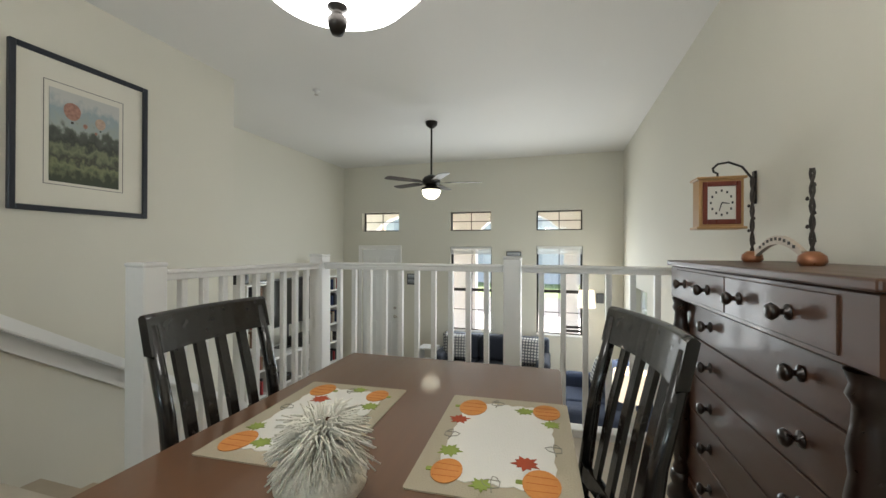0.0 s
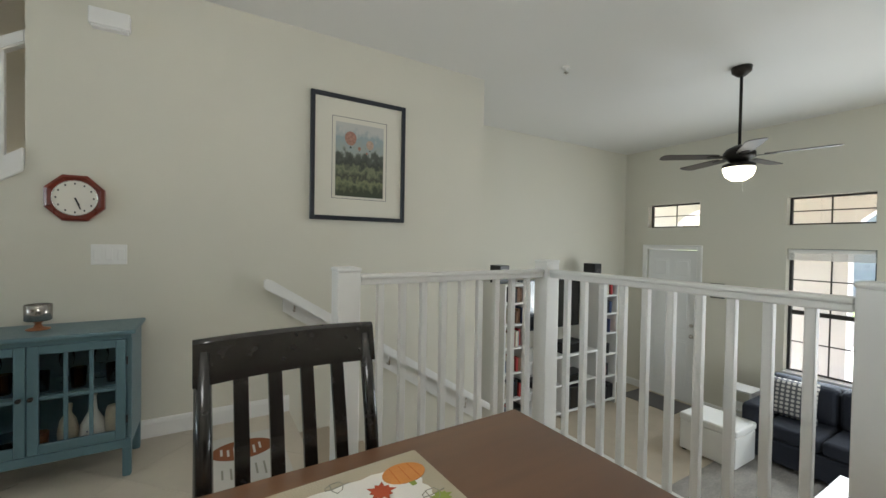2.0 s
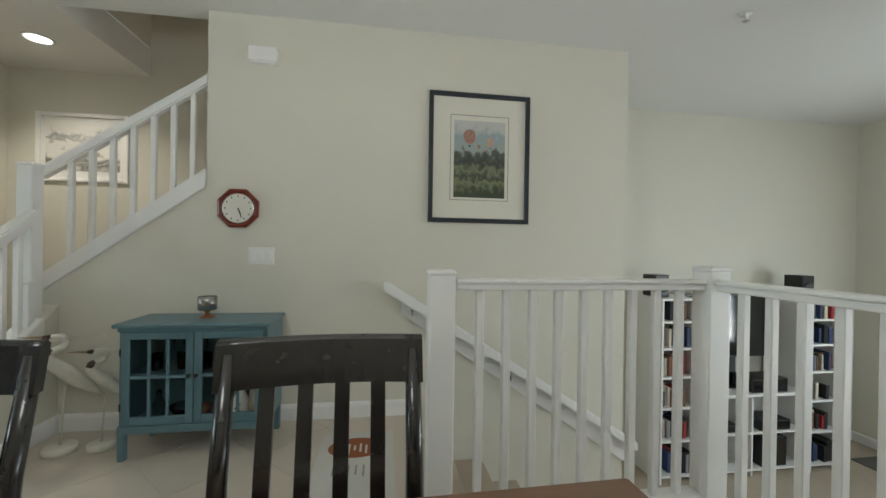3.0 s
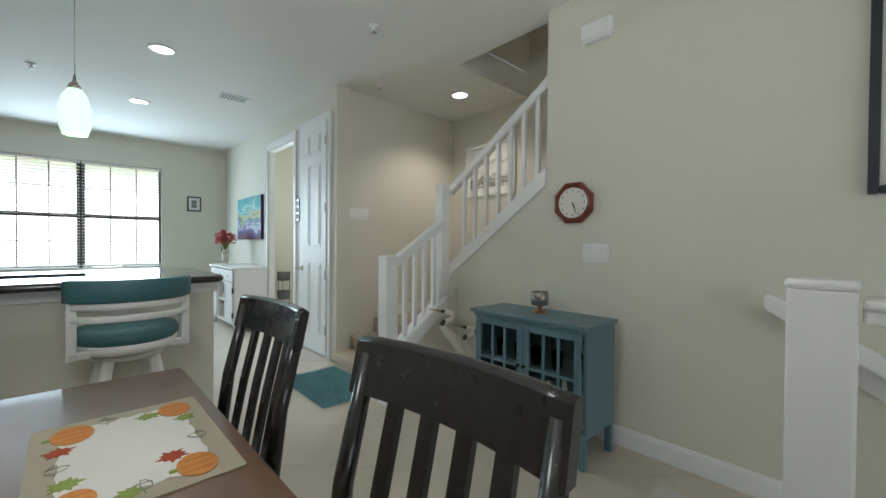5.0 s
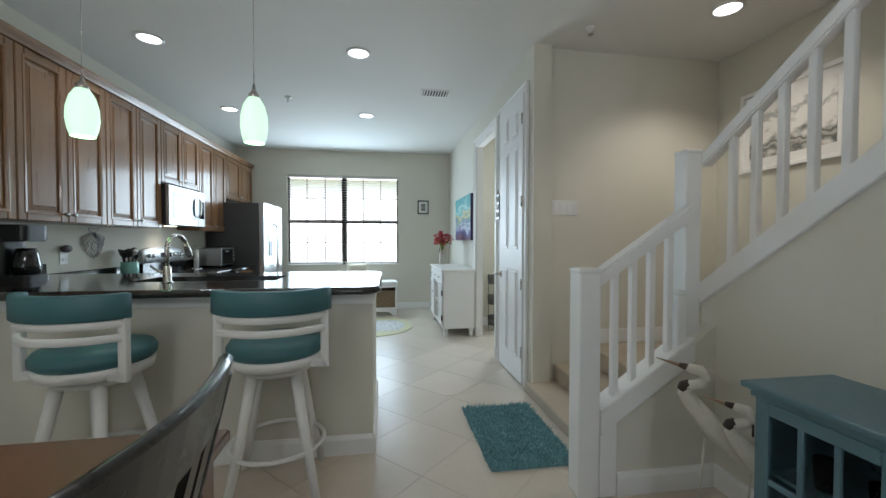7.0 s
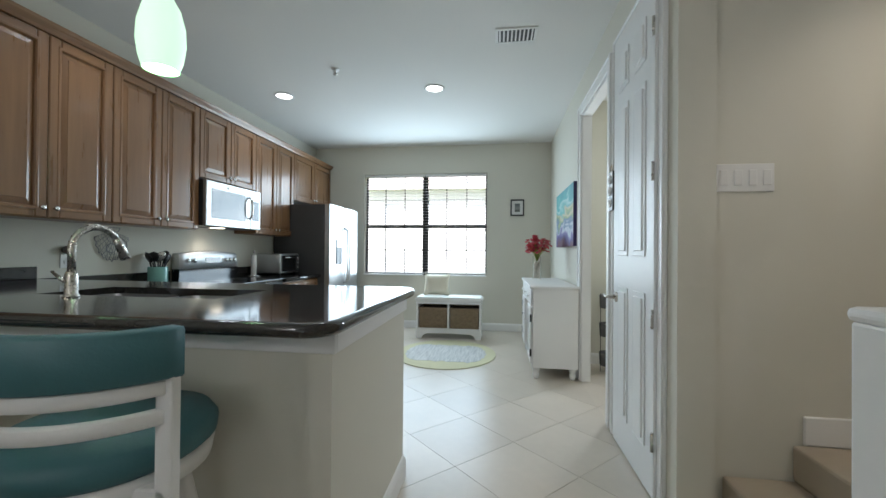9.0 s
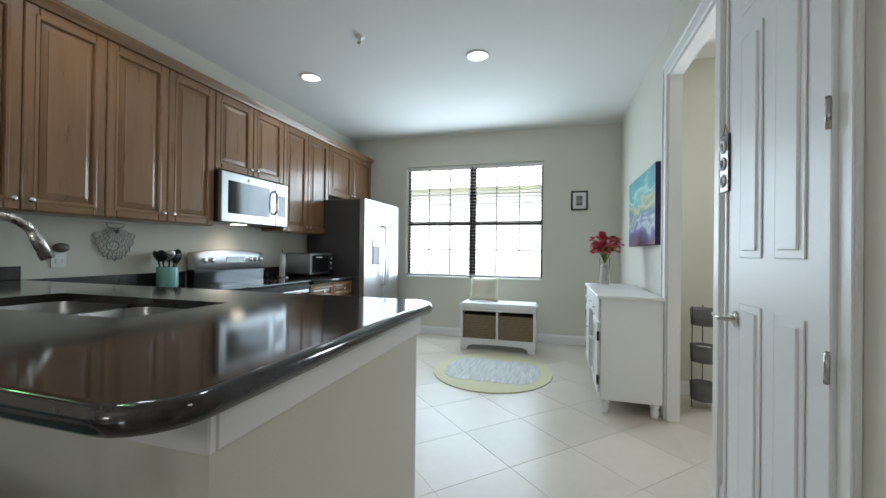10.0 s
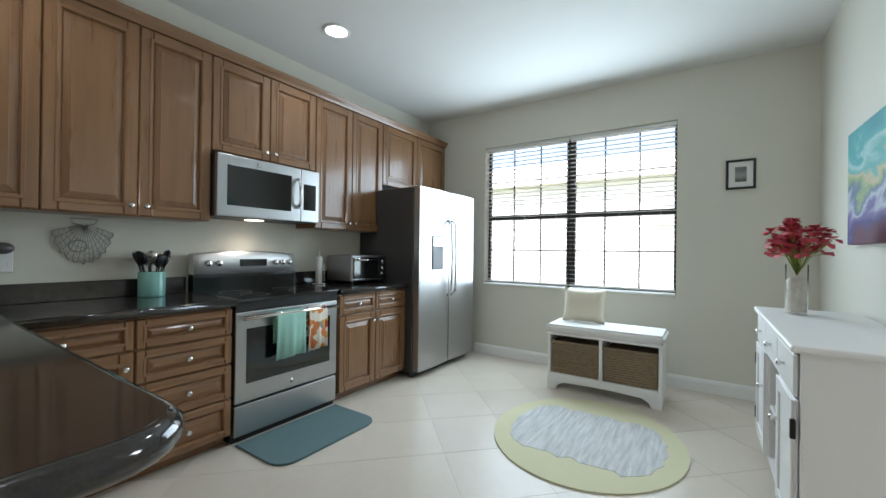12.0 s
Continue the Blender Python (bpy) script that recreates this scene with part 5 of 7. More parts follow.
fa = thing("faucet", (-0.20, -1.50, 0.964), "tall brushed nickel gooseneck kitchen faucet", "faucet")
part("base", lathe([(0, 0), (0.028, 0), (0.028, 0.006), (0.021, 0.012), (0.021, 0.09), (0.016, 0.10), (0, 0.10)], 20), M_NICKEL, fa)
GX, GY = -0.16, -0.98
arc = [(0, 0, 0.09), (0, 0, 0.18)] + [(GX * 0.085 * (1 - math.cos(radians(a))), GY * 0.085 * (1 - math.cos(radians(a))), 0.195 + 0.085 * math.sin(radians(a))) for a in range(0, 151, 15)]
part("spout", tube(arc, 0.0135, 12), M_NICKEL, fa)
e = Vector(arc[-1])
part("spray_head", tube([e, e + Vector((GX * 0.015, GY * 0.015, -0.03)), e + Vector((GX * 0.042, GY * 0.042, -0.09))], [0.014, 0.017, 0.020], 14), M_NICKEL, fa)
part("handle", tube([(0.02, 0.0, 0.06), (0.05, 0.0, 0.07), (0.09, 0.0, 0.10)], [0.010, 0.008, 0.006], 8), M_NICKEL, fa)

# stove
sv = thing("electric_range", (0, 0, 0.012), "stainless steel electric range with black glass top", "stove")
A, B = -4.005, -3.24
part("body", box(0.40, 0.96, A, B, -0.012, 0.825, 0.003), M_PLASTIC, sv)
part("cooktop", box(0.355, 0.90, A + 0.002, B - 0.002, 0.825, 0.85, 0.006, 2), M_BGLASS, sv, "black glass cooktop")
for x, y, r in ((0.50, A + 0.2, 0.10), (0.50, B - 0.2, 0.085), (0.74, A + 0.2, 0.08), (0.74, B - 0.2, 0.10)):
    part("burner_ring", tube([(x + r * math.cos(i * 0.2618), y + r * math.sin(i * 0.2618), 0.8502) for i in range(24)], 0.0012, 4, closed=True), M_STEELD, sv)
part("back_panel", prism([(0.965, 0.848), (0.895, 0.848), (0.888, 0.97), (0.965, 0.97)], A, B, "y"), M_BGLASS, sv, "black back panel foot")
bm = bmesh.new()
for i in range(13):
    f = i / 12
    y = A + (B - A) * f
    top = 1.105 + 0.026 * math.sin(math.pi * f)
    ring = [bm.verts.new(v) for v in ((0.965, y, 0.968), (0.885, y, 0.968), (0.902, y, top - 0.012), (0.916, y, top), (0.965, y, top))]
    if i:
        for k in range(5):
            bm.faces.new([prev[k], prev[(k + 1) % 5], ring[(k + 1) % 5], ring[k]]).smooth = True
    else:
        bm.faces.new(ring)
    prev = ring
bm.faces.new(prev[::-1])
# steel lightened in its colour to stand in for the panel's bright reflection
part("control_panel", bm, material("lightened_satin_steel", (0.70, 0.70, 0.70), 0.48, 0.9, vary=0.03, fine=120), sv, "curved steel control panel")
part("display", box(0.889, 0.894, -3.76, -3.55, 1.015, 1.068, 0.002), M_BGLASS, sv, "black display")
for y in (-3.33, -3.40, -3.83, -3.89, -3.95):
    part("dial", lathe([(0, 0), (0.022, 0), (0.020, 0.022), (0.016, 0.026), (0, 0.026)], 16, m=Matrix.Translation((0.893, y, 1.042)) @ Matrix.Rotation(radians(-96), 4, "Y")), M_CHROME, sv)
dr = part("oven_door", box(0.368, 0.40, A + 0.004, B - 0.004, 0.225, 0.768, 0.006, 2), M_STEEL, sv)
part("oven_window", box(0.3655, 0.369, A + 0.07, B - 0.07, 0.335, 0.665, 0.001), M_BGLASS, dr, "dark oven window")
part("oven_handle", tube([(0.325, A + 0.03, 0.735), (0.318, (A + B) / 2, 0.735), (0.325, B - 0.03, 0.735)], 0.013, 10), M_CHROME, dr)
for y in (A + 0.05, B - 0.05):
    part("handle_post", box(0.325, 0.37, y - 0.012, y + 0.012, 0.725, 0.745, 0.004), M_CHROME, dr)
part("badge", lathe([(0, 0), (0.014, 0), (0.014, 0.002), (0, 0.002)], 16, m=Matrix.Translation((0.3678, (A + B) / 2, 0.275)) @ Matrix.Rotation(radians(-90), 4, "Y")), M_CHROME, dr)
part("warming_drawer", box(0.37, 0.40, A + 0.004, B - 0.004, 0.03, 0.213, 0.006, 2), M_STEEL, sv)
part("front_lip", box(0.366, 0.40, A + 0.002, B - 0.002, 0.772, 0.824, 0.003), M_PLASTIC, sv)


def towel(y0, y1, zl, mat, label):
    bm = bmesh.new()
    n = 14
    for i in range(n + 1):
        f = i / n
        y = y0 + (y1 - y0) * f
        wv = 0.006 * math.sin(f * 9) + 0.003 * math.sin(f * 23)
        ring = [bm.verts.new(v) for v in ((0.347, y, 0.56), (0.345, y, 0.735), (0.325, y, 0.767), (0.302, y, 0.735), (0.300 + wv, y, (0.735 + zl) / 2), (0.302 + wv * 1.6, y + 0.006 * (f - 0.5), zl + 0.006 * math.sin(f * 5)))]
        if i:
            for k in range(5):
                bm.faces.new([prev[k], ring[k], ring[k + 1], prev[k + 1]]).smooth = True
        prev = ring
    ob = solid("dish_towel", bm, mat, label, "towel", group="towels on the oven handle")
    sol = ob.modifiers.new("thickness", "SOLIDIFY")
    sol.thickness = 0.004


towel(-3.68, -3.47, 0.465, material("aqua_towel", (0.31, 0.55, 0.46), 0.95, vary=0.08, fine=200, bump=0.6), "aqua dish towel over the oven handle")
M_FLORAL = material("floral_towel", (0.72, 0.66, 0.56), 0.95, vary=0.04, fine=200, bump=0.5)
ramp = M_FLORAL.node_tree.nodes.new("ShaderNodeValToRGB")
cell = M_FLORAL.node_tree.nodes.new("ShaderNodeTexVoronoi")
cell.inputs["Scale"].default_value = 26.0
place = M_FLORAL.node_tree.nodes.new("ShaderNodeTexCoord")
M_FLORAL.node_tree.links.new(place.outputs["Object"], cell.inputs["Vector"])
split = M_FLORAL.node_tree.nodes.new("ShaderNodeSeparateColor")
M_FLORAL.node_tree.links.new(cell.outputs["Color"], split.inputs["Color"])
M_FLORAL.node_tree.links.new(split.outputs["Red"], ramp.inputs["Fac"])
ramp.color_ramp.interpolation = "CONSTANT"
ramp.color_ramp.elements[0].color = (0.72, 0.66, 0.56, 1)
ramp.color_ramp.elements[1].position, ramp.color_ramp.elements[1].color = 0.62, (0.62, 0.20, 0.06, 1)
for p, c in ((0.78, (0.42, 0.05, 0.03, 1)), (0.87, (0.60, 0.36, 0.08, 1)), (0.94, (0.22, 0.22, 0.20, 1))):
    ramp.color_ramp.elements.new(p).color = c
M_FLORAL.node_tree.links.new(ramp.outputs["Color"], M_FLORAL.node_tree.nodes["Principled BSDF"].inputs["Base Color"])
towel(-3.86, -3.71, 0.475, M_FLORAL, "cream towel with rust flowers on the oven handle")

# microwave
mw = thing("microwave", (0, 0, 0), "stainless steel over-range microwave with black window", "microwave")
A, B = -4.06, -3.27
part("body", box(0.70, RK, A, B, 1.365, 1.775, 0.004), M_PLASTIC, mw)
part("door", box(0.665, 0.70, A + 0.17, B - 0.001, 1.368, 1.772, 0.006, 2), M_STEEL, mw)
part("window", box(0.6625, 0.667, A + 0.25, B - 0.065, 1.44, 1.705, 0.002), M_BGLASS, mw, "dark microwave window")
part("control_panel", box(0.665, 0.70, A + 0.001, A + 0.168, 1.368, 1.772, 0.006, 2), M_STEEL, mw)
part("keypad", box(0.6625, 0.667, A + 0.03, A + 0.145, 1.46, 1.66, 0.002), M_BGLASS, mw)
part("handle", tube([(0.66, A + 0.20, 1.47), (0.628, A + 0.20, 1.50), (0.622, A + 0.20, 1.58), (0.628, A + 0.20, 1.66), (0.66, A + 0.20, 1.69)], 0.011, 10), M_CHROME, mw)
part("lamp_lens", box(0.78, 0.86, -3.66, -3.56, 1.36, 1.365), glow("lit_lens", (1.0, 0.85, 0.62), 1.2), mw, "lit lens underneath")
part("badge", lathe([(0, 0), (0.013, 0), (0.013, 0.002), (0, 0.002)], 16, m=Matrix.Translation((0.664, -3.55, 1.735)) @ Matrix.Rotation(radians(-90), 4, "Y")), M_CHROME, mw)

# fridge
fr = thing("refrigerator", (0, 0, 0), "stainless steel side-by-side refrigerator with dark sides", "refrigerator")
A, B, MID = -5.785, -4.80, -5.29
part("body", box(0.285, 0.965, A, B, 0.04, 1.735, 0.006), M_STEELD, fr, "dark grey body")
part("foot_grille", box(0.30, 0.33, A + 0.02, B - 0.02, 0.0, 0.045), M_PLASTIC, fr)
for a, b in ((A + 0.002, MID - 0.004), (MID + 0.004, B - 0.002)):
    pts = [(0.28, a), (0.28, b)] + [(0.215 - 0.012 * math.sin(math.pi * k / 8), b + (a - b) * k / 8) for k in range(9)]
    d = part("door", prism(pts, 0.065, 1.74, bevel=0.004), M_STEEL, fr)
    hy = MID - 0.035 if a < MID - 0.1 else MID + 0.035
    part("handle", tube([(0.21, hy, 0.72), (0.162, hy, 0.76), (0.15, hy, 1.08), (0.162, hy, 1.42), (0.21, hy, 1.46)], 0.012, 10), M_CHROME, d)
part("ice_dispenser", box(0.196, 0.225, -5.16, -4.98, 0.98, 1.30, 0.006), M_PLASTIC, fr, "black ice dispenser")
part("dispenser_niche", box(0.1945, 0.20, -5.145, -4.995, 1.0, 1.16, 0.002), M_PLASTIC, fr)
part("dispenser_panel", box(0.1945, 0.20, -5.145, -4.995, 1.20, 1.29, 0.002), M_NICKEL, fr)

# things on the worktops
ut = thing("utensil_crock", (0.87, -3.0, 0.862), "aqua ceramic crock holding black kitchen utensils", "utensil crock")
part("crock", lathe([(0, 0), (0.066, 0), (0.069, 0.01), (0.069, 0.145), (0.066, 0.15), (0.062, 0.145), (0.062, 0.01), (0, 0.008)], 28), material("aqua_glaze", (0.20, 0.42, 0.37), 0.22, vary=0.06, scale=10), ut, "aqua glazed crock")
rng = random.Random(3)
for k in range(9):
    a, ln = 0.7 * k, rng.uniform(0.10, 0.17)
    d = Vector((math.cos(a) * 0.055, math.sin(a) * 0.075, 0.16 + ln * 0.5))
    u = part("utensil", tube([(d.x * 0.2, d.y * 0.2, 0.02), d], 0.005, 6), M_PLASTIC, ut)
    head = lathe([(0, -0.04), (0.024, -0.026), (0.036, 0.0), (0.031, 0.028), (0, 0.042)], 10, m=Matrix.Translation(d) @ Matrix.Rotation(a, 4, "Z") @ Matrix.Rotation(0.4, 4, "Y") @ Matrix.Diagonal((0.35, 1, 1.15, 1)))
    part("head", head, M_PLASTIC if k % 4 else M_NICKEL, u)
pt = thing("paper_towel_holder", (0.83, -4.20, 0.862), "slim paper towel holder with white roll core", "paper towel")
part("base", lathe([(0, 0), (0.07, 0), (0.07, 0.008), (0.01, 0.012), (0, 0.012)], 24), M_CHROME, pt)
part("roll", lathe([(0.0, 0.014), (0.028, 0.014), (0.028, 0.235), (0, 0.235)], 20), M_WHITEF, pt)
part("post", lathe([(0, 0.235), (0.006, 0.235), (0.006, 0.262), (0.012, 0.27), (0.008, 0.285), (0, 0.287)], 12), M_CHROME, pt)
part("arm", tube([(0.0, -0.055, 0.01), (0.0, -0.055, 0.17)], 0.004, 6), M_CHROME, pt)
to = thing("toaster_oven", (0.60, -4.77, 0.862), "stainless steel toaster oven with glass door", "toaster oven")
part("body", box(0.0, 0.29, 0, 0.36, 0.018, 0.205, 0.012, 2), M_STEEL, to)
part("glass_door", box(-0.012, 0.0, 0.085, 0.345, 0.035, 0.19, 0.004), M_BGLASS, to, "dark glass door")
part("control_panel", box(-0.008, 0.0, 0.01, 0.08, 0.03, 0.195, 0.003), M_PLASTIC, to)
for z in (0.065, 0.11, 0.155):
    part("dial", lathe([(0, 0), (0.015, 0), (0.013, 0.014), (0, 0.014)], 12, m=Matrix.Translation((-0.008, 0.045, z)) @ Matrix.Rotation(radians(-90), 4, "Y")), M_CHROME, to)
part("handle", tube([(-0.03, 0.11, 0.17), (-0.03, 0.32, 0.17)], 0.006, 8), M_CHROME, to)
to.scale = (1.1, 1.15, 1.22)
for x in (0.03, 0.26):
    for y in (0.03, 0.33):
        part("foot", lathe([(0, 0), (0.012, 0), (0.012, 0.018), (0, 0.018)], 10, m=Matrix.Translation((x, y, 0))), M_PLASTIC, to)
cm = thing("coffee_maker", (0.72, -1.72, 0.964), "black coffee maker on the worktop", "coffee maker")
part("base", prism(rounded(-0.10, 0.12, -0.09, 0.09, 0.03), 0, 0.035, bevel=0.005), M_PLASTIC, cm)
part("column", prism(rounded(0.03, 0.12, -0.085, 0.085, 0.025), 0.035, 0.30, bevel=0.005), M_PLASTIC, cm)
part("head", prism(rounded(-0.09, 0.12, -0.09, 0.09, 0.03), 0.24, 0.34, bevel=0.008), M_PLASTIC, cm)
part("carafe", lathe([(0, 0.04), (0.06, 0.04), (0.068, 0.09), (0.055, 0.17), (0.045, 0.20), (0, 0.20)], 20, m=Matrix.Translation((-0.03, 0, 0))), M_BGLASS, cm, "dark glass carafe")

# wire shell decor, outlet with night light
wd = thing("wire_wall_decor", (RK, -2.71, 1.05), "grey wire wall decor shaped like a scallop shell", "wall decor")
M_WIRE = material("grey_wire", (0.24, 0.24, 0.25), 0.4, 0.6, vary=0.1)


def shell_point(f, u):
    """f runs over the fan from edge to edge, u from the hinge to the rim."""
    R = (0.215 + 0.012 * math.cos(f * 33)) * u
    return (-0.010 - 0.03 * math.sin(math.pi * u) * (1 - f * f), 0.61 * R * math.sin(radians(78 * f)), 0.235 - R * math.cos(radians(78 * f)) )


for k in range(-7, 8):
    part("rib_wire", tube([shell_point(k / 7, u) for u in (0.08, 0.3, 0.55, 0.8, 1.0)], 0.0015, 5), M_WIRE, wd)
for u in (0.45, 0.62, 0.78, 0.90):
    part("cross_wire", tube([shell_point(k / 14, u + 0.03 * (k % 2)) for k in range(-14, 15)], 0.0013, 5), M_WIRE, wd)
part("rim_wire", tube([shell_point(k / 14, 1.0) for k in range(-14, 15)], 0.0028, 6), M_WIRE, wd)
part("hinge_wire", tube([(-0.012, -0.06, 0.262), (-0.012, -0.045, 0.235), (-0.016, 0.0, 0.225), (-0.012, 0.045, 0.235), (-0.012, 0.06, 0.262)], 0.0025, 6, closed=True), M_WIRE, wd)
part("wire_ring", tube([(-0.038, 0.03 + 0.038 * math.cos(i * 0.2618), 0.11 + 0.032 * math.sin(i * 0.2618)) for i in range(24)], 0.003, 6, closed=True), M_WIRE, wd)
ol = thing("wall_outlet", (RK, -2.405, 1.085), "white wall outlet with a grey plug-in air freshener", "outlet")
part("plate", box(-0.006, 0, -0.038, 0.038, -0.06, 0.06, 0.002), M_WHITE, ol)
for z in (-0.022,):
    part("socket", box(-0.009, -0.006, -0.017, 0.017, z - 0.014, z + 0.014, 0.003), M_WHITE, ol)
part("plug_in", lathe([(0, 0), (0.034, 0), (0.042, 0.018), (0.036, 0.035), (0, 0.04)], 18, m=Matrix.Translation((-0.006, 0, 0.06)) @ Matrix.Rotation(radians(-90), 4, "Y") @ Matrix.Diagonal((0.7, 1, 1, 1))), material("grey_plastic", (0.12, 0.10, 0.10), 0.4, vary=0.1), ol, "grey plug-in")

# pendants
M_GREENG = glow("lit_green_glass", (0.61, 0.92, 0.60), 0.21)
pn = thing("pendant_lamp", (-0.735, -1.345, 0), "lit pale green glass pendant lamp on a thin cord", "lamp", "pendants over the peninsula")
part("shade", lathe([(0.053, 1.76), (0.065, 1.80), (0.072, 1.85), (0.069, 1.91), (0.055, 1.968), (0.031, 2.01), (0.029, 2.01), (0.053, 1.966), (0.067, 1.91), (0.070, 1.85), (0.063, 1.80), (0.051, 1.762)], 28), M_GREENG, pn, "pale green glass shade")
part("socket_cap", lathe([(0, 2.005), (0.031, 2.005), (0.028, 2.03), (0.012, 2.05), (0.005, 2.09), (0, 2.09)], 18), M_NICKEL, pn)
part("cord", tube([(0, 0, 2.08), (0, 0, 2.73)], 0.0022, 6), M_NICKEL, pn)
part("canopy", lathe([(0, 2.725), (0.05, 2.73), (0.06, 2.75), (0, 2.75)], 20), M_NICKEL, pn)
copy_thing(pn, pose(0.12, -1.345, 0))

# ceiling fittings
M_CAN = glow("lit_can_lens", (1.0, 0.97, 0.92), 1.2)
# the last position is an unseen fitting added for the stairwell lamp
for cx, cy in ((0.31, -2.31), (0.33, -3.93), (-1.25, -2.31), (-1.24, -3.93), (-3.70, -1.31), (-3.75, 0.9)):
    cl = thing("recessed_light", (cx, cy, 5.2 if cy > 0 else CEIL), "round recessed ceiling light, switched on", "ceiling light", "recessed ceiling lights")
    part("trim_ring", lathe([(0.078, -0.001), (0.098, -0.001), (0.096, -0.008), (0.080, -0.010), (0.078, -0.001)], 28), M_WHITE, cl)
    part("lens", lathe([(0, -0.003), (0.078, -0.003)], 28), M_CAN, cl, "glowing lens")
vt = thing("ceiling_vent", (-1.985, -3.08, CEIL), "white slatted ceiling air vent", "vent")
bm = bmesh.new()
for a, b, c, d in ((-0.15, 0.15, -0.10, -0.08), (-0.15, 0.15, 0.08, 0.10), (-0.15, -0.13, -0.08, 0.08), (0.13, 0.15, -0.08, 0.08)):
    bm_box(bm, a, b, c, d, -0.008, -0.0005, 0.002)
part("frame", bm, M_WHITE, vt)
part("backing", box(-0.13, 0.13, -0.08, 0.08, -0.003, -0.0005), M_PLASTIC, vt)
for k in range(9):
    x = -0.115 + 0.029 * k
    part("slat", box(x - 0.0055, x + 0.0055, -0.08, 0.08, -0.009, -0.004), M_WHITE, vt)
for x, y in ((-0.44, -3.43), (-2.49, 3.62), (-2.93, -1.67), (-2.32, -0.82)):
    sp = thing("sprinkler", (x, y, CEIL), "small white ceiling sprinkler head", "sprinkler", "ceiling sprinklers")
    part("plate", lathe([(0, 0), (0.038, 0), (0.034, -0.008), (0.012, -0.012), (0.010, -0.035), (0, -0.035)], 18), M_WHITE, sp)
    part("deflector", lathe([(0, -0.045), (0.022, -0.045), (0.022, -0.048), (0, -0.05)], 16), M_NICKEL, sp)


# stools
def bar_stool(at, turn):
    """Swivel stool; the sitter looks along local -y, the backrest is at +y."""
    s = thing("bar_stool", at, "white wooden swivel bar stool with teal vinyl cushions", "stool", "stools at the peninsula", turn)
    part("cushion", lathe([(0, 0.655), (0.195, 0.655), (0.212, 0.67), (0.215, 0.70), (0.20, 0.722), (0.14, 0.733), (0, 0.736)], 36), M_TEALFAB, s, "round teal vinyl cushion")
    part("seat_ring", lathe([(0, 0.60), (0.16, 0.60), (0.20, 0.612), (0.208, 0.655), (0, 0.655)], 36), M_WHITE, s)
    part("swivel", lathe([(0, 0.592), (0.09, 0.592), (0.09, 0.60), (0, 0.60)], 20), M_PLASTIC, s)
    part("leg_block", lathe([(0, 0.565), (0.13, 0.565), (0.15, 0.575), (0.15, 0.592), (0, 0.592)], 28), M_WHITE, s)
    for i in range(4):
        a = math.pi / 4 + i * math.pi / 2
        c, d = math.cos(a), math.sin(a)
        part("leg", tube([(0.125 * c, 0.125 * d, 0.575), (0.185 * c, 0.185 * d, 0.30), (0.262 * c, 0.262 * d, 0.0)], [0.026, 0.022, 0.017], 10), M_WHITE, s)
    part("foot_ring", tube([(0.208 * math.cos(i * 0.2618), 0.208 * math.sin(i * 0.2618), 0.225) for i in range(24)], 0.010, 8, closed=True), M_WHITE, s)

    def band(r0, r1, z0, z1, span, n=18):
        bm = bmesh.new()
        for i in range(n + 1):
            a = radians(90 - span / 2 + span * i / n)
            c, d = math.cos(a), math.sin(a)
            e = 0.12 * (r1 - r0)
            ring = [bm.verts.new((r * c * 1.1, r * d, z)) for r, z in ((r0, z0 + e), (r0 + e, z0), (r1 - e, z0), (r1, z0 + e), (r1, z1 - e), (r1 - e, z1), (r0 + e, z1), (r0, z1 - e))]
            if i:
                for k in range(8):
                    bm.faces.new([prev[k], prev[(k + 1) % 8], ring[(k + 1) % 8], ring[k]]).smooth = True
            else:
                bm.faces.new(ring[::-1])
            prev = ring
        bm.faces.new(prev)
        return bm

    part("back_cushion", band(0.205, 0.25, 0.868, 0.972, 128), M_TEALFAB, s, "teal vinyl back cushion")
    part("back_rail", band(0.215, 0.24, 0.835, 0.866, 126), M_WHITE, s)
    part("back_rail", band(0.215, 0.238, 0.775, 0.805, 126), M_WHITE, s)
    for k in (-1, 1):
        a = radians(90 + k * 60)
        c, d = math.cos(a) * 1.1, math.sin(a)
        part("back_post", prism(rounded(0.228 * c - 0.018, 0.228 * c + 0.018, 0.228 * d - 0.014, 0.228 * d + 0.014, 0.005, 2), 0.605, 0.87), M_WHITE, s)
        part("arm_stub", box(min(0.16 * c, 0.235 * c), max(0.16 * c, 0.235 * c), 0.228 * d - 0.014, 0.228 * d + 0.014, 0.605, 0.64, 0.004), M_WHITE, s)
    return s


st = bar_stool((-0.935, -1.015, 0), 6)
st.scale = (1.05, 1.05, 1.02)
copy_thing(st, pose(-0.165, -0.985, 0, 0, 0, -10))

# bench with baskets
be = thing("storage_bench", (-1.655, -5.70, 0), "white bench with two wicker baskets and padded seat", "bench")
BW, BD = 0.865, 0.385
part("seat_pad", prism(rounded(-0.015, BW + 0.015, -0.005, BD + 0.015, 0.03), 0.48, 0.545, bevel=0.018), M_WHITEF, be, "white padded seat")
part("top", box(-0.005, BW + 0.005, 0, BD + 0.008, 0.458, 0.48, 0.004), M_WHITE, be)
part("back", box(0.02, BW - 0.02, 0, 0.012, 0.12, 0.458), M_WHITE, be)
for x in (0.0, BW / 2 - 0.012, BW - 0.026):
    part("upright", box(x, x + 0.026, 0.012, BD, 0.07, 0.458, 0.003), M_WHITE, be)
part("shelf", box(0.026, BW - 0.026, 0.012, BD, 0.115, 0.135), M_WHITE, be)
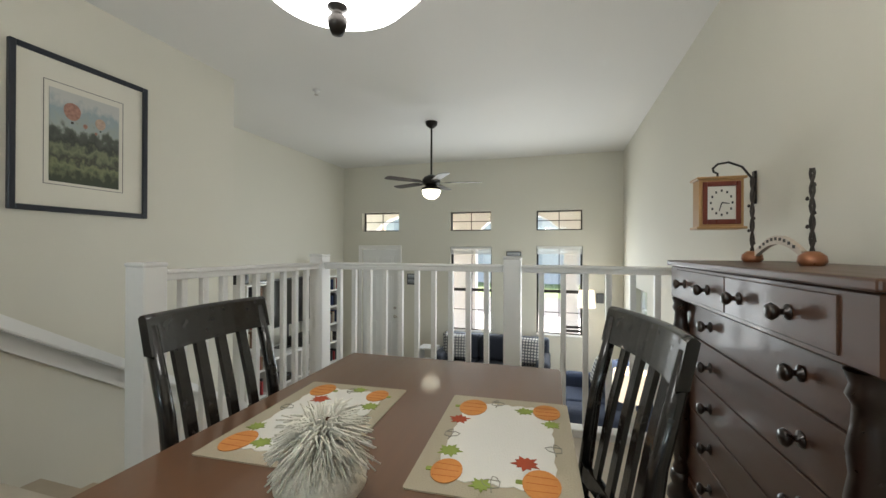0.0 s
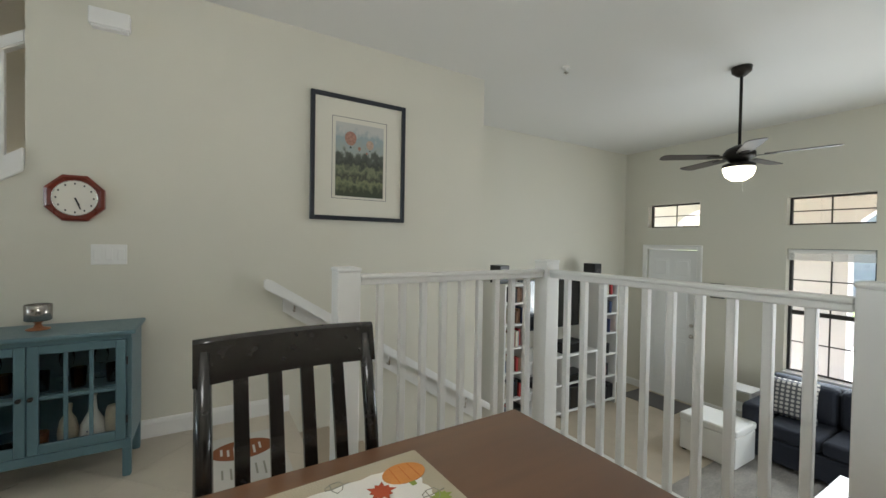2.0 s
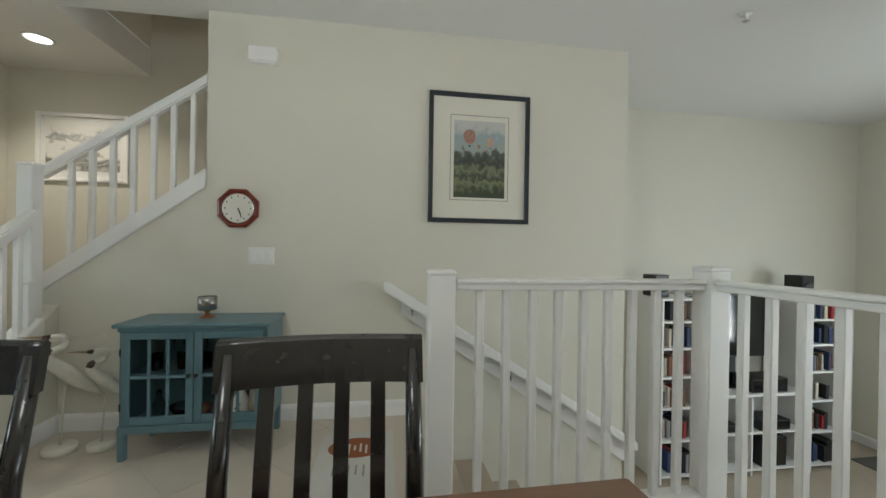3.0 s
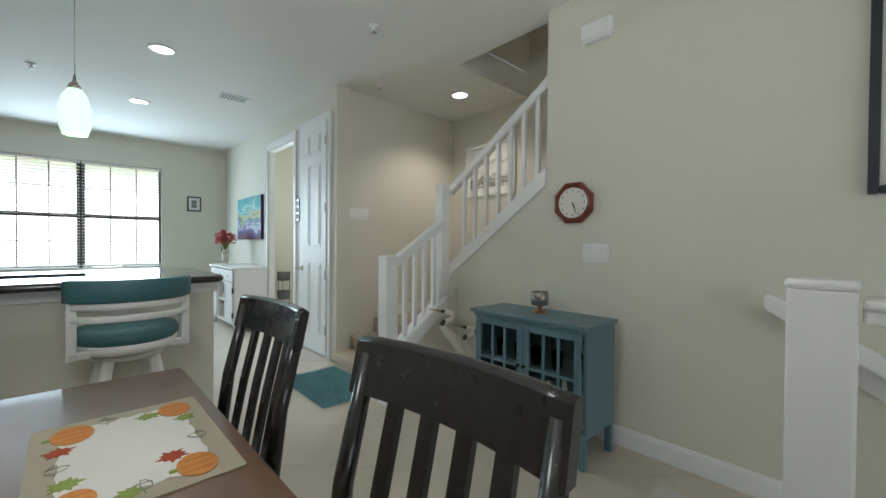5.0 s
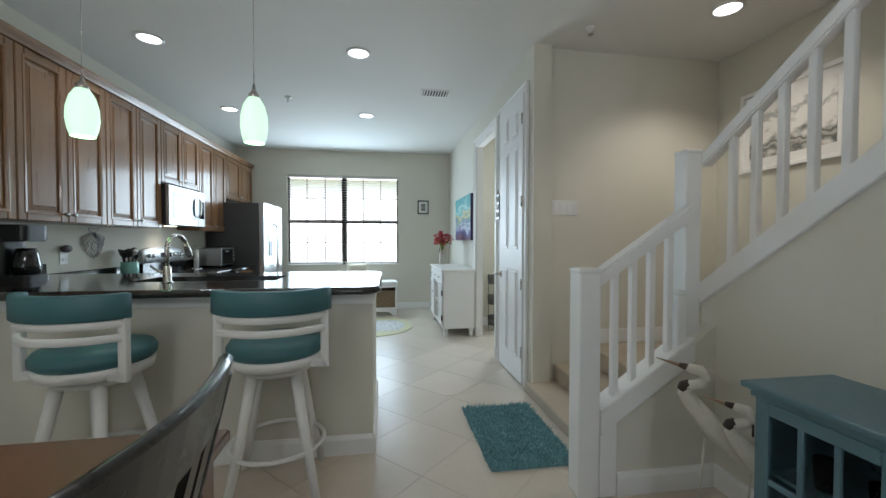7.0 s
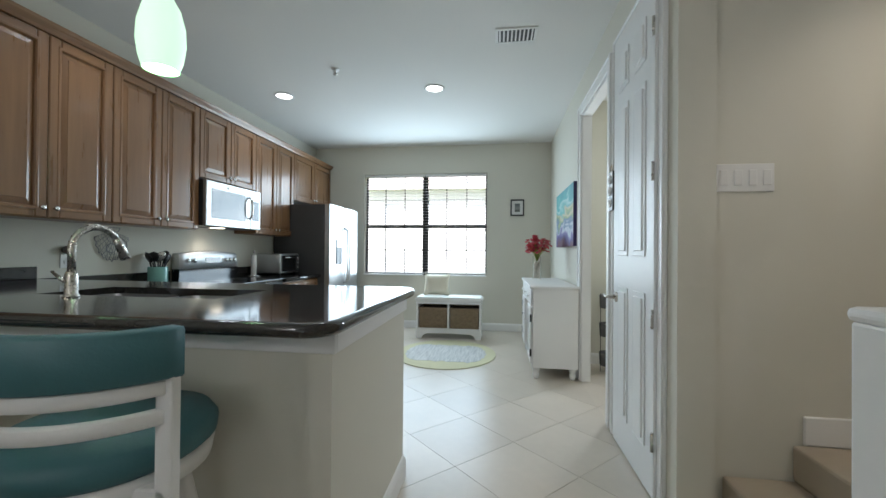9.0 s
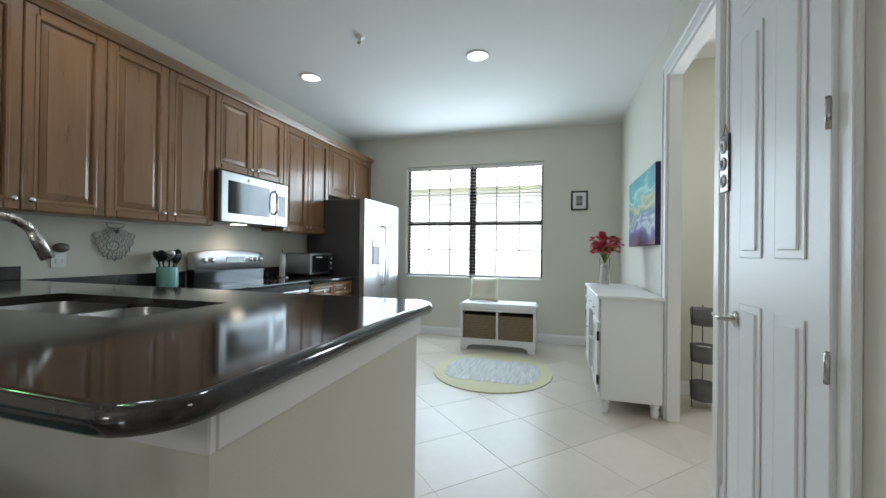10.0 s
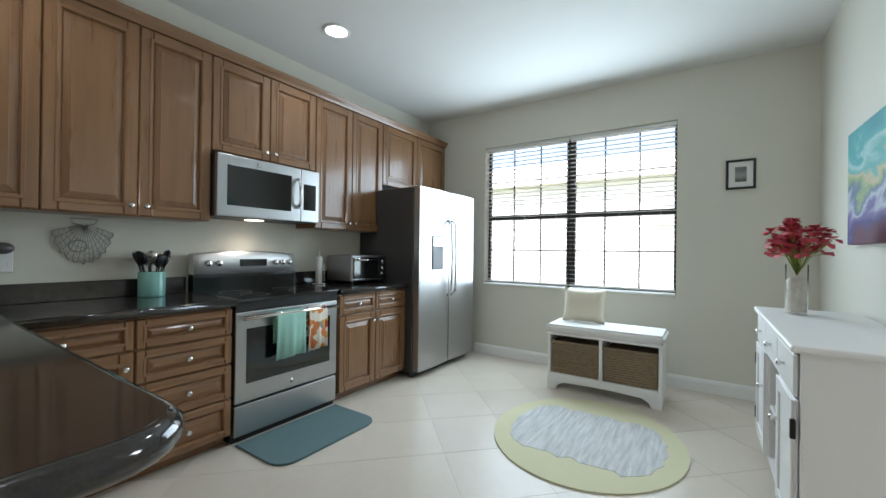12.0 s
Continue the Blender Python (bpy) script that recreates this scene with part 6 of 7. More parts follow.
arch = [(0.0, 0.0), (0.07, 0.0), (0.09, 0.04), (0.14, 0.065), (BW / 2, 0.075), (BW - 0.14, 0.065), (BW - 0.09, 0.04), (BW - 0.07, 0.0), (BW, 0.0), (BW, 0.115), (0.0, 0.115)]
part("apron", prism(arch, BD - 0.018, BD + 0.004, "y"), M_WHITE, be)
for x in (0.0, BW - 0.026):
    part("foot", box(x, x + 0.026, 0.0, BD - 0.018, 0.0, 0.07, 0.003), M_WHITE, be)
M_WICK = material("wicker", (0.30, 0.205, 0.12), 0.85, vary=0.25, scale=30, fine=120, bump=0.8, color2=(0.40, 0.30, 0.19))


def wicker_basket(at, w, d, h, label):
    k = thing("wicker_basket", at, label, "basket", "wicker baskets in the bench")
    part("shell", box(0.006, w - 0.006, 0.006, d - 0.006, 0.0, h - 0.01, 0.006), M_WICK, k)
    n = int(h / 0.018)
    for j in range(n):
        z = 0.010 + j * h / n
        pts = [(i / 24 * w, d - 0.005 + 0.0045 * math.sin(i * 1.57 + (j % 2) * 3.14), z) for i in range(25)]
        part("strand", tube(pts, 0.0075, 5), M_WICK, k)
    part("rim", tube([(0, d, h), (w, d, h), (w, 0.01, h), (0, 0.01, h)], 0.011, 6, closed=True), M_WICK, k)


wicker_basket((-1.625, -5.68, 0.135), 0.385, 0.355, 0.265, "woven brown wicker basket in the bench")
wicker_basket((-1.205, -5.68, 0.135), 0.380, 0.355, 0.265, "woven brown wicker basket in the bench")


def pillow(name, at, w, h, t, mat, label, rx=70, rz=0.0):
    bm = bmesh.new()
    n = 10
    g = {}
    for s in (1, -1):
        for i in range(n + 1):
            for j in range(n + 1):
                u, v = 2 * i / n - 1, 2 * j / n - 1
                e = (1 - u ** 4) * (1 - v ** 4)
                if e < 1e-6 and (i, j, 1) in g:
                    g[(i, j, s)] = g[(i, j, 1)]
                    continue
                k = 1 - 0.06 * (u * u * v * v < 0.5)
                g[(i, j, s)] = bm.verts.new((u * w / 2 * k, v * h / 2 * k, s * t / 2 * e ** 0.6))
        for i in range(n):
            for j in range(n):
                q = [g[(i, j, s)], g[(i + 1, j, s)], g[(i + 1, j + 1, s)], g[(i, j + 1, s)]]
                bm.faces.new(q if s > 0 else q[::-1]).smooth = True
    ob = finish(name, bm, mat)
    ob.matrix_basis = pose(*at, rx, 0, rz)
    return tagged(ob, label, "pillow")


pillow("throw_pillow", (-1.02, -5.60, 0.69), 0.36, 0.30, 0.11, M_CREAM, "square cream pillow leaning on the window wall", 76, 180)

# white buffet
hu = thing("buffet_cabinet", (HX + 0.03, -4.985, 0), "white painted buffet cabinet with drawers and open niches", "cabinet")
HW, HD = 1.17, 0.40
part("top", box(-0.005, HD + 0.03, -0.02, HW + 0.02, 0.865, 0.892, 0.008, 2), M_WHITE, hu)
part("side", box(0, HD, 0, 0.02, 0.11, 0.865, 0.002), M_WHITE, hu)
part("side", box(0, HD, HW - 0.02, HW, 0.11, 0.865, 0.002), M_WHITE, hu)
part("back", box(0, 0.012, 0.02, HW - 0.02, 0.11, 0.865), M_WHITE, hu)
part("bottom", box(0.012, HD, 0.02, HW - 0.02, 0.11, 0.14), M_WHITE, hu)
part("shelf", box(0.012, HD - 0.005, 0.02, HW - 0.02, 0.66, 0.68), M_WHITE, hu)
part("shelf", box(0.012, HD - 0.005, 0.39, HW - 0.39, 0.40, 0.42), M_WHITE, hu)
for y in (0.37, HW - 0.39):
    part("upright", box(0.012, HD, y, y + 0.02, 0.14, 0.66, 0.002), M_WHITE, hu)
for k in range(3):
    y0 = 0.025 + k * (HW - 0.05) / 3
    d = part("drawer", box(HD, HD + 0.016, y0 + 0.004, y0 + (HW - 0.05) / 3 - 0.004, 0.695, 0.85, 0.004), M_WHITE, hu)
    part("knob", lathe([(0, 0), (0.007, 0), (0.006, 0.010), (0.014, 0.017), (0.012, 0.025), (0, 0.027)], 12, m=Matrix.Translation((HD + 0.016, y0 + (HW - 0.05) / 6, 0.775)) @ Matrix.Rotation(radians(90), 4, "Y")), M_CHROME, d)
for y0, ky, hy in ((0.025, 0.345, 0.02), (HW - 0.375, HW - 0.345, HW - 0.02)):
    d = part("door", box(HD, HD + 0.014, y0, y0 + 0.35, 0.15, 0.685, 0.003), M_WHITE, hu)
    for nm, a, b, c, e in (("stile", y0, y0 + 0.05, 0.15, 0.685), ("stile", y0 + 0.30, y0 + 0.35, 0.15, 0.685), ("rail", y0 + 0.0505, y0 + 0.2995, 0.15, 0.205), ("rail", y0 + 0.0505, y0 + 0.2995, 0.63, 0.685)):
        part(nm, box(HD + 0.0142, HD + 0.022, a, b, c, e, 0.002), M_WHITE, d)
    part("knob", lathe([(0, 0), (0.007, 0), (0.006, 0.010), (0.014, 0.017), (0.012, 0.025), (0, 0.027)], 12, m=Matrix.Translation((HD + 0.022, ky, 0.50)) @ Matrix.Rotation(radians(90), 4, "Y")), M_CHROME, d)
    for z in (0.25, 0.58):
        part("hinge", box(HD + 0.010, HD + 0.026, hy - 0.008, hy + 0.008, z - 0.035, z + 0.035, 0.002), M_BRONZE, d, "dark hinge")
for x in (0.04, HD - 0.035):
    for y in (0.045, HW - 0.045):
        part("foot", lathe([(0, 0), (0.020, 0), (0.026, 0.02), (0.030, 0.05), (0.022, 0.065), (0.032, 0.08), (0.034, 0.11), (0, 0.11)], 14, m=Matrix.Translation((x, y, 0))), M_WHITE, hu)
hu.scale = (1, 1, 0.953)
wb = thing("wicker_basket", (-2.29, -4.56, 0.1335), "grey wicker basket in the buffet niche", "basket")
part("shell", box(-0.25, 0.08, 0.0, 0.32, 0, 0.19, 0.01), material("grey_wicker", (0.24, 0.21, 0.18), 0.85, vary=0.3, scale=40, fine=150, bump=0.8), wb)
part("rim", tube([(0.085, 0.0, 0.19), (0.085, 0.32, 0.19), (-0.25, 0.32, 0.19), (-0.25, 0.0, 0.19)], 0.010, 6, closed=True), M_WICK, wb)
bx = solid("wooden_box", box(-0.2, 0.05, 0, 0.26, 0, 0.15, 0.005), M_CHEST, "dark wooden box in the upper buffet niche", "box", (-2.27, -4.53, 0.4005))

va = thing("flower_vase", (-2.31, -4.76, 0.85), "clear glass vase with pink red silk flowers", "vase")
part("glass", lathe([(0, 0), (0.045, 0), (0.047, 0.006), (0.047, 0.26), (0.044, 0.26), (0.043, 0.012), (0, 0.010)], 24), glass("vase_glass", (0.98, 0.98, 0.98), 0.0, 1.03), va)
part("filling", lathe([(0, 0.012), (0.042, 0.012), (0.042, 0.17), (0.03, 0.19), (0, 0.195)], 20), material("shell_filling", (0.74, 0.69, 0.60), 0.8, vary=0.18, scale=60, fine=160, bump=0.9), va, "cream shell filling")
M_RED = material("red_petal", (0.62, 0.045, 0.085), 0.6, vary=0.2, scale=20, color2=(0.74, 0.11, 0.14))
rng = random.Random(21)
for k in range(74):
    a, el = rng.random() * 6.283, rng.uniform(-0.5, 1.4)
    R = rng.uniform(0.03, 0.145)
    c = Vector((R * math.cos(a) * math.cos(el), R * 1.15 * math.sin(a) * math.cos(el), 0.355 + R * 1.0 * math.sin(el)))
    fl = part("flower", tube([(0, 0, 0.20), (c.x * 0.4, c.y * 0.4, 0.30), c], 0.002, 4), M_LEAFG, va)
    bm = bmesh.new()
    for j in range(6):
        b = j * 1.05 + rng.random()
        tip = Vector((math.cos(b) * 0.036, math.sin(b) * 0.036, rng.uniform(-0.03, 0.03)))
        sd = Vector((-math.sin(b), math.cos(b), 0)) * 0.022
        m = tip * 0.6 + Vector((0, 0, 0.008))
        v = [bm.verts.new(c + q) for q in (Vector((0, 0, 0)), m + sd, tip + sd * 0.4, tip - sd * 0.4, m - sd)]
        bm.faces.new(v)
    part("petals", bm, M_RED, fl)

# canvas, small picture, hanging sign
M_ABS = picture_canvas("abstract_canvas", [(0.42, (0.10, 0.02, 0.05)), (0.55, (0.05, 0.035, 0.16)), (0.66, (0.16, 0.13, 0.30)), (0.74, (0.42, 0.45, 0.50)), (0.80, (0.10, 0.16, 0.26)), (0.88, (0.26, 0.34, 0.16)), (0.94, (0.50, 0.42, 0.26)), (1.02, (0.10, 0.36, 0.34)), (1.14, (0.34, 0.52, 0.50)), (1.2, (0.08, 0.34, 0.34)), (1.4, (0.06, 0.26, 0.30))], 2.0, 0.8, 1.6)
ar = thing("canvas_painting", (HX, -5.13, 1.22), "abstract teal and purple canvas painting, unframed", "painting")
part("canvas", box(0.002, 0.038, 0, 1.09, 0, 0.62, 0.003), M_ABS, ar)
part("edge", box(0.001, 0.039, 1.087, 1.093, 0.0, 0.62, 0.001), material("purple_edge", (0.035, 0.02, 0.09), 0.7, vary=0.3, scale=8), ar, "dark purple canvas edge")
sp = thing("small_picture", (-2.24, KY, 1.685), "small black framed picture with white mat", "picture")
for a, b, c, d in ((0, 0.018, 0, 0.24), (0.177, 0.195, 0, 0.24), (0.018, 0.177, 0, 0.018), (0.018, 0.177, 0.222, 0.24)):
    part("frame_bar", box(a, b, 0, 0.018, c, d, 0.002), M_PLASTIC, sp)
part("mat_board", box(0.018, 0.177, 0.002, 0.008, 0.018, 0.222), M_WHITEF, sp)
part("print", box(0.06, 0.135, 0.008, 0.009, 0.06, 0.18), picture_canvas("grey_photo", [(0.3, (0.10, 0.10, 0.09)), (0.6, (0.3, 0.3, 0.28)), (1.0, (0.16, 0.17, 0.16))], 6, 0.4), sp, "grey photograph")
hs = thing("hanging_sign", (HX + 0.026, -2.835, 1.425), "narrow dark wooden sign with white rings on a cord", "sign")
part("board", box(0.002, 0.014, 0, 0.085, 0, 0.25, 0.003), M_CHESTD, hs)
for z in (0.05, 0.125, 0.20):
    part("ring", tube([(0.016, 0.035 + 0.022 * math.cos(i * 0.5236), z + 0.024 * math.sin(i * 0.5236)) for i in range(12)], 0.006, 6, closed=True), M_WHITE, hs)
part("cord", tube([(0.008, 0.01, 0.25), (0.006, 0.035, 0.30), (0.008, 0.06, 0.25)], 0.002, 5), M_WICK, hs)

# rugs
rg = thing("oval_rug", (-1.29, -4.58, 0), "oval yellow rug with a mottled white and grey centre", "rug")
part("border", prism(ellipse(0, 0, 0.56, 0.62, 48), 0, 0.009), material("pale_yellow_weave", (0.62, 0.59, 0.39), 0.95, vary=0.06, fine=260, bump=0.6), rg)
M_RUGC = material("grey_white_weave", (0.17, 0.19, 0.22), 0.95, vary=0.1, scale=7, fine=60, bump=0.7, color2=(0.98, 0.97, 0.93), stretch=(7, 0.7, 1))
cpts = []
for i in range(48):
    a = 2 * math.pi * i / 48
    x, y = 0.45 * math.cos(a), 0.52 * math.sin(a)
    cpts.append((x * (1 + 0.02 * (-1) ** i), max(-0.33 - 0.018 * (i % 3), min(0.33 + 0.022 * (i % 2) + 0.012 * (i % 3), y))))
part("centre", prism(cpts, 0.009, 0.011), M_RUGC, rg, "mottled white and grey centre")
gm = solid("kitchen_mat", prism([(0.36, -3.99), (0.36, -3.245)] + [(0.03 + 0.11 * math.cos(radians(a)), -3.355 + 0.11 * math.sin(radians(a))) for a in range(90, 181, 15)] + [(0.03 + 0.11 * math.cos(radians(a)), -3.88 + 0.11 * math.sin(radians(a))) for a in range(180, 271, 15)], 0.0, 0.013, bevel=0.003), M_MATG, "grey-green cushioned mat in front of the stove", "mat")
sg = thing("shag_rug", (-2.25, -1.35, 0), "teal shaggy rug at the foot of the stairs", "rug")
part("backing", prism(rounded(-0.24, 0.24, -0.385, 0.385, 0.02), 0, 0.012), M_RUGTEAL, sg)
vs, fs = [], []
for k in range(5200):
    x, y = rng.uniform(-0.245, 0.245), rng.uniform(-0.39, 0.39)
    a, l, r = rng.random() * 6.283, rng.uniform(0.012, 0.03), 0.0045
    dx, dy = math.cos(a) * l * 0.8, math.sin(a) * l * 0.8
    n0 = len(vs)
    vs += [(x + r * math.cos(t), y + r * math.sin(t), 0.008) for t in (a, a + 2.1, a + 4.2)] + [(x + dx, y + dy, 0.012 + l)]
    fs += [(n0, n0 + 1, n0 + 3), (n0 + 1, n0 + 2, n0 + 3), (n0 + 2, n0, n0 + 3)]
me = bpy.data.meshes.new("shag_surface")
me.from_pydata(vs, [], fs)
me.materials.append(M_RUGTEAL)
shag = new("shag_surface", me)
shag.parent = sg
shag["kind"] = "stuff"

# side room: tiered basket stand
bs = thing("basket_stand", (-2.95, -4.20, 0), "three-tier stand with round grey baskets", "basket stand")
bs.scale = (0.70, 0.70, 0.95)
M_GREYW = material("grey_basket", (0.14, 0.135, 0.13), 0.85, vary=0.2, fine=120, bump=0.6)
for z in (0.06, 0.36, 0.65):
    part("basket", lathe([(0, z), (0.12, z), (0.13, z + 0.13), (0.124, z + 0.13), (0.115, z + 0.008), (0, z + 0.008)], 24), M_GREYW, bs, "round grey basket")
for k in range(3):
    a = 2.094 * k + 0.3
    part("rod", tube([(0.128 * math.cos(a), 0.128 * math.sin(a), 0), (0.128 * math.cos(a), 0.128 * math.sin(a), 0.80)], 0.005, 6), M_BRONZE, bs)
solid("paper_roll", lathe([(0.02, 0), (0.055, 0), (0.055, 0.10), (0.02, 0.10)], 20), M_WHITEF, "white paper roll in the basket stand", "paper roll", (-2.95, -4.20, 0.350))

# stair picture
spf = thing("stair_picture", (-4.30, -1.77, 1.745), "wide grey landscape print in a white frame", "picture")
frame_x(spf, 0.75, 0.62, 0.035, 0.025, M_WHITE, "white wooden frame")
part("mat_board", box(0.002, 0.007, 0.03, 0.72, 0.03, 0.59), M_WHITEF, spf, "white mat board")
part("print", box(0.007, 0.009, 0.075, 0.675, 0.10, 0.53), picture_canvas("grey_landscape", [(0.30, (0.62, 0.60, 0.55)), (0.42, (0.10, 0.10, 0.09)), (0.52, (0.45, 0.43, 0.38)), (0.60, (0.08, 0.08, 0.07)), (0.74, (0.66, 0.64, 0.60)), (0.98, (0.70, 0.68, 0.63)), (1.08, (0.30, 0.30, 0.29)), (1.16, (0.70, 0.68, 0.64))], 5, 0.75), spf, "grey landscape print")

# ---- living room ----
fn = thing("ceiling_fan", (-1.69, 4.85, 0), "dark bronze ceiling fan with lit bowl light", "ceiling fan")
part("canopy", lathe([(0, 2.75), (0.075, 2.75), (0.07, 2.71), (0.03, 2.675), (0.012, 2.67), (0, 2.67)], 24), M_BRONZE, fn)
part("rod", tube([(0, 0, 2.67), (0, 0, 2.08)], 0.012, 10), M_BRONZE, fn)
part("motor", lathe([(0, 2.10), (0.03, 2.095), (0.09, 2.065), (0.115, 2.03), (0.115, 1.99), (0.08, 1.965), (0.06, 1.95), (0, 1.95)], 28), M_BRONZE, fn)
M_BLADE = material("fan_blade_wood", (0.055, 0.040, 0.032), 0.45, vary=0.15, stretch=(1, 10, 1))
for k in range(5):
    m = Matrix.Rotation(radians(72 * k + 14), 4, "Z") @ Matrix.Rotation(radians(6), 4, "X")
    bl2 = part("blade", prism([(0.17, -0.045), (0.22, -0.058), (0.58, -0.068), (0.61, -0.05), (0.62, 0.0), (0.61, 0.05), (0.58, 0.068), (0.22, 0.058), (0.17, 0.045)], -0.003, 0.003), M_BLADE, fn)
    bl2.matrix_basis = Matrix.Translation((0, 0, 2.0)) @ m
    ir = part("blade_iron", prism([(0.09, -0.015), (0.16, -0.03), (0.24, -0.03), (0.25, 0), (0.24, 0.03), (0.16, 0.03), (0.09, 0.015)], -0.008, -0.003), M_BRONZE, bl2)
part("light_bowl", lathe([(0, 1.79), (0.05, 1.797), (0.095, 1.83), (0.115, 1.88), (0.115, 1.91), (0.11, 1.91), (0.108, 1.88), (0.09, 1.838), (0.05, 1.806), (0, 1.80)], 28), glow("lit_fan_glass", (1.0, 0.93, 0.72), 0.6), fn, "lit frosted bowl")
part("fitter", lathe([(0.06, 1.955), (0.118, 1.93), (0.12, 1.905), (0.116, 1.905), (0.112, 1.925), (0.06, 1.945)], 28), M_BRONZE, fn)
part("pull_chain", tube([(0.03, 0, 1.80), (0.03, 0, 1.70)], 0.0015, 5), M_NICKEL, fn)


def patterned(name, a, b, scale):
    m = bpy.data.materials.new(name)
    m.use_nodes = True
    n, l = m.node_tree.nodes, m.node_tree.links
    bs2 = n["Principled BSDF"]
    bs2.inputs["Roughness"].default_value = 0.95
    tc2, w1, w2_, mx, rp = n.new("ShaderNodeTexCoord"), n.new("ShaderNodeTexWave"), n.new("ShaderNodeTexWave"), n.new("ShaderNodeMath"), n.new("ShaderNodeValToRGB")
    for w, d in ((w1, "X"), (w2_, "Y")):
        w.bands_direction = d
        w.inputs["Scale"].default_value = scale
        l.new(tc2.outputs["Object"], w.inputs["Vector"])
    mx.operation = "MULTIPLY"
    l.new(w1.outputs["Fac"], mx.inputs[0])
    l.new(w2_.outputs["Fac"], mx.inputs[1])
    l.new(mx.outputs[0], rp.inputs["Fac"])
    rp.color_ramp.elements[0].position, rp.color_ramp.elements[0].color = 0.18, (*a, 1)
    rp.color_ramp.elements[1].position, rp.color_ramp.elements[1].color = 0.30, (*b, 1)
    l.new(rp.outputs["Color"], bs2.inputs["Base Color"])
    return m


M_PATT = patterned("grey_trellis_fabric", (0.10, 0.10, 0.11), (0.52, 0.50, 0.46), 7.0)


def sofa(name, at, turn, w, mat, cushions, label):
    """Padded seat; the sitter looks along local -y."""
    s = thing(name, at, label, "sofa", turn=turn)
    part("base", box(0.0, w, 0.0, 0.82, 0.06, 0.30, 0.02, 2), mat, s)
    for x in (0.0, w - 0.19):
        part("arm", box(x, x + 0.19, 0.0, 0.80, 0.29, 0.60, 0.06, 4), mat, s)
    part("backrest", box(0.02, w - 0.02, 0.62, 0.82, 0.28, 0.82, 0.06, 4), mat, s)
    cw = (w - 0.40) / cushions
    for k in range(cushions):
        x0 = 0.20 + k * cw
        part("seat_cushion", box(x0 + 0.003, x0 + cw - 0.003, -0.01, 0.63, 0.30, 0.45, 0.045, 4), mat, s)
        part("back_cushion", box(x0 + 0.003, x0 + cw - 0.003, 0.46, 0.66, 0.44, 0.85, 0.07, 4), mat, s)
    for x in (0.08, w - 0.08):
        for y in (0.08, 0.74):
            part("foot", box(x - 0.03, x + 0.03, y - 0.03, y + 0.03, 0, 0.06), M_BLACK, s)
    return s


sofa("sofa", (-2.10, 6.05, LIV), 0, 1.80, M_NAVY, 3, "dark navy fabric sofa under the front windows")
sofa("loveseat", (-0.10, 5.88, LIV), -90, 1.45, M_BLUEF, 2, "blue fabric loveseat along the side wall")
pillow("throw_pillow", (-1.78, 6.43, LIV + 0.66), 0.44, 0.42, 0.14, M_PATT, "grey trellis pillow on the navy sofa", 72, 8)
pillow("throw_pillow", (-0.62, 6.43, LIV + 0.66), 0.46, 0.44, 0.14, M_PATT, "grey trellis pillow on the navy sofa", 72, -8)
pillow("throw_pillow", (0.32, 5.63, LIV + 0.66), 0.42, 0.42, 0.14, M_PATT, "grey trellis pillow on the blue loveseat", 74, -82)

ot = thing("storage_ottoman", (-2.50, 5.60, LIV), "white padded storage ottoman", "ottoman")
part("box", box(0, 0.55, 0, 0.45, 0.02, 0.34, 0.012, 2), M_WHITEF, ot)
part("lid", box(-0.008, 0.558, -0.008, 0.458, 0.342, 0.42, 0.02, 3), M_WHITEF, ot, "padded lid")
for x in (0.04, 0.51):
    for y in (0.04, 0.41):
        part("foot", box(x - 0.02, x + 0.02, y - 0.02, y + 0.02, 0, 0.02), M_BLACK, ot)

ct = thing("coffee_table", (-1.15, 4.85, LIV), "white chest coffee table with drawers and glossy top", "coffee table")
part("body", box(0.02, 0.78, 0.02, 0.56, 0.05, 0.42, 0.004), M_WHITE, ct)
part("top", box(0, 0.80, 0, 0.58, 0.42, 0.45, 0.005), material("glossy_white_top", (0.74, 0.74, 0.74), 0.08, vary=0.01), ct)
for z0, z1 in ((0.24, 0.40), (0.07, 0.225)):
    d = part("drawer", box(0.04, 0.76, 0.004, 0.02, z0, z1, 0.004), M_WHITE, ct)
    part("handle", tube([(0.34, -0.01, (z0 + z1) / 2), (0.46, -0.01, (z0 + z1) / 2)], 0.006, 6), M_BRONZE, d)
for x in (0.03, 0.73):
    for y in (0.03, 0.51):
        part("foot", box(x, x + 0.04, y, y + 0.04, 0, 0.05), M_WHITE, ct)
solid("folded_paper", box(0, 0.24, 0, 0.17, 0, 0.006), material("aqua_paper", (0.15, 0.55, 0.55), 0.5), "aqua folded paper on the coffee table", "paper", (-0.67, 4.97, LIV + 0.45), turn=12)

M_LRUG = material("mottled_rug", (0.10, 0.10, 0.13), 0.95, vary=0.2, scale=3, fine=26, color2=(0.50, 0.46, 0.40), bump=0.6, stretch=(3, 1, 1))
solid("area_rug", prism(rounded(-2.15, 0.05, 4.25, 6.25, 0.01, 2), 0, 0.012), M_LRUG, "distressed blue and grey area rug", "rug", (0, 0, LIV))
solid("entry_mat", prism(rounded(-3.82, -3.02, 6.43, 6.93, 0.01, 2), 0, 0.012), material("grey_mat", (0.13, 0.12, 0.115), 0.95, vary=0.2, fine=200, bump=0.6), "grey entry mat before the front door", "mat", (0, 0, LIV))

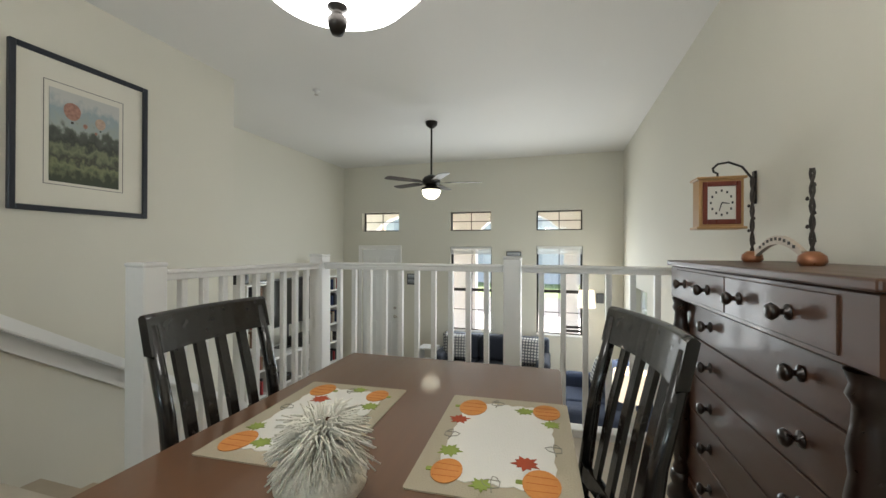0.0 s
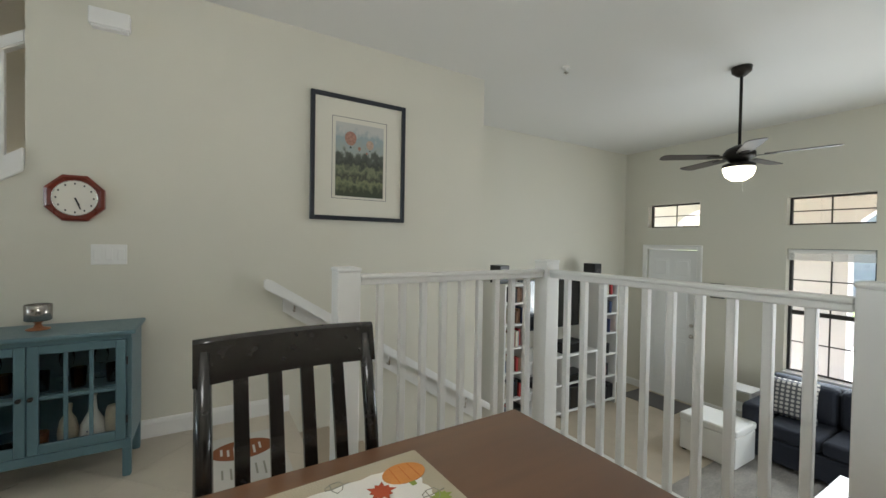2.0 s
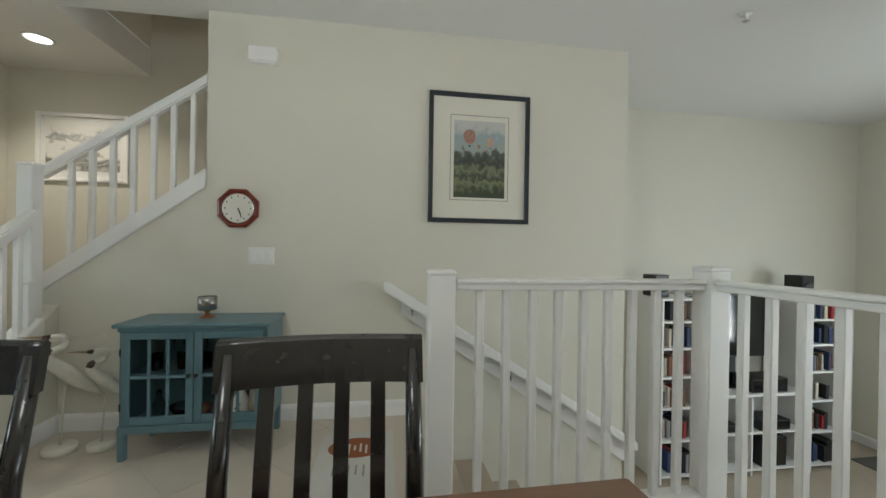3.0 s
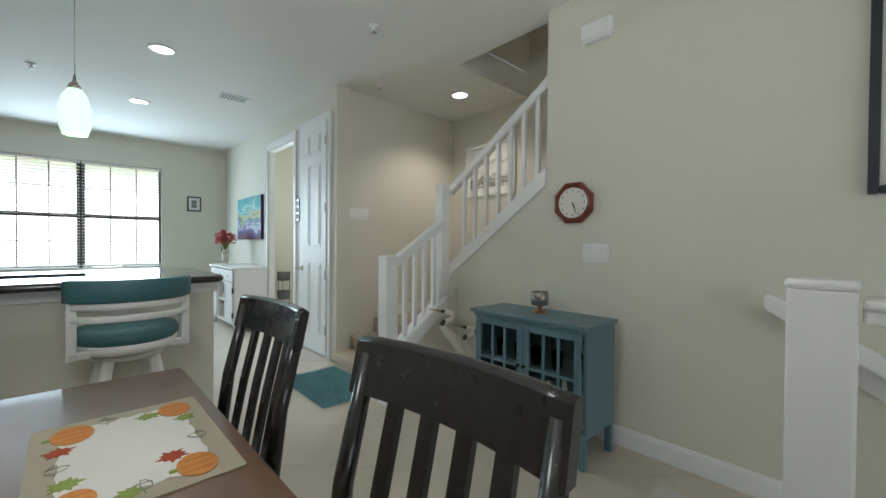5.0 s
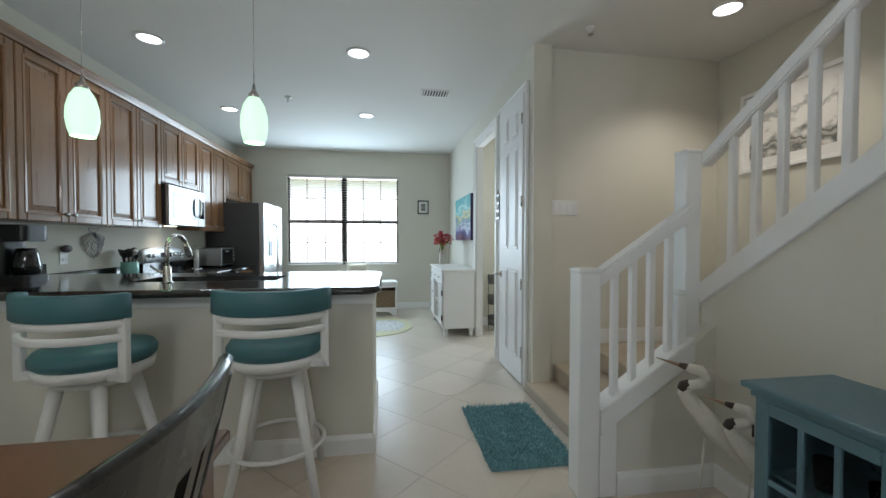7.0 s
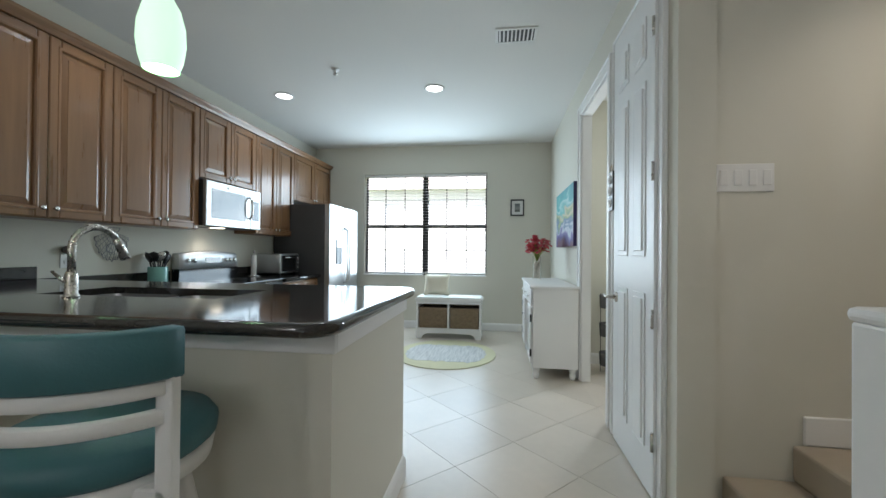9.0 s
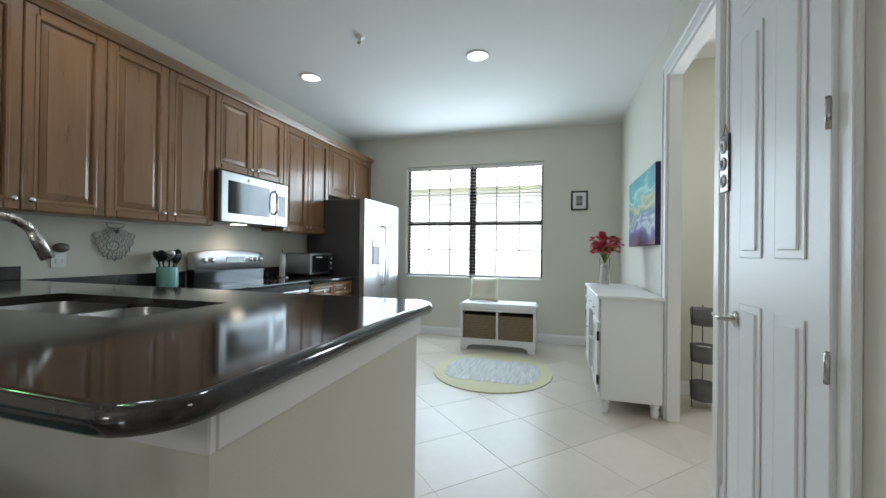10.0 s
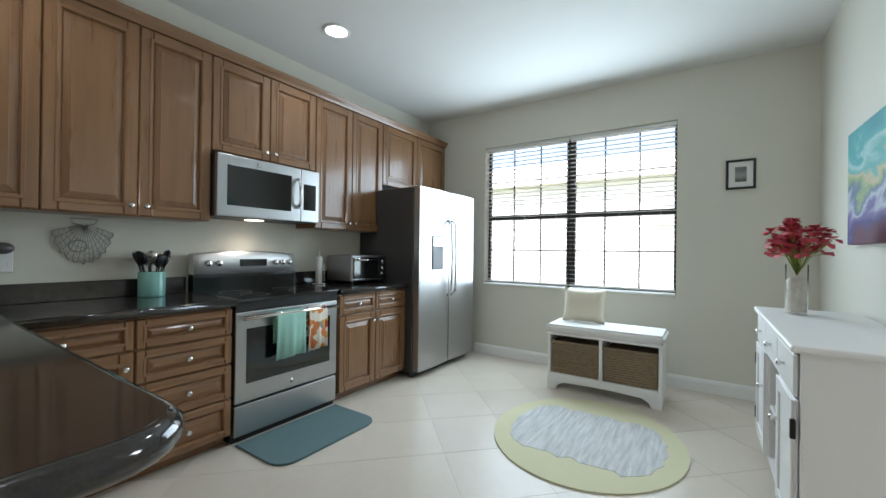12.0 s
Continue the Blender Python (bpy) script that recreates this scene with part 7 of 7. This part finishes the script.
# media wall
M_WSHELF = material("white_laminate", (0.76, 0.75, 0.73), 0.4, vary=0.01)
rng = random.Random(5)
BOOKC = [material("book_%s" % nm, c, 0.7, vary=0.1) for nm, c in (("red", (0.35, 0.03, 0.03)), ("navy", (0.03, 0.05, 0.12)), ("cream", (0.55, 0.5, 0.4)), ("black", (0.015, 0.015, 0.017)), ("brown", (0.16, 0.08, 0.04)), ("grey", (0.25, 0.25, 0.26)))]


def bookcase(y0):
    b = thing("bookcase", (-4.18, y0, LIV), "tall narrow white bookcase filled with books and discs", "bookcase", "bookcases beside the television")
    w, d, h = 0.40, 0.52, 1.80
    for y in (0, w - 0.02):
        part("side", box(0, d, y, y + 0.02, 0, h, 0.002), M_WSHELF, b)
    part("back", box(0, 0.008, 0.02, w - 0.02, 0, h), M_WSHELF, b)
    zs = [0.06, 0.40, 0.72, 1.02, 1.30, 1.56]
    for z in zs + [h - 0.02]:
        part("shelf", box(0.008, d - 0.004, 0.02, w - 0.02, z, z + 0.02), M_WSHELF, b)
    for i, z in enumerate(zs):
        y = 0.03
        while y < w - 0.09:
            t, hh = rng.uniform(0.018, 0.045), rng.uniform(0.14, 0.20)
            if rng.random() < 0.78:
                solid("book", box(0.0, rng.uniform(0.14, 0.2), 0, t - 0.002, 0, hh, 0.001), rng.choice(BOOKC), "upright book or disc case on a shelf", "book", (-4.18 + 0.30, y0 + y, LIV + z + 0.02), "books on the shelves")
            y += t
        if i == 0:
            solid("storage_box", box(0, 0.3, 0, 0.12, 0, 0.2, 0.004), M_PLASTIC, "black storage box on the bottom shelf", "box", (-4.18 + 0.19, y0 + w - 0.15, LIV + z + 0.02))


bookcase(3.98)
bookcase(5.69)
mu = thing("media_console", (-4.18, 4.395, LIV), "white media console under the television", "console")
for y in (0, 0.62, 1.27):
    part("upright", box(0, 0.5, y, y + 0.02, 0, 0.80, 0.002), M_WSHELF, mu)
for z in (0.05, 0.42):
    part("shelf", box(0, 0.498, 0.02, 1.27, z, z + 0.02), M_WSHELF, mu)
part("top", box(0, 0.51, 0, 1.29, 0.80, 0.83, 0.003), M_WSHELF, mu)
part("back", box(0, 0.008, 0.02, 1.27, 0.07, 0.80), M_WSHELF, mu)
tv = thing("television", (-4.0, 4.46, LIV + 0.83), "large black flat television on the console", "television")
part("bezel", box(0, 0.05, 0.0, 1.16, 0.30, 0.98, 0.006), M_PLASTIC, tv)
part("screen", box(0.05, 0.0525, 0.018, 1.142, 0.318, 0.962), M_BGLASS, tv, "dark glossy screen")
part("stand", box(-0.05, 0.15, 0.4, 0.76, 0, 0.012, 0.004), M_PLASTIC, tv)
part("neck", box(0.005, 0.045, 0.52, 0.64, 0.012, 0.31, 0.004), M_PLASTIC, tv)
for nm, y, z, w, h, lab in (("receiver", 5.04, 0.83, 0.42, 0.14, "black audio receiver on the console"), ("game_console", 4.54, 0.44, 0.34, 0.08, "black game console on the shelf"), ("media_player", 5.14, 0.44, 0.36, 0.10, "black media player on the shelf"), ("subwoofer", 5.16, 0.07, 0.30, 0.30, "black subwoofer in the console")):
    ob = thing(nm, (-3.94, y, LIV + z), lab, nm.replace("_", " "))
    part("case", box(0, 0.24, 0, w, 0, h, 0.006), M_PLASTIC, ob)
    part("front", box(0.24, 0.243, 0.02, w - 0.02, 0.012, h - 0.012), M_BGLASS, ob)
for y in (4.01, 5.74):
    ob = thing("speaker", (-4.0, y, LIV + 1.80), "small black speaker on top of the bookcase", "speaker", "speakers on the bookcases")
    part("cabinet", box(0, 0.2, 0, 0.15, 0, 0.22, 0.006), M_PLASTIC, ob)
    part("cone", lathe([(0, 0), (0.045, 0.0), (0.05, 0.006), (0.03, -0.006), (0, -0.01)], 18, m=Matrix.Translation((0.203, 0.075, 0.10)) @ Matrix.Rotation(radians(90), 4, "Y")), M_STEELD, ob)

# lamps
fl2 = thing("floor_lamp", (0.23, 6.58, LIV), "slim floor lamp with cream drum shade, lit", "lamp")
M_SHADE = glow("lit_cream_shade", (1.0, 0.86, 0.62), 0.17)
part("base", lathe([(0, 0), (0.14, 0), (0.14, 0.015), (0.02, 0.03), (0, 0.03)], 24), M_BRONZE, fl2)
part("pole", tube([(0, 0, 0.02), (0, 0, 1.62)], 0.010, 8), M_BRONZE, fl2)
part("shade", lathe([(0.13, 1.36), (0.11, 1.62), (0.108, 1.62), (0.128, 1.36)], 28), M_SHADE, fl2, "glowing cream shade")
et = thing("end_table", (0.45, 4.10, LIV), "small dark round end table", "table")
part("top", lathe([(0, 0.50), (0.24, 0.50), (0.245, 0.51), (0.24, 0.525), (0, 0.525)], 28), M_BLACK, et)
part("pedestal", lathe([(0.16, 0), (0.15, 0.02), (0.03, 0.05), (0.025, 0.45), (0.06, 0.50), (0, 0.50)], 20), M_BLACK, et)
tl = thing("table_lamp", (0.45, 4.10, LIV + 0.525), "table lamp with lit cream drum shade", "lamp")
part("base", lathe([(0, 0), (0.07, 0), (0.075, 0.02), (0.05, 0.12), (0.06, 0.24), (0.02, 0.32), (0.012, 0.40), (0, 0.40)], 24), M_NICKEL, tl)
part("shade", lathe([(0.17, 0.38), (0.15, 0.62), (0.148, 0.62), (0.168, 0.38)], 28), M_SHADE, tl, "glowing cream shade")

# wall pictures and small things
for x, z, w, h, lab in ((-1.04, 0.955, 0.25, 0.19, "small dark landscape photo between the windows"), (-1.04, 0.58, 0.22, 0.17, "small landscape photo between the windows"), (-1.04, 0.36, 0.22, 0.16, "small seaside photo between the windows"), (-2.86, 0.53, 0.17, 0.2, "small black framed photo beside the front door")):
    p = thing("wall_photo", (x, FY, z), lab, "picture", "small living room photos")
    part("frame", box(0, w, -0.022, 0, 0, h, 0.002), M_PLASTIC, p)
    part("print", box(0.015, w - 0.015, -0.0245, -0.022, 0.015, h - 0.015), picture_canvas("photo", [(0.3, (0.12, 0.12, 0.12)), (0.6, (0.35, 0.36, 0.38)), (0.85, (0.08, 0.09, 0.10)), (1.1, (0.45, 0.47, 0.5))], 4, 0.5), p, "grey photo print")
spk = thing("wall_speaker", (0.40, FY, 0.33), "small black speaker on the front wall", "speaker")
part("cabinet", box(0, 0.11, -0.09, 0, 0, 0.15, 0.006), M_PLASTIC, spk)
part("grille", box(0.006, 0.104, -0.094, -0.09, 0.006, 0.144), M_STEELD, spk)
sd = thing("magazine_rack", (-2.48, 6.53, LIV), "white open side rack beside the sofa", "rack")
for x in (0, 0.28):
    part("side", box(x, x + 0.02, 0, 0.3, 0, 0.56, 0.003), M_WSHELF, sd)
for z in (0.06, 0.3, 0.54):
    part("shelf", box(0.02, 0.28, 0, 0.3, z, z + 0.02), M_WSHELF, sd)
bg = thing("paper_bag", (-0.27, 6.05, LIV), "tan paper bag beside the sofa", "bag")
M_KRAFT = material("kraft_paper", (0.42, 0.28, 0.15), 0.85, vary=0.08, fine=60)
bm = bmesh.new()
for a, b, c, d in ((0, 0.004, 0, 0.18), (0.246, 0.25, 0, 0.18), (0.004, 0.246, 0, 0.004), (0.004, 0.246, 0.176, 0.18), (0.004, 0.246, 0.004, 0.176)):
    bm_box(bm, a, b, c, d, 0, 0.36 if (b - a < 0.01 or d - c < 0.01) else 0.006)
part("bag", bm, M_KRAFT, bg)
for y in (0.002, 0.178):
    part("handle", tube([(0.08, y, 0.35), (0.09, y, 0.43), (0.125, y, 0.45), (0.16, y, 0.43), (0.17, y, 0.35)], 0.004, 6), M_KRAFT, bg)
solid("floor_basket", lathe([(0, 0), (0.11, 0), (0.14, 0.16), (0.13, 0.22), (0.122, 0.22), (0.13, 0.16), (0.10, 0.01), (0, 0.01)], 22), M_CHESTD, "dark woven basket at the foot of the steps", "basket", (-2.90, 3.36, LIV))

# blinds
for nm, (u0, u1, z0, z1), side in (("k", (KWIN[0] + 0.004, mid - 0.006, KWIN[2], KWIN[3]), 1), ("k", (mid + 0.006, KWIN[1] - 0.004, KWIN[2], KWIN[3]), 1)):
    bd = thing("window_blind", (0, KY - 0.045, 0), "white slatted blind, lowered with open slats", "blind", "kitchen blinds")
    part("head_rail", box(u0, u1, -0.02, 0.02, z1 - 0.035, z1 - 0.002, 0.003), M_BLIND, bd)
    part("bottom_rail", box(u0, u1, -0.02, 0.02, z0 + 0.03, z0 + 0.045, 0.003), M_BLIND, bd)
    n = 34
    me = None
    for k in range(n):
        z = z0 + 0.06 + (z1 - z0 - 0.11) * k / (n - 1)
        if me is None:
            sl = part("slat", box(u0 + 0.004, u1 - 0.004, -0.0225, 0.0225, -0.0012, 0.0012), M_BLIND, bd)
            me = sl.data
        else:
            sl = new("slat", me)
            sl.parent = bd
        sl.location = (0, 0, z)
    for u in (u0 + 0.12, (u0 + u1) / 2, u1 - 0.12):
        part("ladder_cord", tube([(u, 0.024, z0 + 0.04), (u, 0.024, z1 - 0.03)], 0.0012, 4), M_BLIND, bd)
for f in FRONT[3:5]:
    bd = thing("window_blind", (0, FY + 0.05, 0), "white blind drawn up at the window head", "blind", "front blinds")
    part("head_rail", box(f[0] + 0.01, f[1] - 0.01, -0.03, 0.03, f[3] - 0.05, f[3] - 0.004, 0.004), M_BLIND, bd)
    for k in range(7):
        part("slat", box(f[0] + 0.012, f[1] - 0.012, -0.025, 0.025, f[3] - 0.062 - 0.012 * k, f[3] - 0.054 - 0.012 * k), M_BLIND, bd)

# ---- outdoors ----
GZ = -1.30
M_GROUND = material("lawn_ground", (0.10, 0.14, 0.05), 0.95, vary=0.2, scale=0.6, fine=20, bump=0.5)
M_STUCCO = material("tan_stucco", (0.46, 0.33, 0.25), 0.9, vary=0.06, fine=80, bump=0.3)
M_PALE = material("pale_stucco", (0.56, 0.56, 0.55), 0.9, vary=0.05, fine=40, bump=0.3)
M_PAVE = material("concrete_paving", (0.52, 0.50, 0.47), 0.9, vary=0.08, scale=1.5, fine=40, bump=0.3)
M_ASPH = material("asphalt", (0.055, 0.055, 0.057), 0.9, vary=0.15, fine=60, bump=0.4)
# roof and panes paled in their colour, in place of outdoor glare
M_ROOF = material("glare_pale_roof", (0.52, 0.49, 0.47), 0.85, vary=0.15, scale=3)
M_HGLASS = material("glare_pale_glass", (0.40, 0.42, 0.44), 0.3, vary=0.1)
tagged(finish("ground", box(-300, 300, -300, 300, GZ - 0.3, GZ), M_GROUND), "mown grass ground round the house", "ground", "", "structure")
tagged(finish("pavement", box(-12, 10, FY + 0.18, 14.6, GZ, LIV - 0.12), M_PAVE), "pale concrete paving before the front door", "pavement", "", "structure")
tagged(finish("road", box(-60, 60, 15, 21, GZ, GZ + 0.02), M_ASPH), "asphalt road in front of the house", "road", "", "structure")
tagged(finish("driveway", box(-40, 40, -14, -9, GZ, GZ + 0.02), M_PAVE), "pale paved drive behind the house", "pavement", "", "structure")
po = thing("porch", (0, 0, 0), "tan stucco porch with arches", "porch")
po["kind"] = "structure"
part("soffit", box(-6, 4, FY + 0.18, 10.4, 2.55, 2.7), M_STUCCO, po)
poly = [(-6, GZ), (-6, 2.55), (4, 2.55), (4, GZ)]
path = [(4, GZ)]
for cx in (1.35, -1.15, -4.1):
    w = 1.08
    path += [(cx + w, GZ), (cx + w, 1.35)] + [(cx + w * math.cos(radians(a)), 1.35 + 0.75 * math.sin(radians(a))) for a in range(15, 180, 15)] + [(cx - w, 1.35), (cx - w, GZ)]
path += [(-6, GZ), (-6, 2.55), (4, 2.55)]
# arch wall paler than the porch's tan, glare put into its colour
part("arch_wall", prism(path, 10.1, 10.4, "y"), M_PALE, po)
pc = thing("patio_chair", (-0.15, 8.3, LIV - 0.12), "dark slatted patio chair on the porch", "chair")
for k in range(6):
    part("slat", box(0, 0.5, -0.012, 0.012, 0.45 + 0.075 * k, 0.50 + 0.075 * k, 0.003), M_BRONZE, pc)
part("seat", box(-0.01, 0.51, -0.5, 0.0, 0.39, 0.43, 0.004), M_BRONZE, pc)
for x in (0.0, 0.46):
    for y in (-0.48, -0.03):
        part("leg", box(x, x + 0.04, y, y + 0.04, 0, 0.39 if y < -0.1 else 0.92), M_BRONZE, pc)


def house(name, x0, x1, y0, y1, h, face, label):
    hs2 = thing(name, (0, 0, GZ), label, "house")
    part("wall", box(x0, x1, y0, y1, 0, h), M_PALE, hs2)
    part("roof", prism([(y0 - 0.5, h), ((y0 + y1) / 2, h + 2.2), (y1 + 0.5, h)], x0 - 0.5, x1 + 0.5, "x"), M_ROOF, hs2)
    yf, o = (y1, 1) if face > 0 else (y0, -1)
    n = int((x1 - x0) / 2.2)
    for k in range(n):
        x = x0 + 0.7 + k * 2.2
        for z in (0.9, 3.6):
            if z + 1.4 < h:
                lo, hi = sorted((yf - o * 0.02, yf + o * 0.05))
                w = part("window", box(x, x + 1.0, lo, hi, z, z + 1.4), M_PALE, hs2)
                lo, hi = sorted((yf + o * 0.05, yf + o * 0.06))
                part("window_pane", box(x + 0.08, x + 0.92, lo, hi, z + 0.08, z + 1.32), M_HGLASS, w)
    return hs2


house("house", -13, 9, -30, -20, 5.6, 1, "pale stucco two-storey house beyond the back drive")
# added house, tall and pale to stand in for white window glare
house("house", -14, 12, 30, 40, 7.0, -1, "added pale house across the road, filling the front windows with white")
# ---- floor tiles, laid diagonally ----
SIZE, GAP = 0.457, 0.0026


def clip(poly, rect):
    x0, x1, y0, y1 = rect
    for k, v, s in ((0, x0, 1), (0, x1, -1), (1, y0, 1), (1, y1, -1)):
        out = []
        for i, p in enumerate(poly):
            q = poly[i - 1]
            pi, qi = (p[k] - v) * s >= 0, (q[k] - v) * s >= 0
            if pi != qi:
                f = (v - q[k]) / (p[k] - q[k])
                out.append((q[0] + (p[0] - q[0]) * f, q[1] + (p[1] - q[1]) * f))
            if pi:
                out.append(p)
        poly = out
        if len(poly) < 3:
            return []
    return poly


floors = [bpy.data.objects["floor"], bpy.data.objects["floor"], bpy.data.objects["floor_dining_edge"], bpy.data.objects["floor"]]
step = SIZE / math.sqrt(2)
whole = None
for reg, (rect, fl3) in enumerate(zip(((HX, RK, KY, -2.0), (WX, RK, -2.0, 1.5), (NX, RL, 1.5, 2.94), (-4.30, HX, -4.45, -2.15)), floors)):
    for i in range(-40, 40):
        for j in range(-40, 40):
            cx, cy = -1.0 + (i - j) * step, -2.6 + (i + j) * step
            if not (rect[0] - 0.4 < cx < rect[1] + 0.4 and rect[2] - 0.4 < cy < rect[3] + 0.4):
                continue
            h = (SIZE - GAP) / math.sqrt(2)
            full = [(cx + h, cy), (cx, cy + h), (cx - h, cy), (cx, cy - h)]
            pl = clip(full, rect)
            if len(pl) < 3:
                continue
            area = 0.5 * abs(sum(pl[k - 1][0] * pl[k][1] - pl[k][0] * pl[k - 1][1] for k in range(len(pl))))
            if area < 0.002:
                continue
            inside = len(pl) == 4 and area > 0.99 * 2 * h * h
            if inside and whole is not None:
                t = new("tile", whole)
                t.location = (cx, cy, 0)
            else:
                bm = prism([(x - cx, y - cy) for x, y in pl], -0.0078, 0.0)
                t = finish("tile", bm, M_TILE)
                t.location = (cx, cy, 0)
                if inside:
                    whole = t.data
            t.parent = fl3
